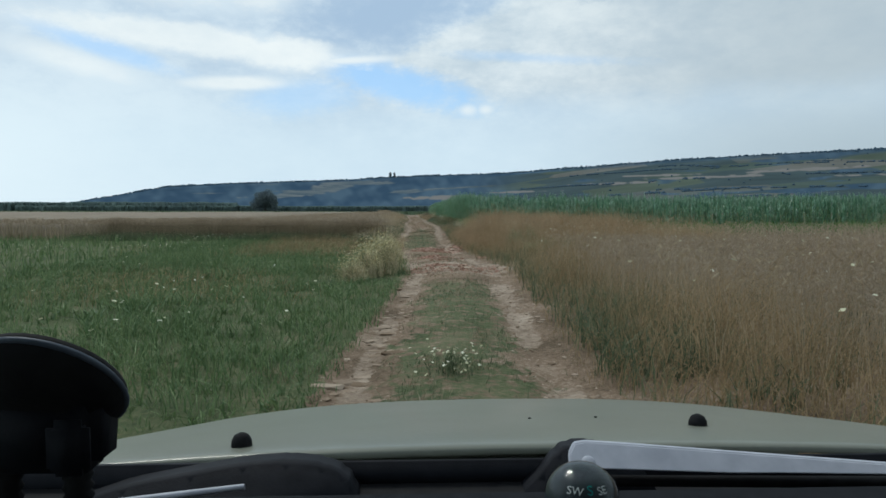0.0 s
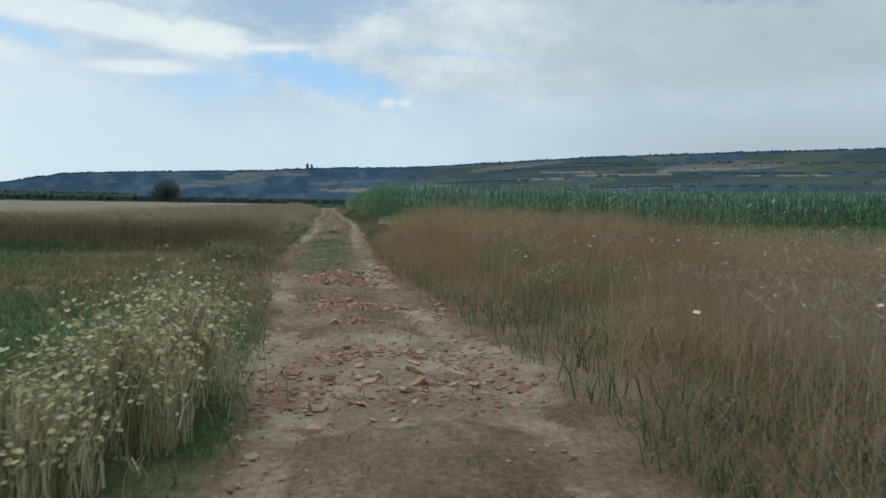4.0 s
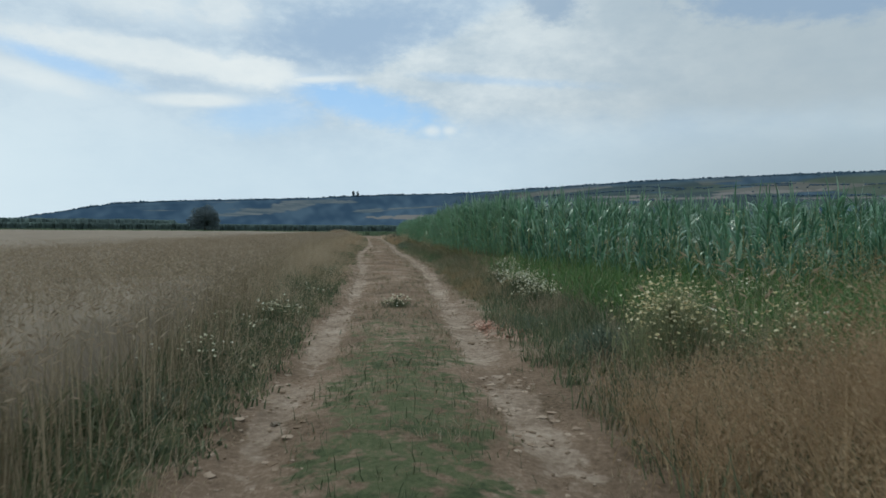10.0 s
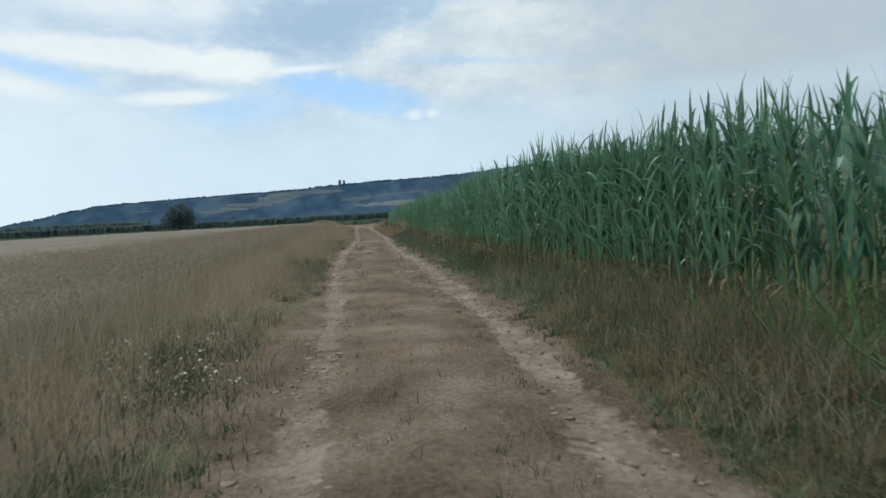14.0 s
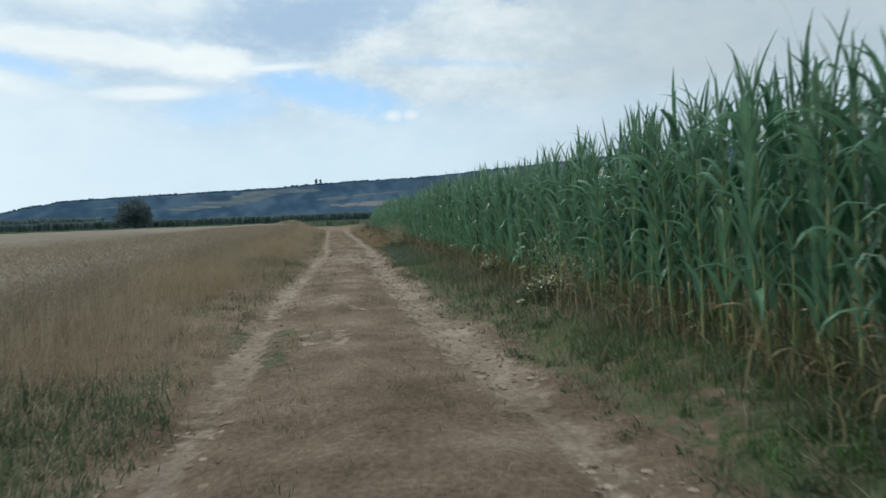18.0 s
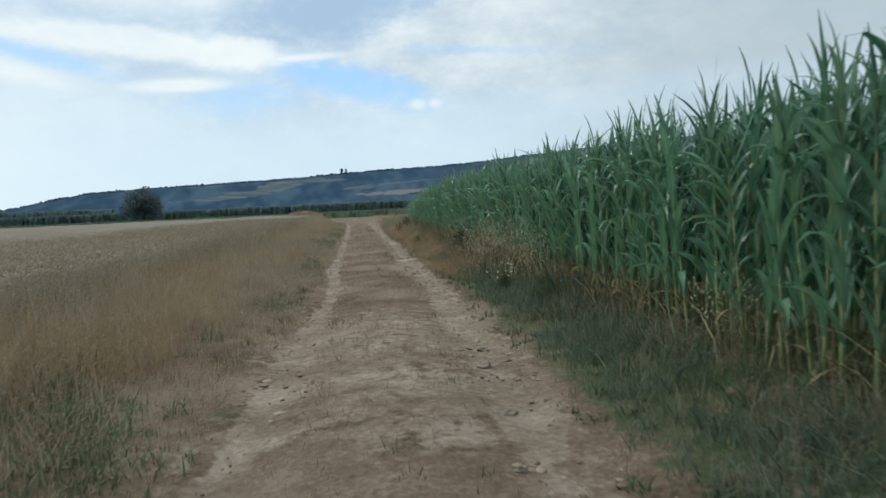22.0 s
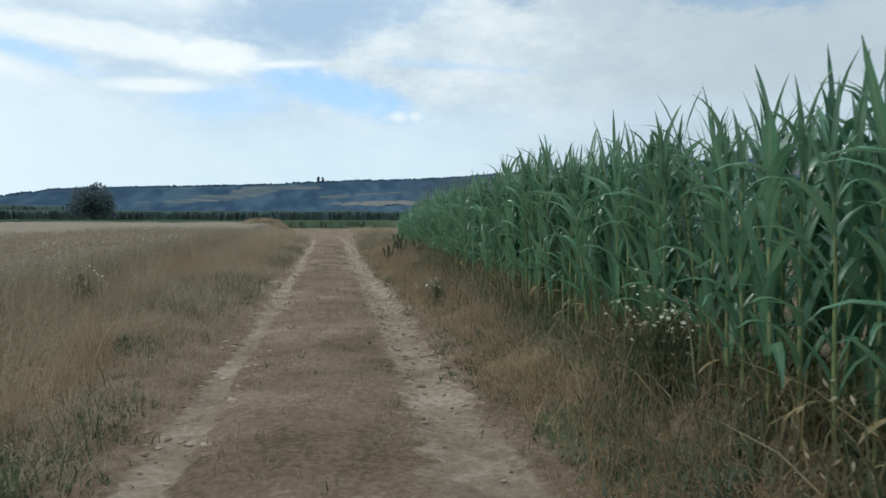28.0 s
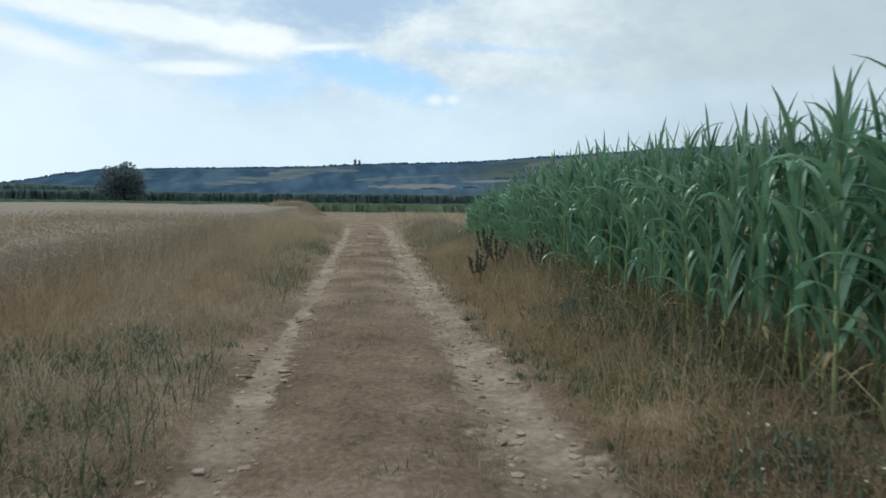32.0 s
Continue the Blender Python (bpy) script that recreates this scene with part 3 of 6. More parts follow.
def crest(az):
    """Distance of the crest at a heading."""
    return np.interp(az, [-75, -22, -10, 0, 15, 25, 80], [900, 900, 1700, 2200, 1700, 1400, 1400])


def hill_height(az, u):
    """Height of the slope at a heading in degrees and a share of the way to the crest."""
    far = crest(az)
    top = far * np.tan(np.radians(np.interp(az, HILL_AZ, HILL_EL))) + 1.4
    s = np.clip((u - 0.3) / 0.7, 0, 1)
    shape = np.where(u < 1, 0.35 * s + 0.65 * s ** 1.9, 1 - 0.25 * fade(u, 1.0, 1.6))
    x, y = u * far * np.sin(np.radians(az)), u * far * np.cos(np.radians(az))
    return -0.8 + top * shape + (5.0 * wavy(x, y, 420) + 1.6 * wavy(x, y, 130)) * s * (top / 90) * np.where(u > 0.92, 0.2, 1)


def hill_point(az, u):
    far = u * crest(az)
    return np.stack([far * np.sin(np.radians(az)), far * np.cos(np.radians(az)), hill_height(az, u)], -1)


def patch(az, el, spots):
    """Ragged openings on the slope: heading, height, half width and half height in degrees, and the rise along it."""
    out = 0 * az
    for a0, e0, ra, re, slope in spots:
        d = ((az - a0) / ra) ** 2 + ((el - e0 - slope * (az - a0)) / re) ** 2
        out = np.maximum(out, fade(d + 0.55 * wavy(az, el * 1.8, 0.9) + 0.35 * wavy(az, el * 1.8, 0.35), 1.25, 0.65))
    return out


CLEARINGS = ((-13.4, 2.05, 2.4, 0.09, 0.012), (-7.0, 1.85, 2.0, 0.42, 0.16), (-5.0, 2.35, 2.2, 0.12, 0.05), (-9.6, 1.3, 2.0, 0.24, 0.06), (-12.0, 1.02, 2.6, 0.12, 0.03), (-3.4, 2.2, 2.4, 0.12, 0.02), (-0.5, 1.5, 1.8, 0.14, 0.05), (-17, 1.25, 1.3, 0.05, 0.02), (-10.4, 1.5, 1.6, 0.06, 0.03), (2.5, 1.75, 4.0, 0.08, 0.06))
TAN_FIELDS = ((3.4, 0.98, 3.4, 0.17, 0.02), (8.5, 1.45, 3.0, 0.08, 0.03), (17, 2.15, 3.5, 0.10, 0.03), (24, 2.55, 4.5, 0.09, 0.02), (31, 3.0, 4, 0.10, 0.03), (20, 2.75, 3, 0.07, 0.02), (36, 2.5, 4, 0.08, 0.0))


def woodiness(az, el, u):
    n = wavy(az * 0.30, u * 22, 1.6) + 0.5 * wavy(az, u * 60, 1.5)
    left = (1 - 0.9 * patch(az, el, CLEARINGS)) * fade(az, 11, 4)
    right = 0.85 * fade(n, 0.45, 0.8) * fade(az, 4, 11)
    return np.clip(np.maximum(left + right, fade(u, 0.93, 0.97) * np.where(az < 12, 1, 0.6)), 0, 1) * (1 - patch(az, el, TAN_FIELDS))


def build_hill():
    az, u = np.linspace(-75, 80, 1100), np.concatenate([np.linspace(0.29, 1.0, 90), np.linspace(1.03, 1.6, 10)])
    a, d = np.meshgrid(az, u)
    el = np.degrees(np.arctan2(hill_height(a, d) - 1.45, d * crest(a)))
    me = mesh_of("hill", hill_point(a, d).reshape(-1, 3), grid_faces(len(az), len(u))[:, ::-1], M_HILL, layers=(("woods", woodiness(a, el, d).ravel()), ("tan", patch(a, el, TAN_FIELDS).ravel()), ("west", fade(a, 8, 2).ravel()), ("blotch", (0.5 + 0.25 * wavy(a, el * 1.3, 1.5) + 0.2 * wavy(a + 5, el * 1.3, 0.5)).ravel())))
    tagged(new("backdrop_hill", me), "long wooded hill with strips of fields, blue from painted haze", "hill", kind="structure")


build_hill()

BALL = bmesh.new()
bmesh.ops.create_icosphere(BALL, subdivisions=1, radius=1)
BALL_V = np.array([v.co for v in BALL.verts])
BALL_F = np.array([[v.index for v in f.verts] for f in BALL.faces])
BALL.free()


def puffs(centre, size, squash=0.8):
    """Many rough, uneven clumps: one array of verts and one of faces."""
    n = len(centre)
    jig = 1 + RNG.uniform(-0.32, 0.32, (n, len(BALL_V), 1))
    v = BALL_V[None] * jig * np.asarray(size).reshape(n, 1, 1) * [1, 1, squash] + centre[:, None]
    f = BALL_F[None] + (np.arange(n) * len(BALL_V))[:, None, None]
    return v.reshape(-1, 3), f.reshape(-1, 3)


def build_woods():
    n = 2600
    az, u = RNG.uniform(-50, 62, n), 0.33 + 0.66 * RNG.uniform(0, 1, n) ** 0.7
    keep = RNG.uniform(0, 1, n) < 0.09 * fade(az, 8, 16)
    az, u = az[keep], u[keep]
    # the uneven tree line on the crest, and hedges along the right-hand fields
    crest_az = RNG.uniform(-30, 62, 9000)
    crest_az = crest_az[RNG.uniform(0, 1, 9000) < fade(wavy(crest_az * 1.7, 0 * crest_az, 1.2), -0.5, 0.5) * 0.7 + 0.3]
    hedge_az, hedge_u = [], []
    for u0, a0, a1, slope in ((0.5, 12, 27, 0.006), (0.6, 20, 40, -0.004), (0.66, 9, 24, 0.004), (0.74, 26, 48, -0.003), (0.8, 12, 33, 0.004), (0.88, 20, 50, -0.002), (0.42, 14, 30, 0.003), (0.5, 2, 9, 0.004)):
        a = RNG.uniform(a0, a1, int((a1 - a0) * 26))
        a = a[wavy(a * 1.3, 0 * a + u0 * 50, 1.0) > 0.0]
        hedge_az.append(a)
        hedge_u.append(u0 + slope * (a - a0) + RNG.normal(0, 0.003, len(a)))
    az, u = np.concatenate([az, crest_az] + hedge_az), np.concatenate([u, RNG.normal(0.992, 0.006, len(crest_az))] + hedge_u)
    size = RNG.uniform(0.0016, 0.0034, len(az)) * crest(az) * np.where(u > 0.97, RNG.uniform(0.25, 0.75, len(az)), np.where(az < 12, 0.3, 0.4))
    c = hill_point(az, u) + np.stack([0 * size, 0 * size, size * np.where(u > 0.97, RNG.uniform(-0.45, 0.35, len(az)), 0.3)], -1)
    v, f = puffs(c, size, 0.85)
    tagged(new("hazed_far_woods", mesh_of("hazed_far_woods", v, f, M_WOODS)), "woods and hedges on the far hill, blued by painted haze", "woods", kind="stuff")


build_woods()


def tube(points, radii, sides=6):
    """A tapered tube along points, its ends open."""
    p = np.asarray(points, float)
    d = np.gradient(p, axis=0)
    d /= np.linalg.norm(d, axis=1, keepdims=True) + 1e-9
    ref = np.where(np.abs(d[:, 2:3]) > 0.9, [[1, 0, 0]], [[0, 0, 1]])
    u = np.cross(d, ref)
    u /= np.linalg.norm(u, axis=1, keepdims=True) + 1e-9
    w = np.cross(d, u)
    ang = np.linspace(0, 2 * np.pi, sides, endpoint=False)
    v = p[:, None] + np.asarray(radii, float).reshape(-1, 1, 1) * (np.cos(ang)[None, :, None] * u[:, None] + np.sin(ang)[None, :, None] * w[:, None])
    i = np.arange(len(p) * sides).reshape(len(p), sides)
    f = np.stack([i[:-1], np.roll(i[:-1], -1, 1), np.roll(i[1:], -1, 1), i[1:]], -1).reshape(-1, 4)
    return v.reshape(-1, 3), f


def leaf_cloud(n, spread, centres, size):
    """n small leaf quads strewn through balls of that spread round centres."""
    c = centres[RNG.integers(0, len(centres), n)]
    d = RNG.normal(0, 1, (n, 3))
    d /= np.linalg.norm(d, axis=1, keepdims=True)
    c = c + d * spread * RNG.uniform(0.35, 1, (n, 1)) ** 0.6
    a = RNG.normal(0, 1, (n, 3))
    a /= np.linalg.norm(a, axis=1, keepdims=True)
    b = np.cross(a, RNG.normal(0, 1, (n, 3)))
    b /= np.linalg.norm(b, axis=1, keepdims=True) + 1e-9
    s = RNG.uniform(0.6, 1.3, (n, 1)) * size
    v = np.stack([c - a * s, c + b * s * 0.5, c + a * s, c - b * s * 0.5], 1)
    return v.reshape(-1, 3), np.arange(4 * n).reshape(n, 4)


def tree(x, y, z, height, width, label, leaves=2600, leaf=0.17):
    root = tagged(new("tree"), label, "tree")
    root.matrix_world = pose(x, y, z)
    trunk_h = height * 0.25
    pieces = [tube([(0, 0, -0.3), (0.02 * height, 0, trunk_h * 0.5), (0, 0.01 * height, trunk_h), (0.02, 0, height * 0.75)], [height * 0.04, height * 0.032, height * 0.025, height * 0.008])]
    tips = []
    for k in range(14):
        a, up = k * 2.4 + RNG.uniform(-0.3, 0.3), RNG.uniform(0.14, 0.82)
        reach = width * 0.42 * RNG.uniform(0.6, 1.0) * math.sqrt(max(0.15, 1 - ((up - 0.5) / 0.5) ** 2))
        tip = np.array([math.cos(a) * reach, math.sin(a) * reach, height * up])
        start = np.array([0, 0, height * min(up * 0.55, 0.6)])
        pieces.append(tube([start, (start + tip) / 2 + [0, 0, height * 0.03], tip], [height * 0.012, height * 0.008, height * 0.003], 5))
        tips += [tip, (tip + start) / 2 + [0, 0, 0.1 * height]]
    tips += [np.array([0, 0, height * 0.82]), np.array([0.1 * width, 0, height * 0.88]), np.array([-0.12 * width, 0.05 * width, height * 0.78])]
    v, f = join(pieces)
    part("trunk", mesh_of("trunk", v, f, M_BARK), root)
    v, f = leaf_cloud(leaves, width * 0.19, np.array(tips), leaf)
    part("crown", mesh_of("crown", v, f, M_TREE, smooth=False), root, "dense crown, haze put into its leaf colour")
    return root


tree(-54, 244, -0.4, 8.2, 9.8, "single round tree beyond the wheat field, greyed with painted haze", 9500, 0.28)
for da, h in ((-2.13, 13.0), (-1.78, 11.0)):
    at = hill_point(np.array(da), np.array(0.99))
    tree(*[float(k) for k in at], h + 5, 9.0, "lone tree on the hill crest", 500, 1.2)

# ---- grass and crops ----


def blades(x, y, height, width, lean=0.35, seg=2, z=None, tip=0.15, wind=(0.0, 0.0)):
    """Tapered, bent blades, one at each place, leaning mostly with the wind. Returns verts, faces and the tips."""
    n = len(x)
    h = np.asarray(height) * np.ones(n)
    w = np.asarray(width) * np.ones(n)
    a, b = RNG.uniform(0, 2 * np.pi, n), RNG.uniform(0, 2 * np.pi, n)
    bend = RNG.uniform(0.1, 1.0, n) * lean
    base = np.stack([x, y, (lift(x, y) if z is None else z) - 0.01], -1)
    side = np.stack([np.cos(a), np.sin(a), 0 * a], -1)
    over = np.stack([np.cos(b) + wind[0], np.sin(b) + wind[1], 0 * b], -1)
    rows = []
    for k in range(seg + 1):
        s = k / seg
        c = base + over * (h * bend * s * s)[:, None] + np.array([0, 0, 1]) * (h * s * (1 - 0.35 * bend * s))[:, None]
        ww = (w * (1 - (1 - tip) * s ** 1.5) / 2)[:, None]
        rows += [c - side * ww, c + side * ww]
    v = np.stack(rows, 1)
    i = np.arange(n)[:, None] * (2 * (seg + 1)) + np.arange(0, 2 * seg, 2)[None]
    f = np.stack([i, i + 1, i + 3, i + 2], -1)
    return v.reshape(-1, 3), f.reshape(-1, 4), c


def tufts(x, y, count, height, width, spread=0.06, lean=0.8, seg=2):
    """Tufts of blades that fan out from each place; heights are for the tuft's longest blade."""
    n = len(x)
    r = np.abs(RNG.normal(0, spread, n * count))
    a = RNG.uniform(0, 2 * np.pi, n * count)
    h = np.repeat(np.asarray(height) * np.ones(n), count) * RNG.uniform(0.45, 1.0, n * count)
    px, py = np.repeat(x, count) + r * np.cos(a), np.repeat(y, count) + r * np.sin(a)
    return blades(px, py, h, np.repeat(np.asarray(width) * np.ones(n), count) * RNG.uniform(0.7, 1.2, n * count), lean, seg)


def scatter(n, x0, x1, y0, y1, chance=None):
    x, y = RNG.uniform(x0, x1, n), RNG.uniform(y0, y1, n)
    if chance is None:
        return x, y
    keep = RNG.uniform(0, 1, n) < chance(x, y)
    return x[keep], y[keep]


def stuff(name, v, f, mats, label, category="grass", slots=None):
    return tagged(new(name, mesh_of(name, v, f, mats, smooth=False, slots=slots)), label, category, kind="stuff")


def heads(tips, length, width, droop=0.5):
    """Small four-sided ears at the tips of stems."""
    n = len(tips)
    a = RNG.uniform(0, 2 * np.pi, n)
    d = np.stack([np.cos(a) * droop, np.sin(a) * droop, RNG.uniform(0.2, 1, n)], -1)
    d /= np.linalg.norm(d, axis=1, keepdims=True)
    u = np.cross(d, RNG.normal(0, 1, (n, 3)))
    u /= np.linalg.norm(u, axis=1, keepdims=True)
    w = np.cross(d, u)
    ln, wd = np.asarray(length).reshape(-1, 1) * np.ones((n, 1)), np.asarray(width).reshape(-1, 1) * np.ones((n, 1)) / 2
    mid = tips + d * ln * 0.4
    v = np.stack([tips, mid + u * wd, tips + d * ln, mid - u * wd, mid + w * wd, mid - w * wd], 1).reshape(-1, 3)
    q = np.array([[0, 1, 2, 3], [0, 4, 2, 5]])
    return v, (np.arange(n)[:, None, None] * 6 + q[None]).reshape(-1, 4)


def plumes(tips, each, spread, length, width):
    """Loose feathery panicles: many fine spikelets round each tip."""
    at = np.repeat(tips, each, 0) + RNG.normal(0, 1, (each * len(tips), 3)) * [spread * 0.6, spread * 0.6, spread] - [0, 0, spread * 0.7]
    return heads(at, RNG.uniform(0.6, 1.2, len(at)) * length, width, 0.7)


def off_track(x, y, margin=0.12):
    """0 on the wheel ruts, 1 beside them."""
    d = np.minimum(np.abs(x - rut_left(y)), np.abs(x - rut_right(y)))
    return fade(d, margin, margin + 0.22) * (1 - rubble(x, y))


def meadow():
    x, y = scatter(90000, -8, 0.0, -2, 31.5, lambda x, y: off_track(x, y, 0.06) * fade(rut_left(y) - x, 0.08, 0.3) * (1 - 0.75 * fade(y, 18, 21) * fade(x, -6.5, -4.5)))
    v1, f1, _ = blades(x, y, RNG.uniform(0.05, 0.24, len(x)) * (1 + 0.35 * wavy(x, y, 1.6) + 0.25 * wavy(x, y, 0.5)), RNG.uniform(0.006, 0.013, len(x)), 1.1)
    x, y = scatter(21000, -38, -8, 0, 31.5)
    v2, f2, _ = blades(x, y, RNG.uniform(0.15, 0.4, len(x)), RNG.uniform(0.015, 0.04, len(x)), 0.7)
    v, f = join([(v1, f1), (v2, f2)])
    x, y = scatter(6500, -9, -0.9, -1, 27, lambda x, y: off_track(x, y, 0.2) * fade(-x, 0.7, 1.3) * (0.3 + 0.7 * fade(wavy(x + 4, y, 0.9), -0.5, 0.4)))
    v4, f4, _ = tufts(x, y, 10, RNG.uniform(0.10, 0.26, len(x)) * (1 + 0.3 * wavy(x, y, 2.2)), 0.020, 0.07, 1.3)
    v, f = join([(v, f), (v4, f4)])
    stuff("meadow_grass", v, f, M_MEADOW, "lush green meadow grass beside the track")
    x, y = scatter(32000, -9, -0.5, -2, 31.5, lambda x, y: np.maximum(0.4 * fade(wavy(x, y, 3), 0.1, 0.6), fade(y, 18, 21) * fade(x, -6.5, -4.5)))
    v1, f1, tips = blades(x, y, RNG.uniform(0.15, 0.45, len(x)), 0.006, 1.0, wind=(0.4, 0.2))
    v2, f2 = plumes(tips[::2], 3, 0.05, 0.03, 0.007)
    v, f = join([(v1, f1), (v2, f2)])
    stuff("meadow_bents", v, f, M_DRY, "thin tan grass stems standing in the meadow")


def tall_dry_grass():
    def where(x, y):
        return fade(x - rut_right(y), 0.22, 0.6) * fade(y, 34.0, 31.0) * (0.55 + 0.45 * fade(wavy(x, y, 1.6), -0.5, 0.4))

    def crop(x, y):
        return fade(x + 0.4 * wavy(x, y, 3.0), 3.3, 4.2) * fade(y, 19.5, 16.5)

    x, y = scatter(84000, 1.4, 10, -2, 36, lambda x, y: where(x, y) * (1 - 0.75 * crop(x, y)))
    tall = fade(x - rut_right(y), 0.4, 1.8)
    v1, f1, tips = blades(x, y, RNG.uniform(0.42, 0.9, len(x)) * (0.3 + 0.9 * tall) * (1 + 0.4 * fade(y, 18, 22)) * (1 + 0.36 * wavy(x, y, 1.9) + 0.12 * wavy(x, y, 0.6)), RNG.uniform(0.004, 0.0085, len(x)), 1.5, 3, wind=(0.5, 0.2))
    some = RNG.uniform(0, 1, len(x)) < 0.5
    v2, f2 = plumes(tips[some], 4, 0.06, 0.034, 0.007)
    v, f = join([(v1, f1), (v2, f2)])
    stuff("tall_dry_grass", v, f, M_RED, "tall brown dry grass with feathery seed heads")
    # the ripe crop behind the verge
    x, y = scatter(44000, 3.0, 12, 0, 20, crop)
    v1, f1, tips = blades(x, y, RNG.uniform(0.62, 0.84, len(x)), RNG.uniform(0.004, 0.008, len(x)), 0.35, 1)
    v2, f2 = heads(tips, RNG.uniform(0.06, 0.09, len(tips)), 0.013, 0.7)
    x, y = scatter(18000, 10, 48, -2, 34.5)
    v3, f3, t3 = blades(x, y, RNG.uniform(0.6, 0.9, len(x)), RNG.uniform(0.02, 0.05, len(x)), 0.6, 1)
    v4, f4 = heads(t3, 0.10, 0.025, 0.7)
    v, f = join([(v1, f1), (v2, f2), (v3, f3), (v4, f4)])
    stuff("ripe_crop", v, f, M_WHEAT, "ripe grey-tan grain behind the tall dry verge", "wheat")
    x, y = scatter(30000, 1.4, 8, -2, 40, lambda x, y: fade(x - rut_right(y), 0.3, 0.6) * fade(wavy(x, y, 2.3) + 1.2 * fade(x - rut_right(y), 1.2, 0.4), -0.1, 0.6))
    v, f, _ = blades(x, y, RNG.uniform(0.15, 0.5, len(x)), RNG.uniform(0.008, 0.016, len(x)), 0.8)
    x, y = scatter(2600, 1.6, 5.5, 0.5, 15, lambda x, y: fade(x - rut_right(y), 0.35, 0.8) * (0.15 + 0.85 * fade(wavy(x - 4, y, 1.8), -0.1, 0.6)))
    v2, f2, _ = tufts(x, y, 11, RNG.uniform(0.2, 0.5, len(x)), 0.016, 0.09, 1.1)
    v, f = join([(v, f), (v2, f2)])
    stuff("green_undergrowth", v, f, M_WEED, "green weeds at the foot of the dry grass")
    # soft mounds of orange straw where the dry grass ends
    x, y = scatter(4600, 1.7, 9.5, 23.5, 34.8, lambda x, y: fade(x - rut_right(y), 0.45, 0.8) * (0.3 + 0.7 * fade(wavy(x + 1, y, 1.5), -0.5, 0.3)) * fade(y, 35.0, 33.6))
    grow = np.minimum(RNG.uniform(0.8, 1.35, len(x)) * (1 + 0.45 * fade(x, 2.8, 3.8) * fade(y, 26.0, 28.0) * fade(y, 33.0, 31.5)) * (1 - 0.35 * fade(y, 32.5, 34.5)) * (0.45 + 0.6 * fade(x - rut_right(y), 0.5, 2.2)) * (1 + 0.22 * wavy(x, y, 2.2)), 1.5)
    v1, f1, tips = tufts(x, y, 14, grow, 0.006, 0.09, 0.95, 3)
    v2, f2 = plumes(tips, 4, 0.09, 0.04, 0.007)
    v, f = join([(v1, f1), (v2, f2)])
    stuff("tall_straw", v, f, M_STRAW, "soft mounds of orange straw at the end of the dry grass")
    x, y = scatter(1500, 2.3, 7.5, 29.2, 33.6, lambda x, y: np.maximum(fade(((x - 4.0) / 1.5) ** 2 + ((y - 31.4) / 1.5) ** 2, 1.2, 0.5), fade(((x - 6.3) / 1.0) ** 2 + ((y - 31.8) / 1.3) ** 2, 1.2, 0.5)))
    v1, f1, tips = tufts(x, y, 12, RNG.uniform(1.1, 1.62, len(x)), 0.006, 0.12, 0.5, 3)
    v2, f2 = plumes(tips, 5, 0.10, 0.05, 0.007)
    v, f = join([(v1, f1), (v2, f2)])
    stuff("tall_plumes", v, f, M_STRAW, "upright mounds of orange-brown plumed grass at the end of the dry verge")
    # pale green oats that stand over the green strip
    x, y = scatter(170, 3.9, 9.5, 34.5, 39.5, lambda x, y: fade(wavy(x, y, 1.2), -0.3, 0.3))
    v1, f1, tips = tufts(x, y, 5, RNG.uniform(1.1, 1.5, len(x)), 0.009, 0.10, 0.45)
    v2, f2 = heads(np.repeat(tips, 5, 0) + RNG.normal(0, 0.06, (5 * len(tips), 3)) - [0, 0, 0.08], 0.06, 0.016, 0.8)
    v, f = join([(v1, f1), (v2, f2)])
    stuff("green_oats", v, f, M_PALEGREEN, "tall pale green oats standing over the green grass")
    # pale oat-like tufts that stand above the rest
    x, y = scatter(5200, 1.9, 9, 4, 36, lambda x, y: fade(wavy(x + 9, y, 2.0), 0.25, 0.6) * fade(x - rut_right(y), 0.7, 1.4))
    v1, f1, tips = blades(x, y, RNG.uniform(0.85, 1.25, len(x)), 0.006, 0.4)
    v2, f2 = heads(tips, RNG.uniform(0.06, 0.14, len(tips)), 0.022, 1.0)
    v, f = join([(v1, f1), (v2, f2)])
    stuff("tall_grass_tufts", v, f, M_DRYPALE, "pale straw-coloured grass tufts rising over the rest")


def green_strip():
    def where(x, y):
        return fade(x - np.interp(y, [33, 35, 38, 44, 48], [6.0, 4.2, 3.3, 2.8, 2.8]), 0, 0.8) * fade(y, 32.5, 35.5) * fade(y, 50, 46)

    x, y = scatter(38000, 2.6, 16, 32, 50, where)
    v1, f1, _ = blades(x, y, RNG.uniform(0.35, 0.95, len(x)), RNG.uniform(0.014, 0.034, len(x)), 1.0, 2)
    x, y = scatter(8000, 16, 46, 33, 42)
    v2, f2, _ = blades(x, y, RNG.uniform(0.5, 0.9, len(x)), RNG.uniform(0.04, 0.08, len(x)), 0.8, 3)
    v, f = join([(v1, f1), (v2, f2)])
    stuff("tall_green_grass", v, f, M_TALLGREEN, "broad-bladed bright green grass in front of the maize")


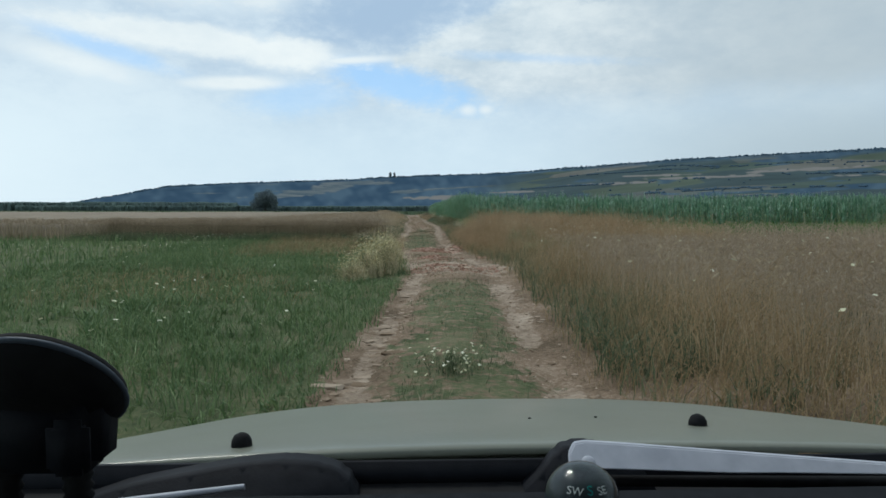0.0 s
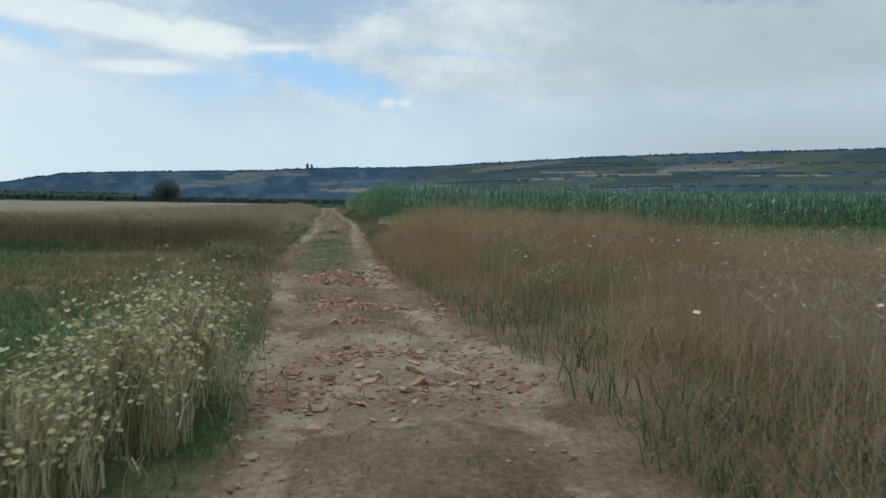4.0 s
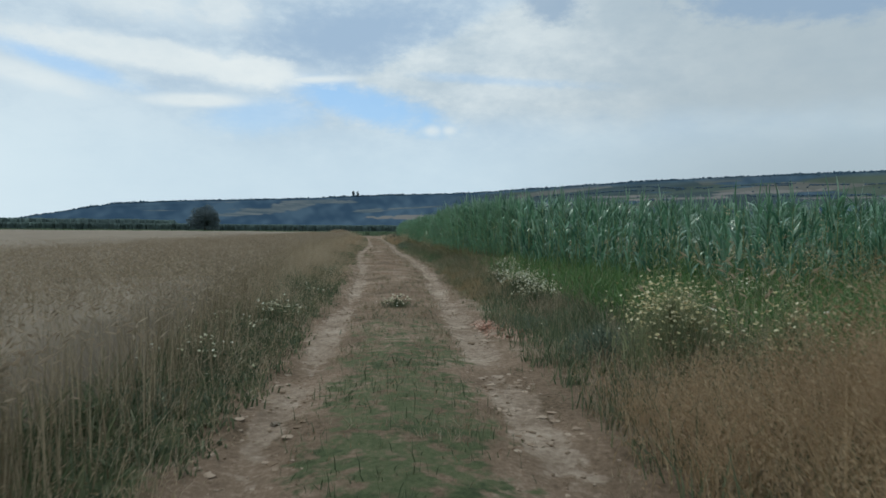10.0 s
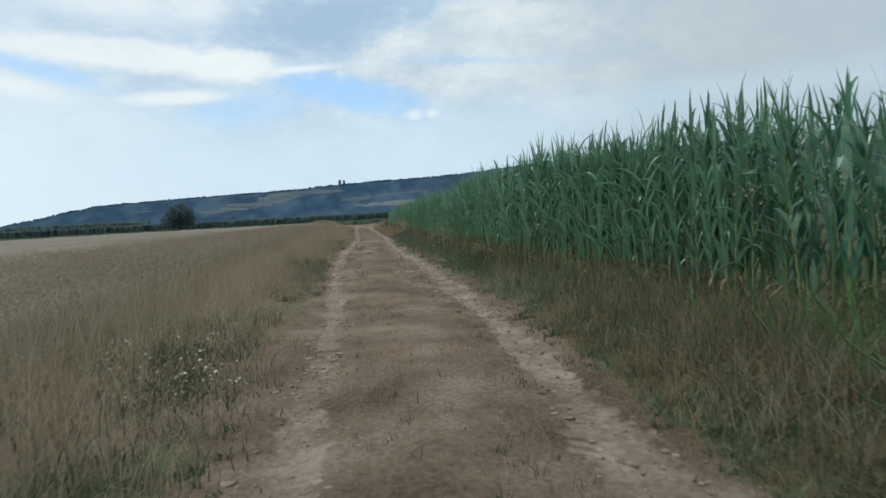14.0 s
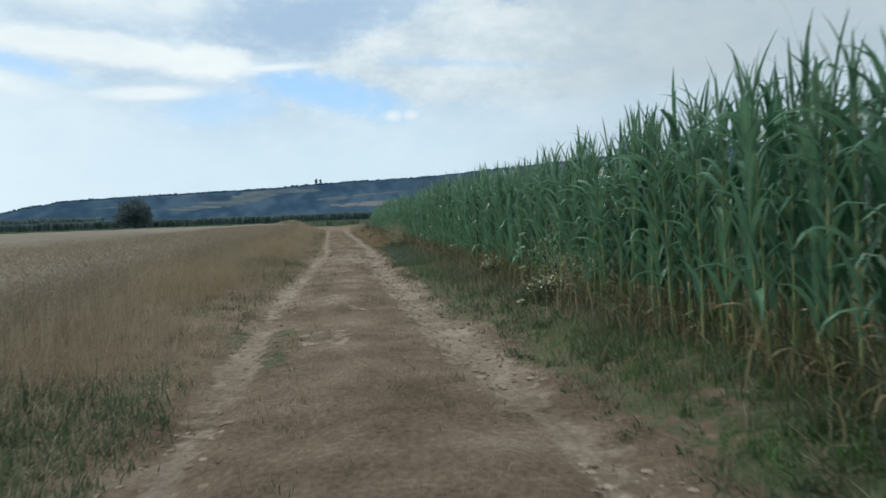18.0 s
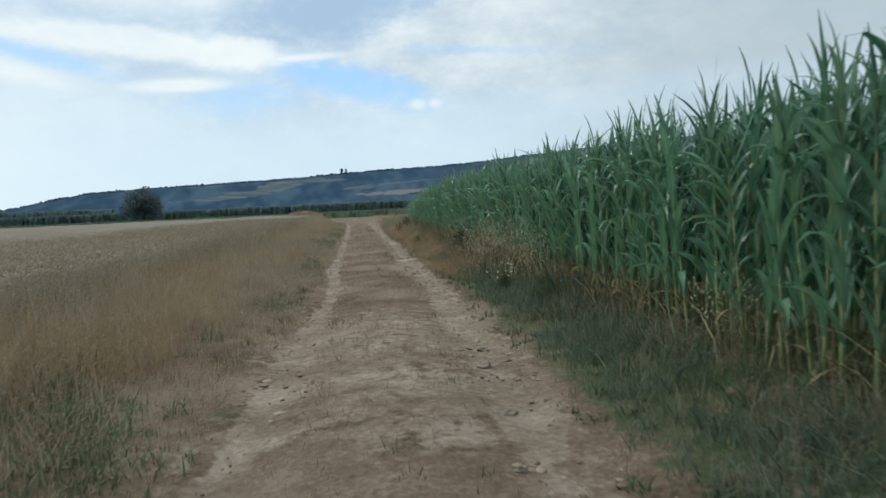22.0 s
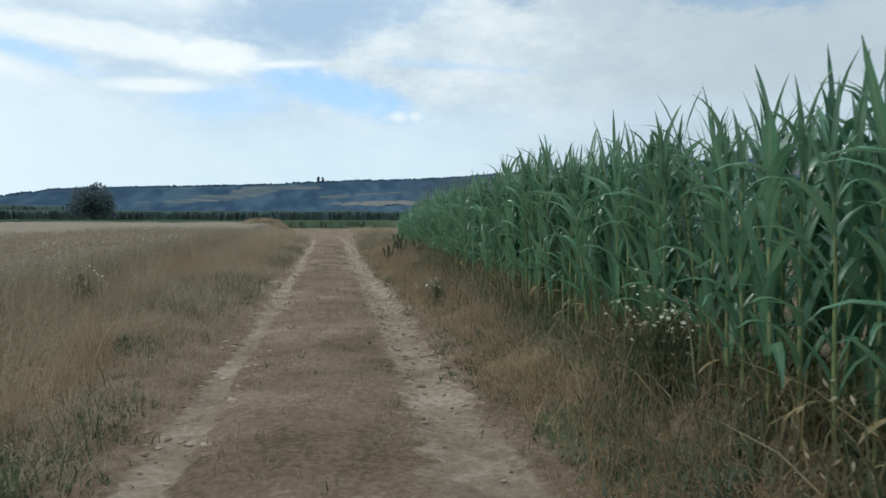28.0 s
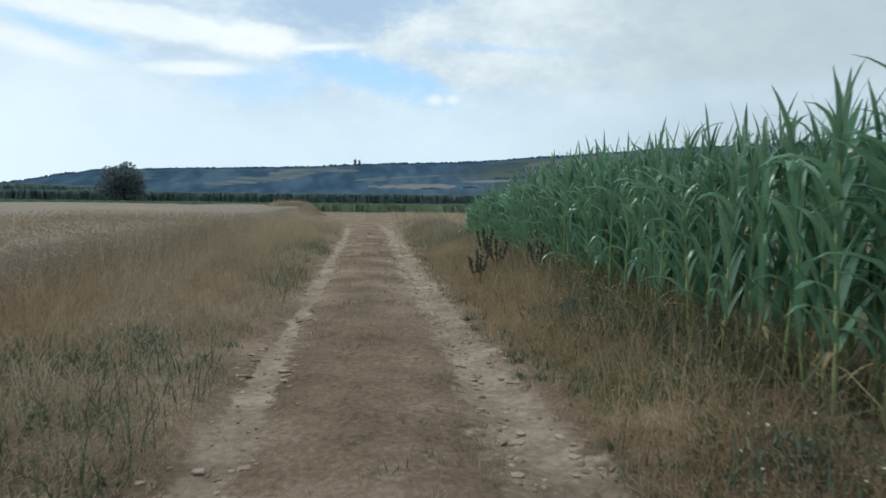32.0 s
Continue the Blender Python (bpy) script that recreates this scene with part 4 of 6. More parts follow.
def track_grass():
    def centre(x, y):
        d = np.abs(x - (rut_left(y) + rut_right(y)) / 2)
        return fade(d + 0.14 * wavy(x, y, 0.5), 1.05, 0.6) * off_track(x, y, 0.08) * (0.12 + 0.88 * fade(wavy(x + 2, y, 0.8), -0.3, 0.6))

    x, y = scatter(27000, -1.6, 2.2, -2, 52, lambda x, y: centre(x, y) * (0.15 + 0.85 * fade(y, 45, 33)) * fade(y, 52, 44) * (1 - 0.75 * fade(np.abs(y - 18.5), 6.3, 4.6)))
    v, f, _ = blades(x, y, RNG.uniform(0.04, 0.15, len(x)), RNG.uniform(0.005, 0.010, len(x)), 1.1)
    stuff("track_grass", v, f, M_LOWGREEN, "short green grass between the wheel ruts")
    x, y = scatter(190000, -1.7, 2.4, -2, 128, lambda x, y: centre(x, y) * (0.4 + 0.6 * fade(y, 30, 46)))
    v, f, _ = blades(x, y, RNG.uniform(0.02, 0.075, len(x)), RNG.uniform(0.004, 0.008, len(x)), 1.6, 1)
    stuff("dry_track_grass", v, f, M_STRIP, "flattened reddish-brown grass between the wheel ruts")


def track_edges():
    # short tufts that creep in from the sides towards the ruts
    def beside(x, y):
        d = np.minimum(np.abs(x - rut_left(y)), np.abs(x - rut_right(y)))
        return fade(d + 0.08 * wavy(x, y, 0.45), 0.16, 0.34) * fade(d, 1.1, 0.6) * (1 - rubble(x, y)) * (1 - 0.7 * fade(((x - 0.9) / 1.6) ** 2 + ((y - 17.5) / 2.5) ** 2, 1.4, 0.4))

    for name, n, m, hi, w, shift, label in (("edge_dry_grass", 15000, M_VERGE, 0.16, 0.008, 0.0, "short tan grass creeping over the edges of the ruts"), ("edge_green_grass", 9000, M_LOWGREEN, 0.13, 0.010, 5.0, "short green grass creeping over the edges of the ruts")):
        x, y = scatter(n, -2.4, 3.2, -2, 122, lambda x, y: beside(x, y) * fade(wavy(x + shift, y, 0.9), -0.4, 0.4) * (1 if m is M_VERGE else 0.35 + 0.65 * fade(y, 50, 40)))
        v, f, _ = tufts(x, y, 8, RNG.uniform(0.05, hi, len(x)), w, 0.06, 1.0, 1)
        stuff(name, v, f, m, label)


def verges():
    # left: greyish green weeds, then tan grass further on
    def left(x, y):
        return fade(-x + rut_left(y), 0.14, 0.4) * fade(x - wheat_edge(y), -1.0, -0.2)

    x, y = scatter(22000, -4.2, -0.7, 26, 58, lambda x, y: left(x, y) * fade(y, 52, 40) * (0.15 + 0.85 * fade(wavy(x, y, 1.5), -0.3, 0.5)))
    v, f, _ = blades(x, y, RNG.uniform(0.15, 0.5, len(x)) * (0.4 + 0.6 * fade(-x + rut_left(y), 0.4, 1.3)), RNG.uniform(0.007, 0.016, len(x)), 0.7)
    stuff("verge_weeds", v, f, M_WEED, "grey-green weeds between the track and the wheat")
    x, y = scatter(100000, -5.0, -1.0, 26, 135, lambda x, y: left(x, y) * (0.55 + 0.45 * fade(y, 38, 48)) * ((0.36 - 0.1 * fade(y, 84, 90)) + 0.45 * fade(wavy(x, y, 1.8), -0.5, 0.3)))
    grow = 0.35 + 0.75 * fade(-x + rut_left(y), 0.4, 1.9)
    v1, f1, tips = blades(x, y, RNG.uniform(0.15, 0.6, len(x)) * grow * (1 + 0.25 * wavy(x, y, 3)) * (1 + 0.7 * fade(x - wheat_edge(y), 1.0, 0.1)), RNG.uniform(0.004, 0.007, len(x)), 0.95, wind=(0.5, 0.3))
    some = RNG.uniform(0, 1, len(x)) < 0.55
    v2, f2 = plumes(tips[some], 4, 0.055, 0.034, 0.0075)
    v, f = join([(v1, f1), (v2, f2)])
    stuff("verge_dry_grass", v, f, M_DRYPALE, "tan dry grass along the wheat field")
    x, y = scatter(24000, -4.2, -1.2, 50, 130, lambda x, y: left(x, y) * fade(wavy(x - 5, y, 3.2), 0.25, 0.65))
    v, f, _ = blades(x, y, RNG.uniform(0.15, 0.4, len(x)), RNG.uniform(0.008, 0.014, len(x)), 0.8)
    stuff("verge_green_patches", v, f, M_WEED, "patches of green weeds in the dry verge")

    # right: low reddish dry grass with green weeds, up to the maize
    def right(x, y):
        return fade(x - rut_right(y), 0.16, 0.4) * fade(corn_edge(y) + 0.5 - x, 0, 0.3) * fade(y, 40, 46)

    x, y = scatter(105000, 0.8, 4.8, 40, 135, lambda x, y: right(x, y) * (0.3 + 0.7 * fade(wavy(x, y, 1.7), -0.3, 0.5)) * (1 - 0.4 * fade(y, 46, 52) * fade(y, 94, 90)))
    grow = 0.35 + 0.65 * fade(x - rut_right(y), 0.4, 1.5)
    v, f, _ = blades(x, y, RNG.uniform(0.08, 0.36, len(x)) * grow * (1 + 0.4 * wavy(x, y, 1.5)) * (1 + 0.9 * fade(y, 60, 52) + 0.7 * fade(y, 90, 97)), RNG.uniform(0.005, 0.009, len(x)), 0.9)
    stuff("dry_verge_grass", v, f, M_VERGE, "low reddish-brown dry grass beside the maize")
    x, y = scatter(64000, 0.9, 4.8, 40, 128, lambda x, y: right(x, y) * fade(x - rut_right(y), 0.4, 1.1) * (0.3 + 0.7 * fade(wavy(x, y + 4, 2.6) + 0.7 * wavy(x, y, 0.5), -0.6, 0.7)))
    v, f, _ = blades(x, y, RNG.uniform(0.08, 0.36, len(x)) * (0.5 + 0.6 * fade(x - rut_right(y), 0.4, 1.4)) * (1 + 0.6 * fade(y, 60, 52)), RNG.uniform(0.008, 0.016, len(x)), 0.9)
    stuff("green_verge_weeds", v, f, M_WEED, "dark green weeds along the foot of the maize")
    # tussocks of brown grass and low leafy weeds that make the verges uneven
    x, y = scatter(7600, 0.8, 4.8, 46, 128, lambda x, y: right(x, y) * (1 - 0.45 * fade(y, 94, 90)) * (0.35 + 0.65 * fade(wavy(x + 3, y, 1.1), -0.5, 0.5)))
    grow = (0.45 + 0.75 * fade(x - rut_right(y), 0.3, 1.4)) * (1 + 0.5 * fade(y, 60, 52))
    v, f, _ = tufts(x, y, 9, RNG.uniform(0.12, 0.34, len(x)) * grow, 0.010, 0.05, 1.1)
    stuff("brown_tussocks", v, f, M_VERGE, "olive-brown tussocks of grass beside the maize")
    x, y = scatter(7600, 0.9, 4.8, 44, 126, lambda x, y: right(x, y) * (0.25 + 0.75 * fade(wavy(x - 2, y, 2.1) + 0.4 * wavy(x, y, 0.6), -0.2, 0.7)))
    grow = 0.5 + 0.7 * fade(x - rut_right(y), 0.3, 1.4)
    v, f, _ = tufts(x, y, 12, RNG.uniform(0.10, 0.30, len(x)) * grow, 0.019, 0.08, 1.5)
    stuff("leafy_weeds", v, f, M_WEED, "low leafy green weeds at the foot of the maize", "weeds")
    x, y = scatter(9400, -4.6, -0.8, 27, 132, lambda x, y: left(x, y) * (0.4 + 0.6 * fade(wavy(x + 8, y, 1.2), -0.5, 0.5)))
    grow = 0.4 + 0.8 * fade(-x + rut_left(y), 0.3, 1.6)
    v, f, _ = tufts(x, y, 9, RNG.uniform(0.14, 0.42, len(x)) * grow * (1 + 0.8 * fade(x - wheat_edge(y), 1.0, 0.1)), 0.009, 0.06, 1.0)
    stuff("tan_tussocks", v, f, M_TAN, "tussocks of dull tan grass along the wheat")
    x, y = scatter(3800, -4.6, -0.8, 27, 128, lambda x, y: left(x, y) * fade(wavy(x - 7, y, 2.8) + 0.4 * wavy(x, y, 0.6), -0.1, 0.6))
    grow = 0.5 + 0.7 * fade(-x + rut_left(y), 0.3, 1.4)
    v, f, _ = tufts(x, y, 12, RNG.uniform(0.12, 0.34, len(x)) * grow, 0.017, 0.08, 1.3)
    stuff("grey_green_weeds", v, f, M_WEED, "low grey-green leafy weeds in the dry verge", "weeds")
    x, y = scatter(1900, -2.9, -0.9, 26.5, 47, lambda x, y: left(x, y) * (0.25 + 0.75 * fade(wavy(x + 1, y, 1.5), -0.5, 0.4)) * fade(y, 47, 42))
    grow = 0.35 + 0.8 * fade(-x + rut_left(y), 0.3, 1.3)
    v, f, _ = tufts(x, y, 12, RNG.uniform(0.22, 0.52, len(x)) * grow, 0.020, 0.09, 1.1)
    x, y = scatter(1900, -15, -1.3, 29.0, 30.6, lambda x, y: 0.35 + 0.65 * fade(wavy(x, y, 1.6), -0.4, 0.4))
    v2, f2, _ = tufts(x, y, 9, RNG.uniform(0.25, 0.62, len(x)), 0.018, 0.09, 0.9)
    v, f = join([(v, f), (v2, f2)])
    stuff("dark_leafy_weeds", v, f, M_WEED, "dark leafy weeds between the track and the wheat", "weeds")
    # low green sward on the verge, thickest where the ruts swing away from the maize
    x, y = scatter(9000, 1.4, 4.2, 52, 92, lambda x, y: right(x, y) * fade(x - rut_right(y), 0.6, 1.0) * (0.12 + 0.88 * np.maximum(fade(np.abs(y - 61), 7, 4), fade(np.abs(y - 78), 6, 4)) * fade(wavy(x, y, 1.4), -0.6, 0.3)))
    v, f, _ = tufts(x, y, 10, RNG.uniform(0.06, 0.2, len(x)), 0.011, 0.09, 1.1)
    stuff("green_sward", v, f, M_TALLGREEN, "low green sward on the verge before the maize")
    # feathery blue-green weeds before the oats
    x, y = scatter(1900, 1.3, 2.7, 77, 92, lambda x, y: fade(x - rut_right(y), 0.45, 0.8) * fade(y, 76, 80) * fade(y, 91, 88) * (0.3 + 0.7 * fade(wavy(x, y, 1.2), -0.5, 0.4)))
    v, f, _ = tufts(x, y, 12, RNG.uniform(0.16, 0.36, len(x)), 0.009, 0.09, 1.1)
    stuff("feathery_weeds", v, f, M_BLUEWEED, "feathery blue-green weeds before the maize", "weeds")
    # withered leaves and young shoots about the feet of the maize
    for name, n, m, w, label in (("withered_maize_leaves", 5200, M_CORN_DRY, 0.016, "withered tan leaves hanging about the feet of the maize"), ("maize_shoots", 4200, M_LOWGREEN, 0.018, "thin yellow-green shoots about the feet of the maize")):
        y = RNG.uniform(50, 110, n)
        x = corn_edge(y) + RNG.normal(0.02, 0.22, n)
        keep = RNG.uniform(0, 1, n) < 0.35 + 0.65 * fade(wavy(x, y, 2.0), -0.3, 0.5) + fade(np.abs(y - 60), 4, 2) + fade(np.abs(y - 91), 4, 2) - 0.4 * fade(y, 93, 96)
        x, y = x[keep], y[keep]
        v, f, _ = blades(x, y, RNG.uniform(0.3, 0.85, len(x)), RNG.uniform(0.6, 1.3, len(x)) * w, 1.3, 3)
        stuff(name, v, f, m, label, "maize")
    # deep soft tan grass towards the end of the maize
    x, y = scatter(4600, 1.1, 3.0, 88, 114, lambda x, y: fade(x - rut_right(y), 0.3, 0.6) * fade(corn_edge(y) - x, 0.3, 0.6) * (0.35 + 0.65 * fade(wavy(x, y + 9, 1.4), -0.5, 0.4)))
    v1, f1, tips = tufts(x, y, 10, RNG.uniform(0.28, 0.58, len(x)) * (0.5 + 0.5 * fade(x - rut_right(y), 0.4, 1.0)) * (1 + 0.25 * wavy(x, y, 1.3)), 0.006, 0.08, 1.4)
    v2, f2 = plumes(tips[::2], 3, 0.05, 0.03, 0.007)
    v, f = join([(v1, f1), (v2, f2)])
    stuff("soft_brown_grass", v, f, M_STRAW, "deep soft orange-tan grass beside the end of the maize")
    x, y = scatter(5200, -4.4, -1.0, 84, 126, lambda x, y: left(x, y) * (0.3 + 0.7 * fade(wavy(x, y + 9, 1.6), -0.5, 0.4)))
    v1, f1, tips = tufts(x, y, 10, RNG.uniform(0.25, 0.55, len(x)) * (0.45 + 0.55 * fade(-x + rut_left(y), 0.3, 1.2)), 0.007, 0.08, 1.4)
    v2, f2 = plumes(tips[::2], 3, 0.05, 0.03, 0.007)
    v, f = join([(v1, f1), (v2, f2)])
    stuff("soft_tan_grass", v, f, M_TAN, "deep soft tan grass between the track and the wheat")
    # billowing mounds of orange straw before the wheat, and grey-green sward nearer the rut
    x, y = scatter(5200, -4.2, -1.3, 62, 124, lambda x, y: left(x, y) * fade(-x + rut_left(y), 0.7, 1.4) * fade(y, 62, 72) * fade(wavy(x * 0.8 + 3, y * 0.6, 1.5), 0.0, 0.5))
    v1, f1, tips = tufts(x, y, 11, RNG.uniform(0.4, 0.78, len(x)) * (1 + 0.3 * wavy(x * 0.8 + 3, y * 0.6, 1.5)), 0.006, 0.1, 1.0, 3)
    v2, f2 = plumes(tips[::2], 4, 0.06, 0.036, 0.0075)
    v, f = join([(v1, f1), (v2, f2)])
    stuff("straw_mounds", v, f, M_STRAW, "billowing mounds of orange-tan straw along the wheat")
    x, y = scatter(5200, -3.4, -1.0, 56, 100, lambda x, y: left(x, y) * fade(-x + rut_left(y), 1.7, 1.0) * fade(y, 100, 90) * (0.1 + 0.9 * fade(wavy(x + 4, y * 0.7, 1.7), -0.35, 0.35)))
    v, f, _ = tufts(x, y, 11, RNG.uniform(0.07, 0.24, len(x)), 0.011, 0.09, 1.2)
    stuff("grey_green_sward", v, f, M_WEED, "low grey-green sward between the rut and the straw")
    x, y = scatter(2600, 1.7, 4.6, 39, 53, lambda x, y: right(x, y) * fade(x - rut_right(y), 0.3, 0.7) * fade(y, 53, 49) * (0.35 + 0.65 * fade(wavy(x + 2, y, 1.3), -0.5, 0.4)))
    v1, f1, tips = tufts(x, y, 11, RNG.uniform(0.2, 0.5, len(x)) * (0.55 + 0.6 * fade(x - rut_right(y), 0.4, 1.6)), 0.007, 0.09, 1.2)
    v2, f2 = plumes(tips[::2], 3, 0.05, 0.032, 0.007)
    v, f = join([(v1, f1), (v2, f2)])
    stuff("rust_brown_grass", v, f, M_RED, "rust-brown plumed grass between the rut and the green strip")
    # thick mixed growth where the dry grass ends and the maize has not begun
    def mixed(x, y):
        return fade(x - rut_right(y), 0.35, 0.7) * fade(y, 29, 33) * fade(y, 52, 47) * fade(corn_edge(y) + 0.5 - x, 0, 0.4)

    x, y = scatter(5600, 1.5, 9, 29, 52, lambda x, y: mixed(x, y) * (0.3 + 0.7 * fade(wavy(x, y, 1.3), -0.6, 0.4)))
    grow = 0.4 + 0.8 * fade(x - rut_right(y), 0.4, 1.8)
    v, f, _ = tufts(x, y, 10, RNG.uniform(0.25, 0.6, len(x)) * grow, 0.010, 0.06, 0.9)
    stuff("brown_tussocks", v, f, M_VERGE, "olive-brown grass and dead stems before the maize")
    x, y = scatter(5200, 1.5, 9, 29, 52, lambda x, y: mixed(x, y) * (0.2 + 0.8 * fade(wavy(x + 5, y, 1.6) + 0.6 * fade(x - rut_right(y), 1, 3), -0.3, 0.6)))
    grow = 0.4 + 0.8 * fade(x - rut_right(y), 0.4, 2.0)
    v, f, _ = tufts(x, y, 10, RNG.uniform(0.2, 0.55, len(x)) * grow, 0.015, 0.08, 1.1)
    stuff("leafy_weeds", v, f, M_WEED, "thick green weeds before the maize", "weeds")
    # stubble beyond the maize
    x, y = scatter(12000, 0.5, 40, 114.2, 168)
    v, f, _ = blades(x, y, RNG.uniform(0.12, 0.4, len(x)), RNG.uniform(0.02, 0.05, len(x)), 0.8)
    stuff("stubble_grass", v, f, M_DRYPALE, "pale dry grass beyond the end of the maize")


def wheat_field():
    def where(x, y):
        return fade(wheat_edge(y) - x, -0.25, 0.35) * fade(y, 29.8, 31.0)

    # the canopy that the ears stand in
    gx = -np.concatenate([np.arange(1.2, 10, 0.2), np.arange(10, 40, 1.0), np.arange(40, 165, 6)])[::-1]
    gy = np.concatenate([np.arange(30.6, 118, 0.35), np.arange(118, 170, 1.5)])
    x, y = np.meshgrid(gx, gy)
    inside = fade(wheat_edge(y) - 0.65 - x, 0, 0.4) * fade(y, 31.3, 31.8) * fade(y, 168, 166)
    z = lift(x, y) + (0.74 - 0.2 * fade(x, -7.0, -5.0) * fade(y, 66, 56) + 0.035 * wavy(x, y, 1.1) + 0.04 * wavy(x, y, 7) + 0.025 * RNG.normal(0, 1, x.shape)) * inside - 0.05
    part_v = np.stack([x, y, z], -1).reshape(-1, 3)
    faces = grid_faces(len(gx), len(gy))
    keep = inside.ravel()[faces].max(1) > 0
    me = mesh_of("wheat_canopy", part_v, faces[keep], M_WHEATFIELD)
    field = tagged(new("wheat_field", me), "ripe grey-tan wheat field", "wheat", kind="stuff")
    x, y = scatter(106000, -9.0, -1.0, 29.8, 118, where)
    v1, f1, tips = blades(x, y, RNG.uniform(0.72, 0.98, len(x)), RNG.uniform(0.005, 0.009, len(x)), 0.3)
    v2, f2 = heads(tips, RNG.uniform(0.055, 0.09, len(tips)), 0.014, 1.0)
    x, y = scatter(16000, -14, -1.6, 30.0, 32.2)
    v7, f7, t7 = blades(x, y, RNG.uniform(0.68, 0.98, len(x)), RNG.uniform(0.006, 0.012, len(x)), 0.25, 1)
    v8, f8 = heads(t7, RNG.uniform(0.08, 0.13, len(t7)), 0.018, 1.0)
    x, y = scatter(9000, -40, -13, 30, 33)
    v3, f3, t3 = blades(x, y, RNG.uniform(0.72, 0.94, len(x)), 0.014, 0.3)
    v4, f4 = heads(t3, 0.13, 0.03, 1.0)
    x, y = scatter(70000, -20, -8.0, 31, 110, lambda x, y: fade(-x, 20, 10))
    t5 = np.stack([x, y, lift(x, y) + 0.675 + 0.035 * wavy(x, y, 1.1) + 0.04 * wavy(x, y, 7) + RNG.uniform(0, 0.04, len(x))], -1)
    v6, f6 = heads(t5, RNG.uniform(0.05, 0.08, len(t5)), 0.010, 0.5)
    v, f = join([(v1, f1), (v3, f3), (v7, f7), (v2, f2), (v4, f4), (v6, f6), (v8, f8)])
    stems = len(f1) + len(f3) + len(f7)
    slots = np.concatenate([np.ones(stems), np.zeros(len(f) - stems)])
    stuff("wheat_ears", v, f, [M_WHEAT, M_STEM], "ripe wheat stems with bent tan ears", "wheat", slots)


meadow()
tall_dry_grass()
green_strip()
track_grass()
track_edges()
verges()
wheat_field()

# ---- maize ----


def leaf_strip(z0, az, length, width, start, end, seg=6, fold=0.3, power=1.3, x0=0.0, y0=0.0, flat=False):
    """A maize leaf: a folded ribbon that leaves the stalk at an angle to the upright (start) and ends at another (end), in degrees."""
    s = np.linspace(0, 1, seg + 1)
    th = np.radians(start + (end - start) * s ** power)
    step = length / seg
    out = np.concatenate([[0], np.cumsum(np.sin((th[1:] + th[:-1]) / 2) * step)])
    up = z0 + np.concatenate([[0], np.cumsum(np.cos((th[1:] + th[:-1]) / 2) * step)])
    ca, sa = math.cos(az), math.sin(az)
    w = width / 2 * np.interp(s, [0, 0.12, 0.4, 0.75, 1], [0.55, 0.85, 1.0, 0.62, 0.06])
    mid = np.stack([x0 + out * ca, y0 + out * sa, up], -1)
    side = np.array([-sa, ca, 0])
    nrm = np.stack([-np.cos(th) * ca, -np.cos(th) * sa, np.sin(th)], -1)
    twist = 0.25 * np.sin(s * 3 + az * 5)[:, None]
    left = mid + side * w[:, None] + nrm * (fold * w)[:, None] + nrm * w[:, None] * twist
    right = mid - side * w[:, None] + nrm * (fold * w)[:, None] - nrm * w[:, None] * twist
    if flat:
        v = np.stack([left, right], 1).reshape(-1, 3)
        i = np.arange(0, 2 * seg, 2)
        return v, np.stack([i, i + 1, i + 3, i + 2], -1)
    v = np.stack([left, mid, right], 1).reshape(-1, 3)
    i = np.arange(0, 3 * seg, 3)
    return v, np.concatenate([np.stack([i, i + 1, i + 4, i + 3], -1), np.stack([i + 1, i + 2, i + 5, i + 4], -1)])


def corn_recipe(rng):
    """The leaves of one plant, as arguments of leaf_strip and a surface: 0 green, 1 pale top, 2 dry."""
    out = []
    plane = rng.uniform(0, math.pi)
    for k in range(2):
        out.append((dict(z0=0.2 + 0.2 * k, az=plane + k * math.pi + rng.uniform(-0.6, 0.6), length=rng.uniform(0.18, 0.36), width=rng.uniform(0.018, 0.036), start=rng.uniform(15, 90), end=rng.uniform(120, 180), power=rng.uniform(0.5, 1.2)), 2))
    for k in range(12):
        h = 0.34 + 0.123 * k
        out.append((dict(z0=h, az=plane + k * math.pi + rng.uniform(-0.5, 0.5), length=rng.uniform(0.42, 0.74), width=rng.uniform(0.042, 0.08), fold=rng.uniform(0.3, 0.9), start=rng.uniform(6, 26), end=rng.uniform(80, 172) if rng.uniform() < 0.45 else rng.uniform(15, 60), power=rng.uniform(1.0, 2.8)), 0))
    for k in range(5):
        out.append((dict(z0=1.60 + 0.085 * k, az=plane + k * math.pi + rng.uniform(-0.7, 0.7), length=rng.uniform(0.38, 0.58), width=rng.uniform(0.024, 0.042), start=rng.uniform(1, 12), end=rng.uniform(4, 30) if rng.uniform() < 0.75 else rng.uniform(60, 120), fold=0.7), 1))
    return out


CORN_MATS = [M_CORN, M_CORN_TOP, M_CORN_DRY]
STALK_V, STALK_F = tube([(0, 0, -0.05), (0.005, 0, 0.5), (-0.005, 0.005, 1.2), (0, 0, 1.95)], [0.015, 0.013, 0.010, 0.004], 6)


def corn_plant(seed):
    rng = np.random.default_rng(seed)
    root = tagged(new("corn_plant"), "tall green maize plant with dry lower leaves at the field edge", "maize plant", "front row of maize")
    part("stalk", mesh_of("stalk", STALK_V, STALK_F, M_STALK), root, "pale green jointed stalk")
    for args, surface in corn_recipe(rng):
        v, f = leaf_strip(**args)
        part("leaf", mesh_of("leaf", v, f, CORN_MATS[surface], layers=(("rib", (np.arange(len(v)) % 3 == 1) * 1.0),)), root, "withered tan leaf" if surface == 2 else "")
    return root


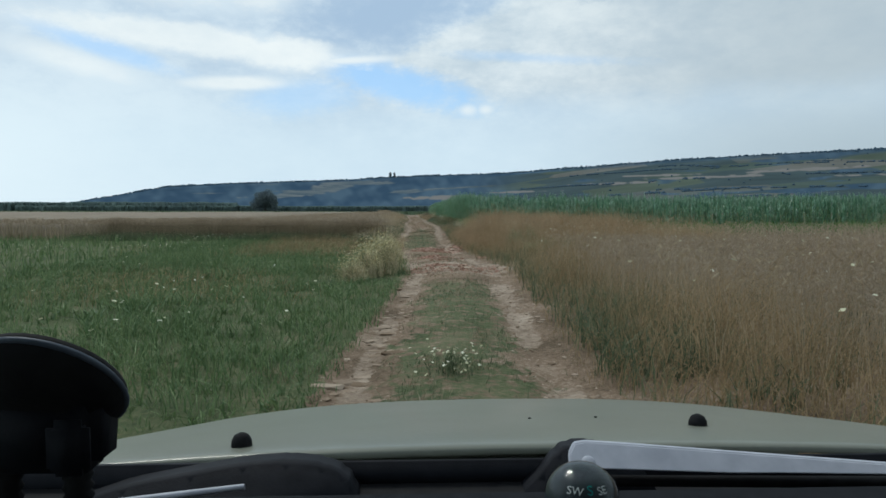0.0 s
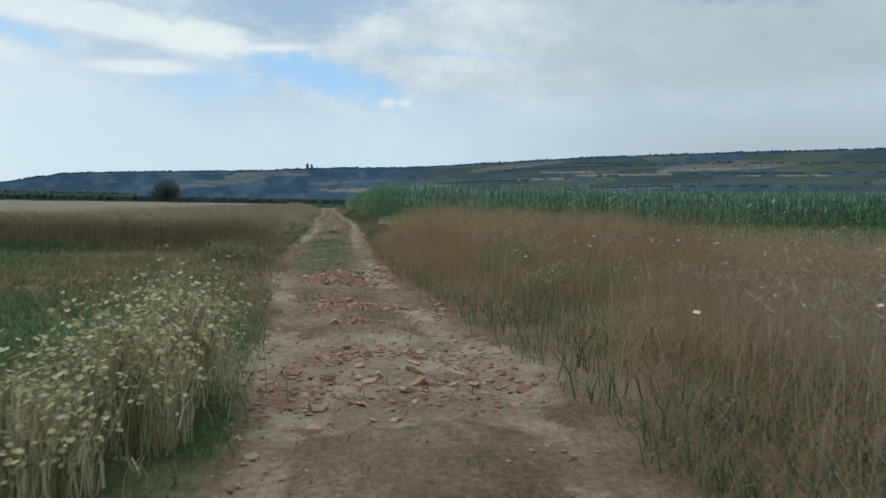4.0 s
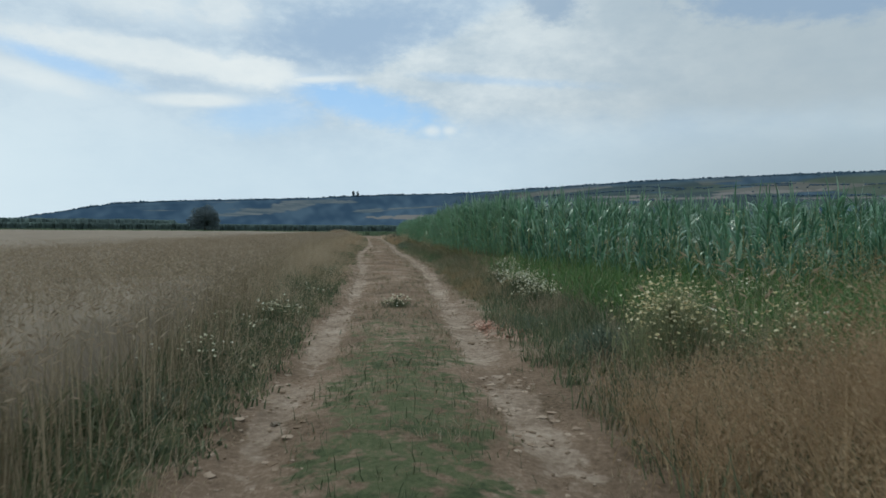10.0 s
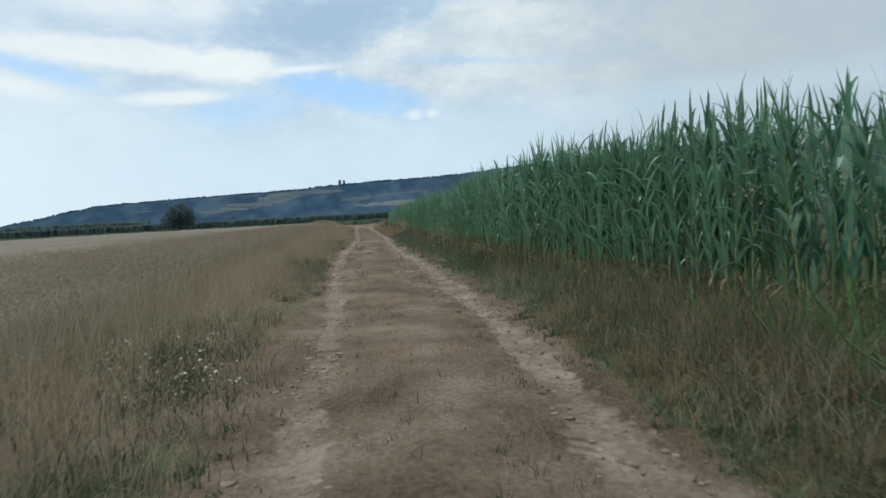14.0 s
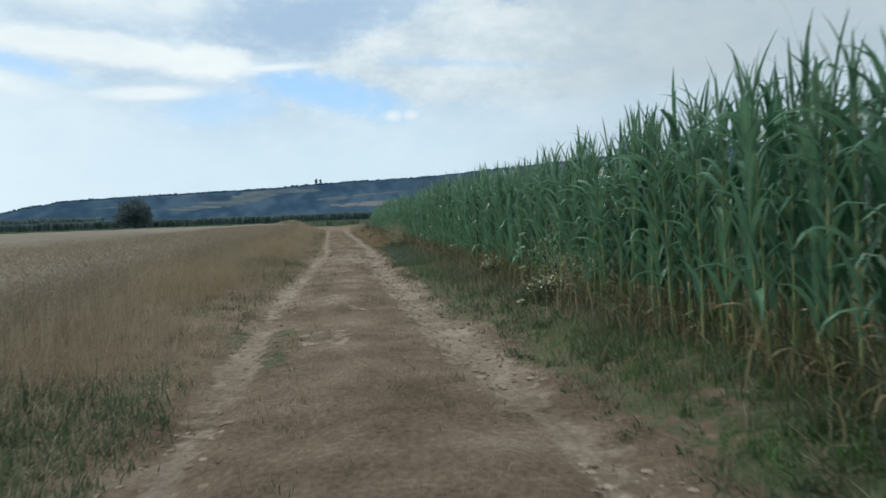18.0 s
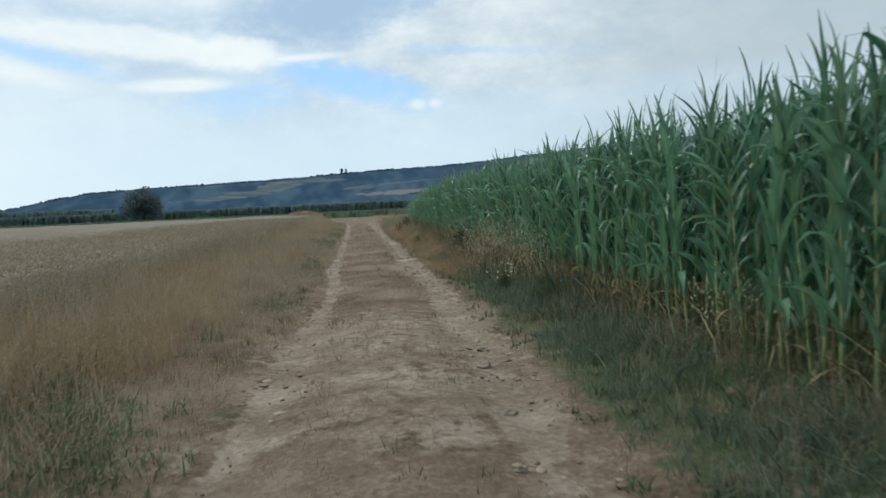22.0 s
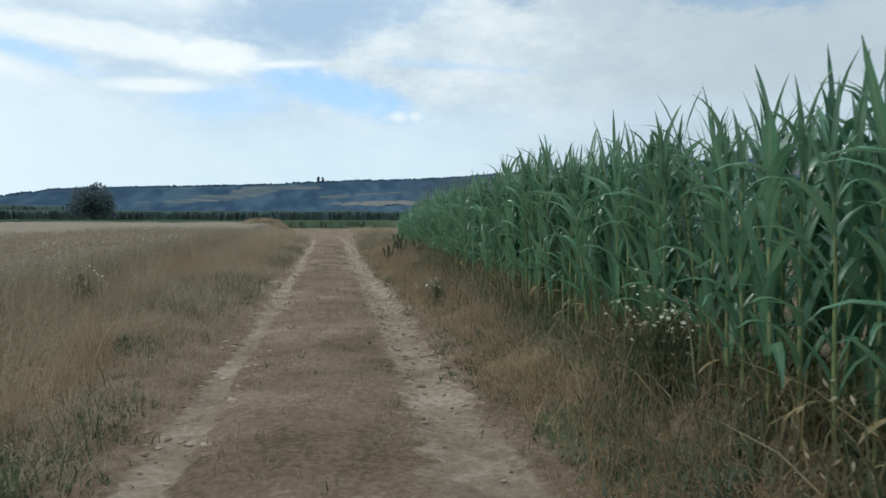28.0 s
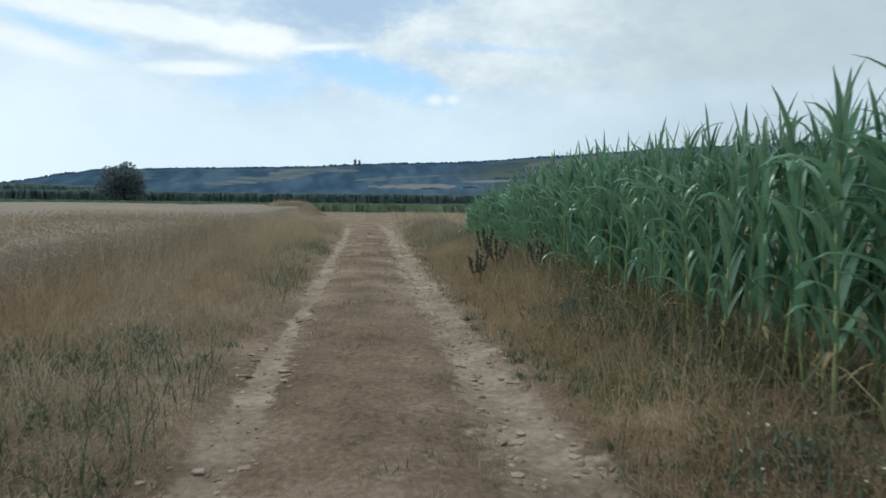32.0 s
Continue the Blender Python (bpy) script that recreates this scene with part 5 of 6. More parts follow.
def corn_field():
    rng = np.random.default_rng(11)
    # joined plants behind the front row: three shapes, each in a full and a light form
    shapes = []
    for seed in (101, 102, 103, 104):
        rec = corn_recipe(np.random.default_rng(seed))
        full, light = [(STALK_V, STALK_F)], []
        fs, ls = [3] * len(STALK_F), []
        for args, surface in rec:
            v, f = leaf_strip(**{**args, "seg": 4}, flat=True)
            full.append((v, f))
            fs += [surface] * len(f)
            if args["z0"] > 0.8:
                v, f = leaf_strip(**{**args, "seg": 2, "width": args["width"] * 1.4}, flat=True)
                light.append((v, f))
                ls += [1] * len(f)
        shapes.append((*join(full), fs, *join(light), ls))

    def lay(xs, ys, light):
        vs, fs, ss, at = [], [], [], 0
        kind = rng.integers(0, len(shapes), len(xs))
        for k, shape in enumerate(shapes):
            v, f, s = shape[3:] if light else shape[:3]
            idx = np.flatnonzero(kind == k)
            a, sc = rng.uniform(0, 2 * np.pi, len(idx)), rng.uniform(0.9, 1.1, len(idx)) * (1 + 0.05 * wavy(xs[idx], ys[idx], 4))
            ca, sa = np.cos(a)[:, None], np.sin(a)[:, None]
            lean_x, lean_y = rng.normal(0, 0.04, (2, len(idx), 1))
            px = (v[None, :, 0] * ca - v[None, :, 1] * sa + v[None, :, 2] * lean_x) * sc[:, None] + xs[idx][:, None]
            py = (v[None, :, 0] * sa + v[None, :, 1] * ca + v[None, :, 2] * lean_y) * sc[:, None] + ys[idx][:, None]
            pz = v[None, :, 2] * sc[:, None] * corn_size(ys[idx])[:, None] + lift(xs[idx], ys[idx])[:, None]
            vs.append(np.stack([px, py, pz], -1).reshape(-1, 3))
            fs.append((f[None] + (np.arange(len(idx)) * len(v))[:, None, None]).reshape(-1, 4) + at)
            ss.append(np.tile(s, len(idx)))
            at += len(idx) * len(v)
        return np.concatenate(vs), np.concatenate(fs), np.concatenate(ss)

    # rows run along the track, 0.7 m apart
    near_x, near_y, deep_x, deep_y = [], [], [], []
    for row in range(0, 62):
        y = np.arange(40.6, 116.6, 0.21) + rng.uniform(-0.05, 0.05, 400)[: len(np.arange(40.6, 116.6, 0.21))]
        first = 2.85 + 0.7 * row
        early = (row == 0) & (y < 49.0)
        x = np.where(early, corn_edge(y), first) + rng.normal(0, 0.03, len(y))
        inside = early | (x >= corn_edge(y) + 0.4)
        x, y = x[inside], y[inside]
        gap = x - corn_edge(y)
        front = (gap < 1.6) | (y < 42.4 + 0.03 * x)
        near_x.append(x[front]); near_y.append(y[front])
        thin = ~front & (rng.uniform(0, 1, len(x)) < 0.26)
        deep_x.append(x[thin]); deep_y.append(y[thin])
    for back in (0.16, 0.34, 0.54):
        y = np.arange(49.0, 116.6, 0.24) + rng.uniform(-0.08, 0.08, len(np.arange(49.0, 116.6, 0.24)))
        near_x.append(corn_edge(y) + back + rng.normal(0, 0.04, len(y))); near_y.append(y)
    v, f, s = lay(np.concatenate(near_x), np.concatenate(near_y), False)
    stuff("maize_rows", v, f, CORN_MATS + [M_STALK], "tall dense green maize in rows", "maize", s)
    v, f, s = lay(np.concatenate(deep_x), np.concatenate(deep_y), True)
    stuff("maize_field", v, f, CORN_MATS + [M_STALK], "tops of tall green maize deep in the field", "maize", s)

    # the front row along the track, plant by plant
    kinds = [corn_plant(201 + k) for k in range(6)]
    ys = np.arange(49.0, 117.0, 0.215)
    for k, y in enumerate(ys):
        y = float(y + rng.uniform(-0.06, 0.06))
        x = float(corn_edge(y) + rng.normal(0, 0.05))
        s = float(rng.uniform(0.90, 1.05) * (1 + 0.05 * wavy(x, y, 4)))
        m = pose(x, y, float(lift(x, y)), rng.normal(0, 2.5), rng.normal(0, 2.5), rng.uniform(0, 360)) @ Matrix.Diagonal((s, s, s * float(corn_size(y)), 1))
        if k < 6:
            kinds[k].matrix_basis = m
        else:
            src = kinds[k % 6]
            keep = src.matrix_basis.copy()
            src.matrix_basis = Matrix()
            copy_thing(src, m)
            src.matrix_basis = keep


def corn_size(y):
    return np.interp(y, [41, 46, 50, 55, 60, 63, 67, 71, 76, 86, 92, 104, 109, 113, 117], [0.95, 0.96, 0.97, 0.98, 1.02, 1.02, 0.88, 0.95, 0.92, 0.87, 0.81, 0.79, 0.74, 0.63, 0.40])


corn_field()


def far_crops():
    """The maize and the hedge, with haze put into their colour, and the green crop beyond the wheat, as rough standing
    blocks of leaves.
    """
    for name, x0, x1, y0, y1, h, m, n, label in (
        ("distant_maize", -150, 110, 258, 276, 2.6, M_CORN_FAR, 42000, "maize far beyond the wheat, its green greyed with painted haze"),
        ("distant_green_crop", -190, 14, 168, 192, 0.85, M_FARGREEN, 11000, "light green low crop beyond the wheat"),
        ("distant_hedge", -330, -72, 262, 276, 3.9, M_CORN_FAR, 16000, "hedge at the far edge of the fields, greyed with painted haze"),
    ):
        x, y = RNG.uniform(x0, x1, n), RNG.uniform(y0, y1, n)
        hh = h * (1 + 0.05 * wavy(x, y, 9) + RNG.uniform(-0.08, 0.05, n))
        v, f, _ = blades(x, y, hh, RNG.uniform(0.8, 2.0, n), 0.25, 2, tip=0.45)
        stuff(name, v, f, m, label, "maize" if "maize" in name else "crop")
    # a long heap of earth and straw at the bend of the track
    gx, gy = np.linspace(-6.5, 6.5, 60), np.linspace(-3, 3, 30)
    x, y = np.meshgrid(gx, gy)
    z = 1.35 * np.exp(-((x / 3.6) ** 4)) * np.exp(-((y / 1.6) ** 2)) * (1 + 0.12 * wavy(x, y, 1.5)) - 0.08
    v = np.stack([x, y, z], -1).reshape(-1, 3)
    heap = tagged(new("earth_heap", mesh_of("earth_heap", v, grid_faces(60, 30), M_DRYPALE)), "long low heap of earth grown over with yellow straw", "heap")
    heap.matrix_world = pose(-7.0, 150, 0, 0, 0, 6) @ Matrix.Diagonal((0.6, 0.8, 0.85, 1))
    bx, by = RNG.uniform(-4.6, 4.6, 3000), RNG.normal(0, 1.1, 3000)
    bz = 1.35 * np.exp(-((bx / 3.6) ** 4)) * np.exp(-((by / 1.6) ** 2)) - 0.1
    v, f, _ = blades(bx, by, RNG.uniform(0.15, 0.45, 3000), 0.03, 0.7, 2, bz)
    part("straw", mesh_of("straw", v, f, M_DRYPALE), heap, "yellow straw standing on the heap")


far_crops()

# ---- flowering weeds, docks and rubble ----


def discs(c, radius, tilt=0.5):
    """Small six-sided flower faces turned mostly upward."""
    n = len(c)
    nrm = np.stack([RNG.normal(0, tilt, n), RNG.normal(0, tilt, n), np.ones(n)], -1)
    nrm /= np.linalg.norm(nrm, axis=1, keepdims=True)
    u = np.cross(nrm, RNG.normal(0, 1, (n, 3)))
    u /= np.linalg.norm(u, axis=1, keepdims=True)
    w = np.cross(nrm, u)
    r = np.asarray(radius).reshape(-1, 1, 1) * np.ones((n, 1, 1))
    ang = np.linspace(0, 2 * np.pi, 6, endpoint=False)
    v = c[:, None] + r * (np.cos(ang)[None, :, None] * u[:, None] + np.sin(ang)[None, :, None] * w[:, None])
    v = v + nrm[:, None] * (r * 0.25 * (np.arange(6) % 2)[None, :, None])
    i = np.arange(n)[:, None] * 6
    f = np.concatenate([i + [[0, 1, 2, 3]], i + [[0, 3, 4, 5]]])
    return v.reshape(-1, 3), f


def flower_clump(x, y, spread, height, flowers, bloom, size, label, name="flowering_weed", leaves=500, stems=None, leaf_mat=None, fill=0.0):
    root = tagged(new(name), label, "wildflowers")
    z = float(lift(np.array(x), np.array(y)))
    root.matrix_world = pose(x, y, z)
    n = stems or flowers
    a, r = RNG.uniform(0, 6.283, n), spread * np.sqrt(RNG.uniform(0, 1, n))
    bx, by = r * np.cos(a) * 0.7, r * np.sin(a) * 0.7
    h = height * (1 - 0.35 * (r / spread) ** 2) * RNG.uniform(0.7, 1.05, n)
    v, f, tips = blades(bx, by, h, 0.005, 0.4, 2, np.zeros(n))
    tagged(part("stem", mesh_of("stem", v, f, leaf_mat or M_WEED), root), kind="stuff")
    la, lr = RNG.uniform(0, 6.283, leaves), spread * np.abs(RNG.normal(0, 0.5, leaves)) * (1 + 0.4 * np.sin(RNG.uniform(0, 6.283, leaves)))
    v, f, _ = blades(lr * np.cos(la), lr * np.sin(la), RNG.uniform(0.08, 0.3, leaves) * height, RNG.uniform(0.008, 0.018, leaves), 1.0, 2, np.maximum(height * RNG.uniform(0, 0.6, leaves) * (1 - 0.5 * lr / spread), 0))
    tagged(part("foliage", mesh_of("foliage", v, f, leaf_mat or M_WEED), root), kind="stuff")
    pick = RNG.integers(0, len(tips), flowers)
    foot = np.stack([bx, by, 0 * bx], -1)[pick]
    tips = foot + (tips[pick] - foot) * (1 - fill * RNG.uniform(0, 1, (flowers, 1)) ** 1.4) + RNG.normal(0, 0.05, (flowers, 3))
    v, f = discs(tips, RNG.uniform(0.6, 1.2, flowers) * size)
    tagged(part("blossom", mesh_of("blossom", v, f, bloom, smooth=False), root), kind="stuff")
    return root


WHITE = "clump of small white camomile-like flowers among weeds"
YELLOW = "sprawling weed covered in pale yellow flowers beside the track"
for x, y, s, h, n in ((-0.7, 15.9, 0.5, 1.1, 760), (-0.85, 15.0, 0.55, 1.0, 800), (-1.1, 14.2, 0.5, 0.8, 520), (-1.3, 13.3, 0.4, 0.55, 220)):
    flower_clump(x, y, s, h, n, M_YELLOW, 0.0175, YELLOW, leaves=520, stems=420, leaf_mat=M_PALEGREEN, fill=0.6)
    flower_clump(x + 0.1, y - 0.15, s * 0.9, h * 0.96, n // 3, M_YELLOW, 0.0175, "dry yellowed weed among pale yellow flowers beside the track", leaves=160, stems=300, leaf_mat=M_OAT, fill=0.5)
for x, y, s, h, n in ((3.4, 22.6, 0.5, 1.05, 26), (4.1, 23.8, 0.6, 1.15, 30), (3.6, 20.6, 0.45, 0.62, 200), (4.2, 21.2, 0.5, 0.75, 110), (4.9, 21.3, 0.5, 0.8, 60)):
    flower_clump(x, y, s, h, n, M_YELLOW, 0.018, "tall weed with pale yellow flowers in the dry grass", leaves=260, stems=260, leaf_mat=M_PALEGREEN, fill=0.5)
for x, y, s, h, n in ((2.9, 35.05, 0.52, 1.18, 560), (3.2, 35.3, 0.45, 1.12, 300), (3.75, 34.4, 0.45, 0.98, 260), (4.9, 34.2, 0.5, 1.0, 160)):
    flower_clump(x, y, s * 1.2, h, n, M_YELLOW, 0.017, "bushy dome of small cream-yellow flowers before the green grass", leaves=700, stems=420, leaf_mat=M_PALEGREEN, fill=0.28)
flower_clump(0.3, 5.8, 0.45, 0.24, 60, M_FLOWER, 0.016, "low white daisies between the wheel ruts", leaves=260)
for x, y, s, h, n in (
    (2.8, 41.8, 0.4, 0.68, 90), (6.3, 39.0, 0.75, 0.8, 60), (2.85, 40.4, 0.45, 0.62, 110), (3.1, 42.3, 0.45, 0.62, 90), (9.6, 40.2, 0.7, 0.75, 60), (2.9, 44.4, 0.4, 0.55, 40), (9.3, 33.3, 0.5, 0.9, 60), (-1.5, 38.9, 0.4, 0.4, 40),
    (3.4, 45.9, 0.4, 0.68, 90), (3.0, 71.5, 0.32, 0.42, 50), (2.95, 67.9, 0.4, 0.42, 60), (2.4, 92.9, 0.26, 0.8, 36),
    (-1.5, 48.6, 0.8, 0.3, 16), (-2.0, 49.8, 0.9, 0.4, 22), (-1.6, 42.6, 0.7, 0.36, 22), (-1.8, 37.2, 0.8, 0.4, 26), (-1.7, 35.6, 0.6, 0.4, 18), (-3.5, 99.0, 0.4, 0.75, 36),
    (0.4, 40.9, 0.35, 0.2, 26),
    (3.0, 60.0, 0.35, 0.45, 24), (2.1, 85.9, 0.2, 0.5, 10), (1.75, 99.3, 0.2, 0.42, 8),
):
    flower_clump(x, y, s * 1.15, h * 1.05, int(n * 2.8), M_FLOWER, 0.0165, WHITE, leaf_mat=M_LOWGREEN, leaves=int(900 * s + 150))
for x, y, s in ((2.45, 84.7, 0.4), (2.8, 84.2, 0.5), (3.05, 83.7, 0.42)):
    flower_clump(x, y, s, 0.5, 34, M_BLUE, 0.010, "bushy grey-green weed with small blue flowers", leaves=1200)
for x, y, s in ((3.3, 21.5, 0.7), (3.0, 24.2, 0.6), (3.1, 26.6, 0.5), (2.7, 28.6, 0.4), (2.0, 100.3, 0.4), (2.05, 104.2, 0.45), (2.1, 91.5, 0.45), (-2.2, 103.6, 0.5), (-2.0, 96.0, 0.4), (-2.1, 37.5, 0.6), (-1.7, 34.0, 0.5), (2.3, 38.5, 0.5), (2.6, 36.2, 0.42), (2.55, 36.0, 0.3)):
    flower_clump(x, y, s * 1.4, 0.55 if 35.9 < y < 36.3 else 0.32, 8, M_FLOWER, 0.010, "bushy dark green weed beside the track", "weed", leaves=520, stems=60, leaf_mat=M_BLUEWEED)


def loose_flowers():
    """White heads strewn over meadow and dry grass."""
    x, y = scatter(1100, -12, -1.2, 0, 27, lambda x, y: fade(wavy(x, y, 2.0), 0.0, 0.6))
    x2, y2 = scatter(260, 2.6, 12, 2, 36)
    x, y = np.concatenate([x, x2]), np.concatenate([y, y2])
    h = np.where(x < 0, RNG.uniform(0.3, 0.5, len(x)), RNG.uniform(0.7, 1.0, len(x)))
    v1, f1, tips = blades(x, y, h, 0.005, 0.3)
    v2, f2 = discs(tips, np.where(x < 0, RNG.uniform(0.012, 0.03, len(x)), RNG.uniform(0.02, 0.035, len(x))), 0.3)
    v, f = join([(v1, f1), (v2, f2)])
    stuff("white_flower_heads", v, f, [M_WEED, M_FLOWER], "white flower heads strewn through the grass", "wildflowers", np.concatenate([np.zeros(len(f1)), np.ones(len(f2))]))


loose_flowers()


def dock(x, y, h):
    root = tagged(new("dock_plant"), "dark brown-green dock with upright seed spikes", "weed", "docks at the end of the maize")
    root.matrix_world = pose(x, y, float(lift(np.array(x), np.array(y))))
    n = 4
    for k in range(n):
        a = k * 1.6
        top = np.array([0.16 * math.cos(a), 0.16 * math.sin(a), h * RNG.uniform(0.75, 1.0)])
        pts = [np.zeros(3), top * [0.4, 0.4, 0.5], top]
        v, f = tube(pts, [0.008, 0.006, 0.003], 5)
        stem = part("spike", mesh_of("stem", v, f, M_DOCK), root)
        m = 36
        s = RNG.uniform(0.45, 1, m)
        c = top[None] * np.stack([s, s, s], -1) * [1, 1, 1] + RNG.normal(0, 0.012, (m, 3))
        v, f = puffs(c, RNG.uniform(0.010, 0.02, m), 1.3)
        part("seed_head", mesh_of("seed_head", v, f, M_DOCK, smooth=False), stem)


for x, y, h in ((1.5, 107.6, 0.66), (1.9, 108.2, 0.62), (1.95, 109.9, 0.66), (2.3, 107.0, 0.6)):
    dock(x, y, h)


def wild_oats(x, y, n, spread, h):
    """A bunch of ripe oat-like panicles leaning over."""
    root = tagged(new("wild_oats"), "bunch of ripe straw-coloured oats in the edge of the maize", "grass")
    root.matrix_world = pose(x, y, float(lift(np.array(x), np.array(y))))
    a, r = RNG.uniform(0, 6.283, n), spread * RNG.uniform(0, 1, n)
    v, f, tips = blades(r * np.cos(a), r * np.sin(a), h * RNG.uniform(0.6, 1.1, n), 0.007, 0.7, 4, np.zeros(n))
    tagged(part("straw", mesh_of("straw", v, f, M_DRYPALE), root), kind="stuff")
    at = np.repeat(tips, 13, 0) + RNG.normal(0, 0.08, (13 * n, 3)) - [0, 0, 0.03]
    v, f = heads(np.zeros_like(at), RNG.uniform(0.03, 0.05, len(at)), 0.012, 0.45)
    v = v * [1, 1, -1] + np.repeat(at, 6, 0)
    tagged(part("panicle", mesh_of("panicle", v, f, M_OAT), root, "hanging straw-coloured oat grains"), kind="stuff")


for x, y, n, s, h in ((3.3, 78.3, 14, 0.25, 1.0), (2.85, 80.8, 12, 0.25, 0.9), (4.1, 48.5, 12, 0.25, 1.6), (2.95, 66.6, 18, 0.4, 0.9), (3.45, 60.5, 8, 0.3, 0.75), (3.6, 58.4, 8, 0.3, 0.7), (4.2, 36.0, 7, 0.15, 1.75), (4.9, 36.6, 5, 0.15, 1.6), (6.4, 38.4, 8, 0.2, 1.85), (8.0, 39.8, 7, 0.2, 1.75), (3.05, 67.4, 9, 0.2, 1.15)):
    wild_oats(x, y, n, s, h)
for k, y in enumerate(np.arange(85.4, 91.0, 0.8)):
    wild_oats(2.55 + 0.12 * math.sin(k * 2.3), float(y), 20 + 6 * (k % 3), 0.36, 0.85 + 0.14 * (k % 4) - 0.03 * k)


def wild_carrot(x, y, h, size):
    root = tagged(new("wild_carrot"), "tall thin weed with a flat white flower head beside the maize", "wildflower", "white flower heads along the maize")
    root.matrix_world = pose(x, y, float(lift(np.array(x), np.array(y))))
    lean = RNG.normal(0, 0.05, 2)
    top = np.array([-0.06 + lean[0], lean[1], h])
    v, f = tube([np.zeros(3), top * [0.3, 0.3, 0.5], top], [0.004, 0.0035, 0.0025], 5)
    part("stem", mesh_of("stem", v, f, M_LOWGREEN), root)
    n = 60
    a, r = RNG.uniform(0, 6.283, n), size * np.sqrt(RNG.uniform(0, 1, n))
    c = top + np.stack([r * np.cos(a), r * np.sin(a), 0.02 - 0.25 * r + RNG.normal(0, 0.003, n) + 0.35 * r * np.cos(a)], -1)
    v, f = discs(c, RNG.uniform(0.008, 0.013, n), 0.3)
    part("umbel", mesh_of("umbel", v, f, M_FLOWER, smooth=False), root, "flat head of tiny white flowers")


for x, y, h, size in ((2.96, 69.05, 0.74, 0.05), (2.95, 68.9, 0.44, 0.055), (2.97, 68.2, 0.2, 0.05), (2.93, 68.3, 0.22, 0.045), (2.97, 68.6, 0.95, 0.05), (2.5, 67.6, 0.16, 0.05), (3.0, 72.4, 0.6, 0.05), (2.9, 75.3, 0.5, 0.05)):
    wild_carrot(x, y, h, size)

# ---- broken brick and stones on the track ----


def shard_mesh(name, rng, mat_):
    bm = bmesh.new()
    bmesh.ops.create_cube(bm, size=1)
    for v in bm.verts:
        v.co = Vector((v.co.x + rng.uniform(-0.22, 0.22), v.co.y + rng.uniform(-0.22, 0.22), v.co.z * rng.uniform(0.7, 1.1)))
    bmesh.ops.bevel(bm, geom=bm.edges[:], offset=0.06, segments=1, affect="EDGES")
    me = bpy.data.meshes.new(name)
    bm.to_mesh(me)
    bm.free()
    me.materials.append(mat_)
    return me


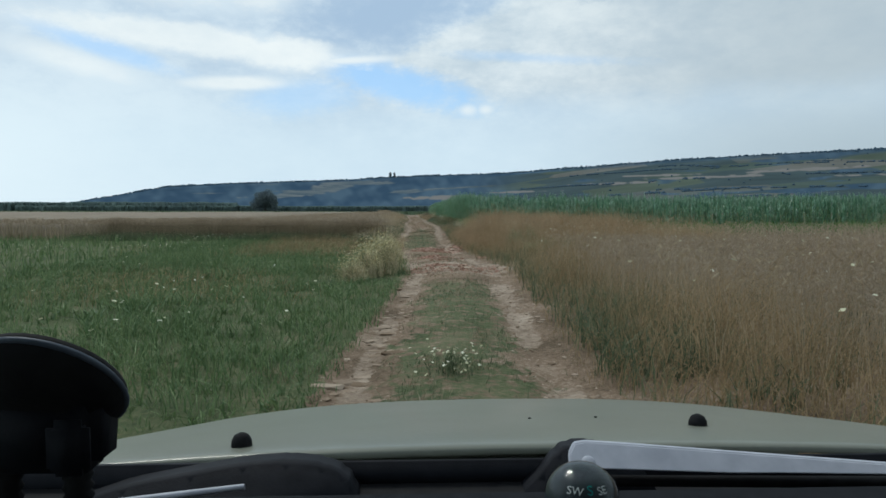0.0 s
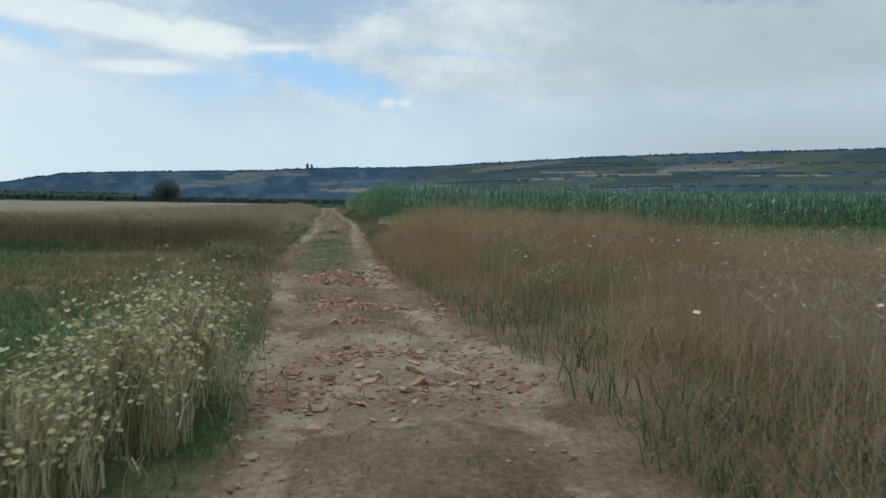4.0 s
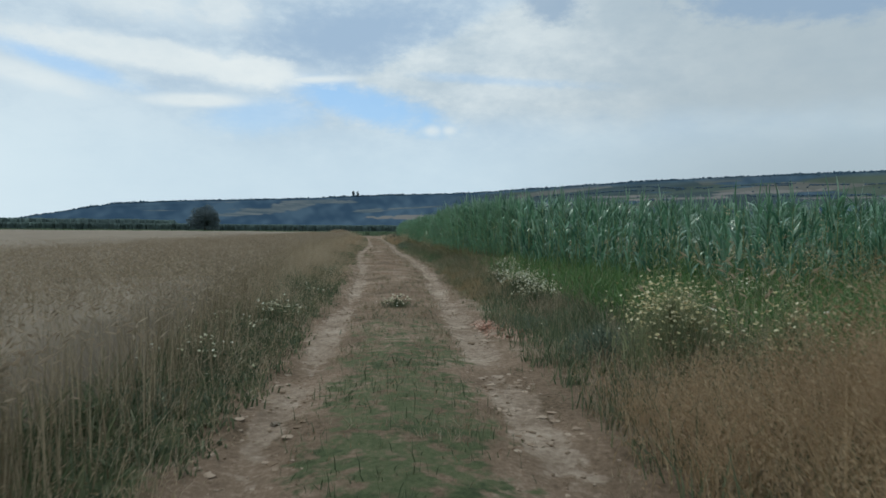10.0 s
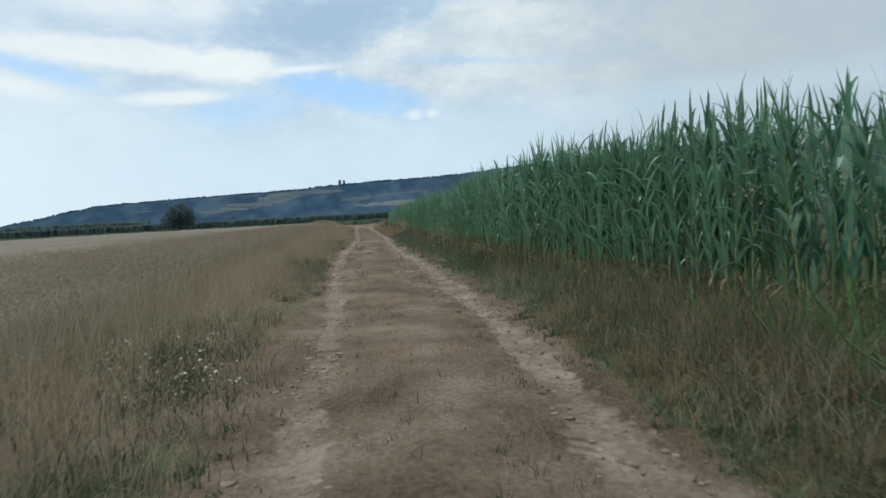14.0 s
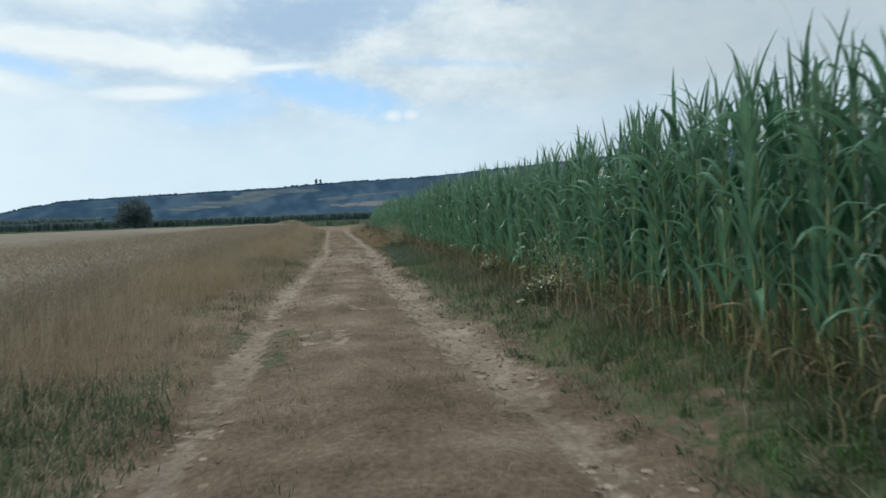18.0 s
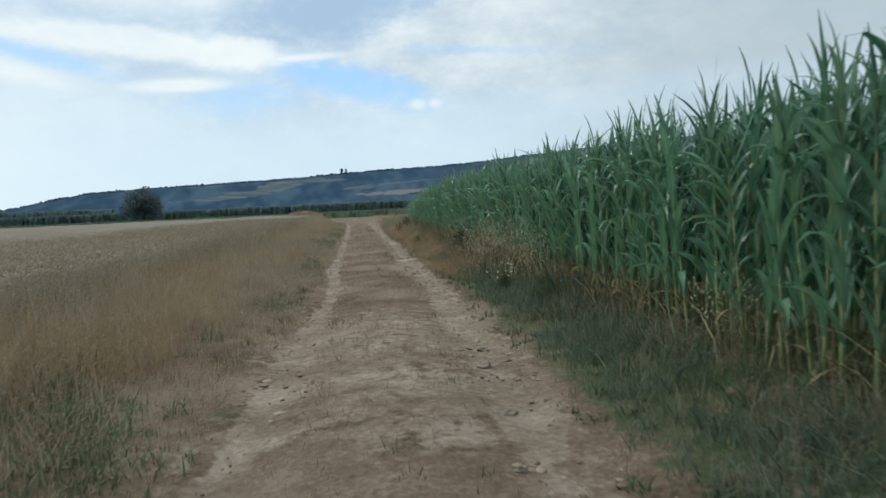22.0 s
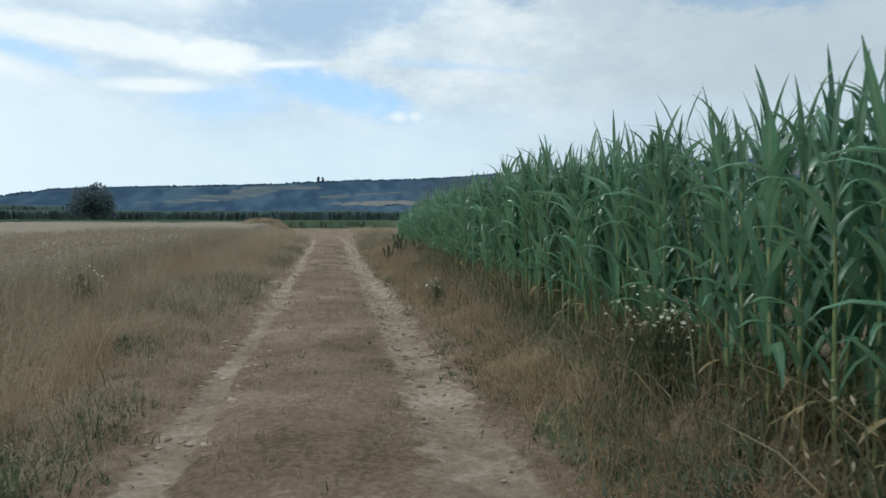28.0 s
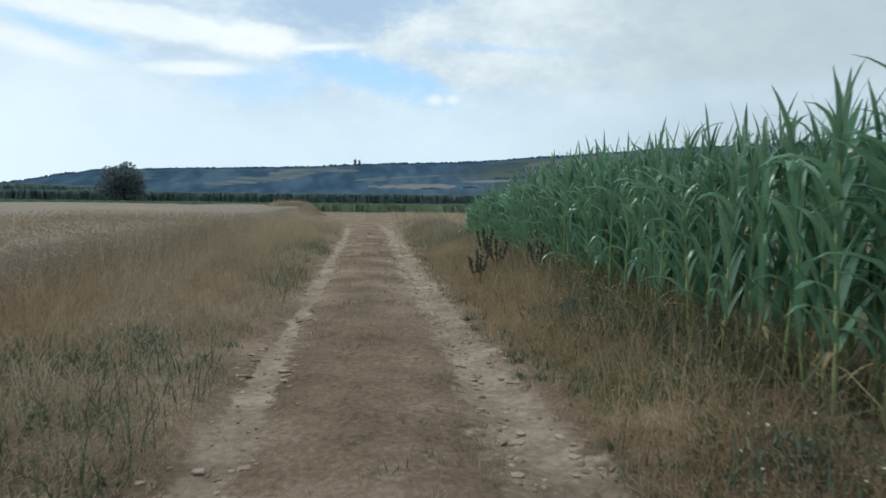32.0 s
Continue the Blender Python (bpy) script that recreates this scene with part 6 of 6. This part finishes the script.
def build_rubble():
    rng = np.random.default_rng(31)
    shapes = [shard_mesh("brick", rng, M_BRICK) for _ in range(8)]
    spots = []
    for label, box, count in (("patch of broken red brick and tile filling the track", (-0.4, 1.75, 22.3, 25.0), 190), ("low heap of broken red tile beside the track", (1.35, 3.0, 24.2, 27.3), 240), ("patch of broken red brick trodden into the track", (-0.2, 3.6, 15.0, 21.4), 270), ("few broken red bricks beside the rut", (1.4, 2.5, 37.2, 40.2), 45)):
        root = tagged(new("brick_rubble"), label, "rubble")
        root.matrix_world = pose((box[0] + box[1]) / 2, (box[2] + box[3]) / 2, 0)
        inv = root.matrix_world.inverted()
        made = 0
        while made < count:
            x, y = rng.uniform(box[0], box[1]), rng.uniform(box[2], box[3])
            if rng.uniform() > float(rubble(np.array(x), np.array(y))):
                continue
            s = (0.03 + 0.07 * rng.uniform() ** 2) * (1.35 if "heap" in label else 0.85 if count < 60 else 1.0)
            ob = new("brick", shapes[rng.integers(0, 8)])
            ob.parent = root
            ob.matrix_basis = inv @ pose(x, y, float(lift(np.array(x), np.array(y))) + s * 0.06, rng.normal(0, 18), rng.normal(0, 18), rng.uniform(0, 360)) @ Matrix.Diagonal((s * 1.3, s, s * 0.5, 1))
            made += 1
    # the finer crumbs between them
    for name, box, count, m, label in (("brick_crumbs", (-0.5, 3.6, 14.8, 27.4), 15000, M_BRICK, "crushed red brick crumbs trodden into the track"), ("brick_crumbs", (1.4, 2.6, 37, 40.4), 900, M_BRICK, "crushed red brick crumbs beside the rut")):
        x, y = RNG.uniform(box[0], box[1], count), RNG.uniform(box[2], box[3], count)
        keep = RNG.uniform(0, 1, count) < rubble(x, y)
        x, y = x[keep], y[keep]
        s = RNG.uniform(0.010, 0.028, len(x))
        v, f = puffs(np.stack([x, y, lift(x, y) + s * 0.2], -1), s, 0.55)
        stuff(name, v, f, m, label, "rubble")
    # clods along the ruts
    y = RNG.uniform(-1, 124, 6000)
    x = np.where(RNG.uniform(0, 1, 6000) < 0.5, rut_left(y), rut_right(y)) + RNG.normal(0, 0.17, 6000)
    s = RNG.uniform(0.006, 0.026, 6000) * RNG.uniform(0.5, 1, 6000)
    v, f = puffs(np.stack([x, y, lift(x, y) + s * 0.1], -1), s, 0.6)
    stuff("dirt_clods", v, f, M_CLOD, "small dry clods of earth along the wheel ruts", "soil")
    # flat plates of dried crust broken off along the edges of the ruts
    n = 7000
    y = RNG.uniform(-1, 122, n)
    x = np.where(RNG.uniform(0, 1, n) < 0.4, rut_left(y), rut_right(y) + 0.05) + RNG.choice([-1, 1], n) * np.abs(RNG.normal(0.17, 0.07, n))
    keep = wavy(x, y, 1.4) > -0.2
    x, y = x[keep], y[keep]
    s = RNG.uniform(0.012, 0.055, len(x)) * RNG.uniform(0.4, 1, len(x))
    v, f = puffs(np.stack([x, y, lift(x, y) + s * 0.05], -1), s, 0.3)
    stuff("earth_crust", v, f, M_CLOD, "broken plates of dried earth along the wheel ruts", "soil")
    n = 60
    y = RNG.uniform(2.5, 13.0, n)
    x = rut_left(y) + RNG.normal(0.02, 0.10, n)
    w = RNG.uniform(0.04, 0.10, n)
    v, f = puffs(np.zeros((n, 3)), np.ones(n), 1.0)
    v = v.reshape(n, -1, 3) * np.stack([w * 1.5, w * 0.7, w * 0.32], -1)[:, None] + np.stack([x, y, lift(x, y) - 0.004], -1)[:, None]
    stuff("crust_ledges", v.reshape(-1, 3), f, M_CLOD, "pale ledges of cracked earth across the wheel rut", "soil")
    stones = []
    for _ in range(4):
        bm = bmesh.new()
        bmesh.ops.create_icosphere(bm, subdivisions=2, radius=0.6)
        off = Vector(rng.uniform(0, 9, 3))
        for v in bm.verts:
            v.co *= 0.85 + 0.7 * noise.noise(v.co * 2.2 + off)
        me = bpy.data.meshes.new("stone")
        bm.to_mesh(me)
        bm.free()
        me.materials.append(M_STONE)
        stones.append(me)
    for x, y, s in ((0.98, 77.9, 0.18), (1.12, 78.4, 0.13), (1.1, 81.9, 0.17), (1.22, 82.6, 0.16), (1.05, 80.6, 0.14), (0.9, 79.6, 0.12), (1.35, 52.5, 0.10), (-0.7, 33.9, 0.10), (1.9, 16.3, 0.12), (1.0, 98.9, 0.08), (-0.95, 105.3, 0.12)):
        ob = tagged(new("stone", stones[int(x * 100) % 4]), "pale half-buried stone in the wheel rut", "stone", "stones in the ruts")
        ob.matrix_basis = pose(x, y, float(lift(np.array(x), np.array(y))) + s * 0.08, 5, -4, x * 700) @ Matrix.Diagonal((s * 0.9, s * 0.7, s * 0.35, 1))


build_rubble()

# ---- the off-road car at the start of the track ----
M_PAINT = material("olive_paint", [(0.14, 0.146, 0.114), (0.162, 0.168, 0.132), (0.185, 0.19, 0.152)], 5.0, 0.42, 0.15, 120, coat=0.25, big=1.0)
M_PLASTIC = material("black_plastic", [(0.007, 0.008, 0.011), (0.013, 0.014, 0.018)], 30, 0.7, 0.25, 300, shine=0.12)
M_RUBBER = material("rubber", [(0.008, 0.008, 0.009), (0.016, 0.016, 0.017)], 40, 0.85, 0.3, 200, shine=0.15)
M_STEEL = material("grey_wiper_steel", [(0.36, 0.37, 0.42), (0.46, 0.47, 0.52)], 30, 0.45)
M_RIM = material("dark_rim", [(0.06, 0.075, 0.10), (0.10, 0.12, 0.15)], 30, 0.5)
M_DASH = material("dashboard", [(0.007, 0.008, 0.010), (0.012, 0.013, 0.016)], 60, 0.85, 0.5, 400, shine=0.08)
M_DIAL = material("compass_dial", [(0.02, 0.03, 0.035), (0.05, 0.06, 0.065)], 60, 0.35)
M_MARK = material("dial_marking", [(0.6, 0.62, 0.6), (0.7, 0.72, 0.7)], 60, 0.5)
M_TEAL = material("teal_needle", [(0.02, 0.22, 0.20), (0.03, 0.30, 0.27)], 60, 0.4)


def clear_dome():
    m = bpy.data.materials.new("clear_dome")
    m.use_nodes = True
    b = m.node_tree.nodes["Principled BSDF"]
    b.inputs["Base Color"].default_value = (0.9, 0.95, 0.95, 1)
    b.inputs["Roughness"].default_value, b.inputs["Transmission Weight"].default_value, b.inputs["IOR"].default_value = 0.03, 1.0, 1.3
    return m


def solid(name, bm, mat_, parent, label="", smooth=True):
    me = bpy.data.meshes.new(name)
    bm.normal_update()
    bm.to_mesh(me)
    bm.free()
    for p in me.polygons:
        p.use_smooth = smooth
    me.materials.append(mat_)
    ob = part(name, me, parent, label)
    return ob


def block(lo, hi, bevel=0.01, taper=None):
    """A bevelled box between two corners."""
    bm = bmesh.new()
    bmesh.ops.create_cube(bm, size=1)
    lo, hi = Vector(lo), Vector(hi)
    for v in bm.verts:
        v.co = Vector([(lo[k] + hi[k]) / 2 + v.co[k] * (hi[k] - lo[k]) for k in range(3)])
        if taper and v.co.z > (lo.z + hi.z) / 2:
            v.co.x = (lo.x + hi.x) / 2 + (v.co.x - (lo.x + hi.x) / 2) * taper
            v.co.y = (lo.y + hi.y) / 2 + (v.co.y - (lo.y + hi.y) / 2) * taper
    bmesh.ops.bevel(bm, geom=bm.edges[:], offset=bevel, segments=2, affect="EDGES")
    return bm


def lathe(profile, sides=28, m=None):
    """A turned solid from (radius, height) pairs."""
    bm = bmesh.new()
    rings = []
    for r, h in profile:
        rings.append([bm.verts.new((r * math.cos(6.28318 * k / sides), r * math.sin(6.28318 * k / sides), h)) for k in range(sides)])
    for a, b in zip(rings, rings[1:]):
        for k in range(sides):
            bm.faces.new((a[k], a[(k + 1) % sides], b[(k + 1) % sides], b[k]))
    bm.faces.new(rings[0][::-1])
    bm.faces.new(rings[-1])
    if m is not None:
        bmesh.ops.transform(bm, matrix=m, verts=bm.verts[:])
    return bm


def bonnet_height(x, s):
    """Height of the bonnet at x, s from the windscreen (0) to the nose (1)."""
    across = (x - 0.25) / 0.95
    return 1.088 - 0.215 * s ** 1.15 - (0.021 if across < 0 else 0.028) * across ** 2 - 0.012 * across ** 4 - 0.12 * max(0.0, s - 0.9) ** 1.5 * 10


def build_car():
    root = tagged(new("off_road_car"), "olive-grey off-road car standing on the track", "car")
    root.matrix_world = pose(0, 0, 0)
    bm = bmesh.new()
    nx, ny = 40, 26
    grid = []
    for j in range(ny):
        s = j / (ny - 1)
        y = 0.985 + 1.03 * s - 0.05 * 0
        row = []
        for i in range(nx):
            x = -0.70 + 1.92 * i / (nx - 1)
            yy = y - 0.22 * s * abs((x - 0.25) / 0.95) ** 3 - 0.02 * (1 - s) * ((x - 0.25) / 0.95) ** 2
            row.append(bm.verts.new((x, yy, bonnet_height(x, s))))
        grid.append(row)
    for j in range(ny - 1):
        for i in range(nx - 1):
            bm.faces.new((grid[j][i], grid[j][i + 1], grid[j + 1][i + 1], grid[j + 1][i]))
    edge = [e for e in bm.edges if e.is_boundary]
    out = bmesh.ops.extrude_edge_only(bm, edges=edge)
    for v in (g for g in out["geom"] if isinstance(g, bmesh.types.BMVert)):
        v.co.z -= 0.009
    bonnet = solid("bonnet", bm, M_PAINT, root, "pale olive-grey painted bonnet")
    for x, s in ((-0.28, 0.082), (0.518, 0.198)):
        z, y = bonnet_height(x, s), 0.985 + 1.03 * s
        part_ = solid("bonnet_stop", lathe([(0.017, -0.004), (0.016, 0.008), (0.012, 0.016), (0.005, 0.020)], 16, Matrix.Translation((x, y, z))), M_RUBBER, bonnet, "black rubber bonnet stop")
    for x, s in ((0.225, 0.3), (0.36, 0.31)):
        solid("washer_jet", lathe([(0.003, -0.002), (0.003, 0.002)], 8, Matrix.Translation((x, 0.985 + 1.03 * s, bonnet_height(x, s)))), M_RUBBER, bonnet)
    solid("front_panel", block((-0.62, 1.86, 0.50), (1.12, 1.93, 0.82), 0.02), M_PAINT, root)
    solid("bumper", block((-0.72, 1.94, 0.42), (1.22, 2.06, 0.58), 0.03), M_PLASTIC, root)
    solid("side_panel", block((-0.74, -1.3, 0.45), (-0.68, 1.75, 0.80), 0.02), M_PAINT, root)
    solid("side_panel", block((1.20, -1.3, 0.45), (1.26, 1.75, 0.80), 0.02), M_PAINT, root)
    solid("floor_pan", block((-0.66, -1.3, 0.42), (1.18, 1.84, 0.47), 0.01), M_PLASTIC, root)
    solid("roof", block((-0.74, -1.35, 1.78), (1.26, 0.36, 1.83), 0.02), M_PAINT, root)
    solid("rear_panel", block((-0.70, -1.37, 0.45), (1.22, -1.31, 1.76), 0.02), M_PAINT, root)
    for x in (-0.74, 1.20):
        solid("door", block((x, -1.3, 0.80), (x + 0.06, 0.62, 1.02), 0.015), M_PAINT, root)
        v, f = tube([(x + 0.03, 0.74, 0.98), (x + 0.03, 0.56, 1.40), (x + 0.03, 0.34, 1.79)], [0.035, 0.03, 0.03], 8)
        part("pillar", mesh_of("pillar", v, f, M_PAINT), root)
        v, f = tube([(x + 0.03, -0.55, 0.98), (x + 0.03, -0.55, 1.79)], [0.035, 0.035], 8)
        part("pillar", mesh_of("pillar", v, f, M_PAINT), root)
    for x, sx, wy in ((-0.72, -1, 1.45), (1.24, 1, 1.45), (-0.72, -1, -0.85), (1.24, 1, -0.85)):
        turn = pose(x - 0.06 * sx, wy, 0.36, 0, 90, 0)
        wheel = solid("wheel", lathe([(0.17, -0.10), (0.33, -0.10), (0.36, -0.06), (0.36, 0.06), (0.33, 0.10), (0.17, 0.10)], 32, turn), M_RUBBER, root, "black tyre")
        solid("rim", lathe([(0.16, -0.105), (0.165, 0.105)], 24, turn), M_STEEL, wheel)
    solid("scuttle", block((-0.66, 0.74, 0.95), (1.20, 0.984, 1.046), 0.012), M_RUBBER, root, "black plastic trough below the windscreen")
    solid("scuttle_lip", block((-0.66, 0.962, 1.030), (1.20, 0.978, 1.077), 0.004), M_PLASTIC, root)
    solid("dashboard", block((-0.60, 0.30, 0.98), (1.12, 0.665, 1.172), 0.03), M_DASH, root, "dark grey grained dashboard")
    # wipers
    def plate(outline, y, depth, slope=0.0, bevel=0.004):
        """A thick plate with an outline in x and z, leaning back by slope."""
        bm = bmesh.new()
        low = min(z for _, z in outline)
        face = bm.faces.new([bm.verts.new((x, y + (z - low) * slope, z)) for x, z in outline])
        ext = bmesh.ops.extrude_face_region(bm, geom=[face])
        bmesh.ops.translate(bm, vec=(0, depth, 0), verts=[g for g in ext["geom"] if isinstance(g, bmesh.types.BMVert)])
        bmesh.ops.recalc_face_normals(bm, faces=bm.faces[:])
        if bevel:
            bmesh.ops.bevel(bm, geom=bm.edges[:], offset=bevel, segments=2, affect="EDGES")
        return bm

    hump = [(-0.48, 1.040), (-0.47, 1.070), (-0.40, 1.091), (-0.31, 1.105), (-0.24, 1.115), (-0.18, 1.118), (-0.13, 1.113), (-0.10, 1.102), (-0.085, 1.088), (-0.07, 1.040)]
    left = solid("wiper", plate([(x, z - 0.024) for x, z in hump], 0.875, 0.06, 0.5, 0.008), M_PLASTIC, root, "black wiper linkage cover")
    v, f = tube([(-0.46, 0.845, 1.066), (-0.34, 0.845, 1.080), (-0.22, 0.852, 1.091)], [0.006, 0.0055, 0.004], 8)
    part("arm", mesh_of("arm", v, f, M_STEEL), left, "thin grey wiper arm")
    v, f = tube([(-0.46, 0.86, 1.050), (-0.2, 0.86, 1.066), (-0.06, 0.88, 1.058)], [0.006, 0.009, 0.006], 8)
    part("blade", mesh_of("blade", v, f, M_RUBBER), left)
    arm = [(0.205, 1.128), (0.207, 1.140), (0.216, 1.150), (0.232, 1.152), (0.30, 1.148), (0.42, 1.140), (0.70, 1.122), (1.05, 1.100), (1.05, 1.098), (0.70, 1.114), (0.50, 1.118), (0.42, 1.119), (0.30, 1.123), (0.24, 1.125), (0.215, 1.124)]
    right = solid("wiper", plate([(x, z - 0.022) for x, z in arm], 0.832, 0.010, 1.1, 0.002), M_STEEL, root, "broad grey wiper arm", smooth=False)
    solid("pivot_nut", lathe([(0.009, 0), (0.009, 0.005), (0.006, 0.007)], 18, pose(0.224, 0.845, 1.117, 45, 0, 0)), M_STEEL, right)
    boss = [(0.14, 1.040), (0.15, 1.062), (0.18, 1.085), (0.205, 1.112), (0.225, 1.122), (0.26, 1.122), (0.32, 1.105), (0.36, 1.040)]
    solid("pivot_boss", plate([(x, z - 0.018) for x, z in boss], 0.905, 0.05, 0.4, 0.008), M_PLASTIC, right, "black cover round the wiper pivot")
    v, f = tube([(0.24, 0.88, 1.080), (0.7, 0.89, 1.066), (1.1, 0.9, 1.056)], [0.008, 0.009, 0.007], 8)
    part("blade", mesh_of("blade", v, f, M_RUBBER), right)

    # the ball compass on the dashboard
    comp = tagged(new("dashboard_compass"), "round ball compass with white figures on the dashboard", "compass")
    comp.matrix_world = pose(0.141, 0.55, 1.172)
    solid("base", block((-0.036, -0.030, -0.002), (0.036, 0.030, 0.014), 0.006, 0.85), M_PLASTIC, comp)
    ball = bmesh.new()
    bmesh.ops.create_uvsphere(ball, u_segments=32, v_segments=20, radius=0.0275, matrix=Matrix.Translation((0, 0, 0.030)))
    dial = solid("dial", ball, M_DIAL, comp, "dark floating dial")
    dome = bmesh.new()
    bmesh.ops.create_uvsphere(dome, u_segments=40, v_segments=24, radius=0.0315, matrix=Matrix.Translation((0, 0, 0.030)))
    solid("dome", dome, clear_dome(), comp, "clear plastic dome")
    for text, ang, up, size, m in (("SW", -28, 34, 0.009, M_MARK), ("SE", 28, 34, 0.009, M_MARK), ("210", -20, 12, 0.0085, M_MARK), ("180", 4, 10, 0.0085, M_MARK), ("150", 28, 12, 0.0085, M_MARK), ("S", 2, 36, 0.011, M_TEAL)):
        cu = bpy.data.curves.new("figure", "FONT")
        cu.body, cu.size, cu.align_x, cu.align_y, cu.extrude = text, size, "CENTER", "CENTER", 0.0002
        cu.materials.append(m)
        a, b = radians(ang), radians(up)
        n = Vector((math.sin(a) * math.cos(b), -math.cos(a) * math.cos(b), math.sin(b)))
        ob = new("figure", cu)
        ob.parent = dial
        ob.matrix_basis = Matrix.Translation(Vector((0, 0, 0.030)) + n * 0.0279) @ n.to_track_quat("Z", "Y").to_matrix().to_4x4()

    # the suction mount beside it
    mount = tagged(new("suction_mount"), "black suction-cup phone mount on ribbed legs", "phone mount")
    mount.matrix_world = pose(-0.235, 0.43, 1.1695)
    cup = Matrix.Translation((0.0, 0, 0.165)) @ pose(0, 0, 0, -48, 4, 0)
    solid("suction_cup", lathe([(0.020, -0.020), (0.040, -0.012), (0.0475, -0.004), (0.049, 0.003), (0.0475, 0.007), (0.030, 0.012), (0.01, 0.014)], 36, cup), M_RUBBER, mount, "black rubber suction cup")
    solid("rim", lathe([(0.0485, -0.001), (0.0502, 0.000), (0.0502, 0.002), (0.0485, 0.0035)], 36, cup), M_RIM, mount, "thin grey rim")
    solid("housing", block((-0.040, -0.016, 0.112), (0.036, 0.022, 0.165), 0.008, 1.1), M_PLASTIC, mount, "black plastic clamp housing")
    solid("lever", block((0.010, -0.026, 0.115), (0.036, -0.014, 0.150), 0.005), M_PLASTIC, mount)
    for x in (-0.026, 0.018):
        n = 34
        pts = [(x - 0.010 * (k / n) ** 2 * (1 if x < 0 else -0.4), 0.0, 0.118 - 0.118 * k / n) for k in range(n + 1)]
        v, f = tube(pts, [0.0095 if k % 2 else 0.0075 for k in range(n + 1)], 14)
        part("ribbed_leg", mesh_of("ribbed_leg", v, f, M_RUBBER), mount)


build_car()
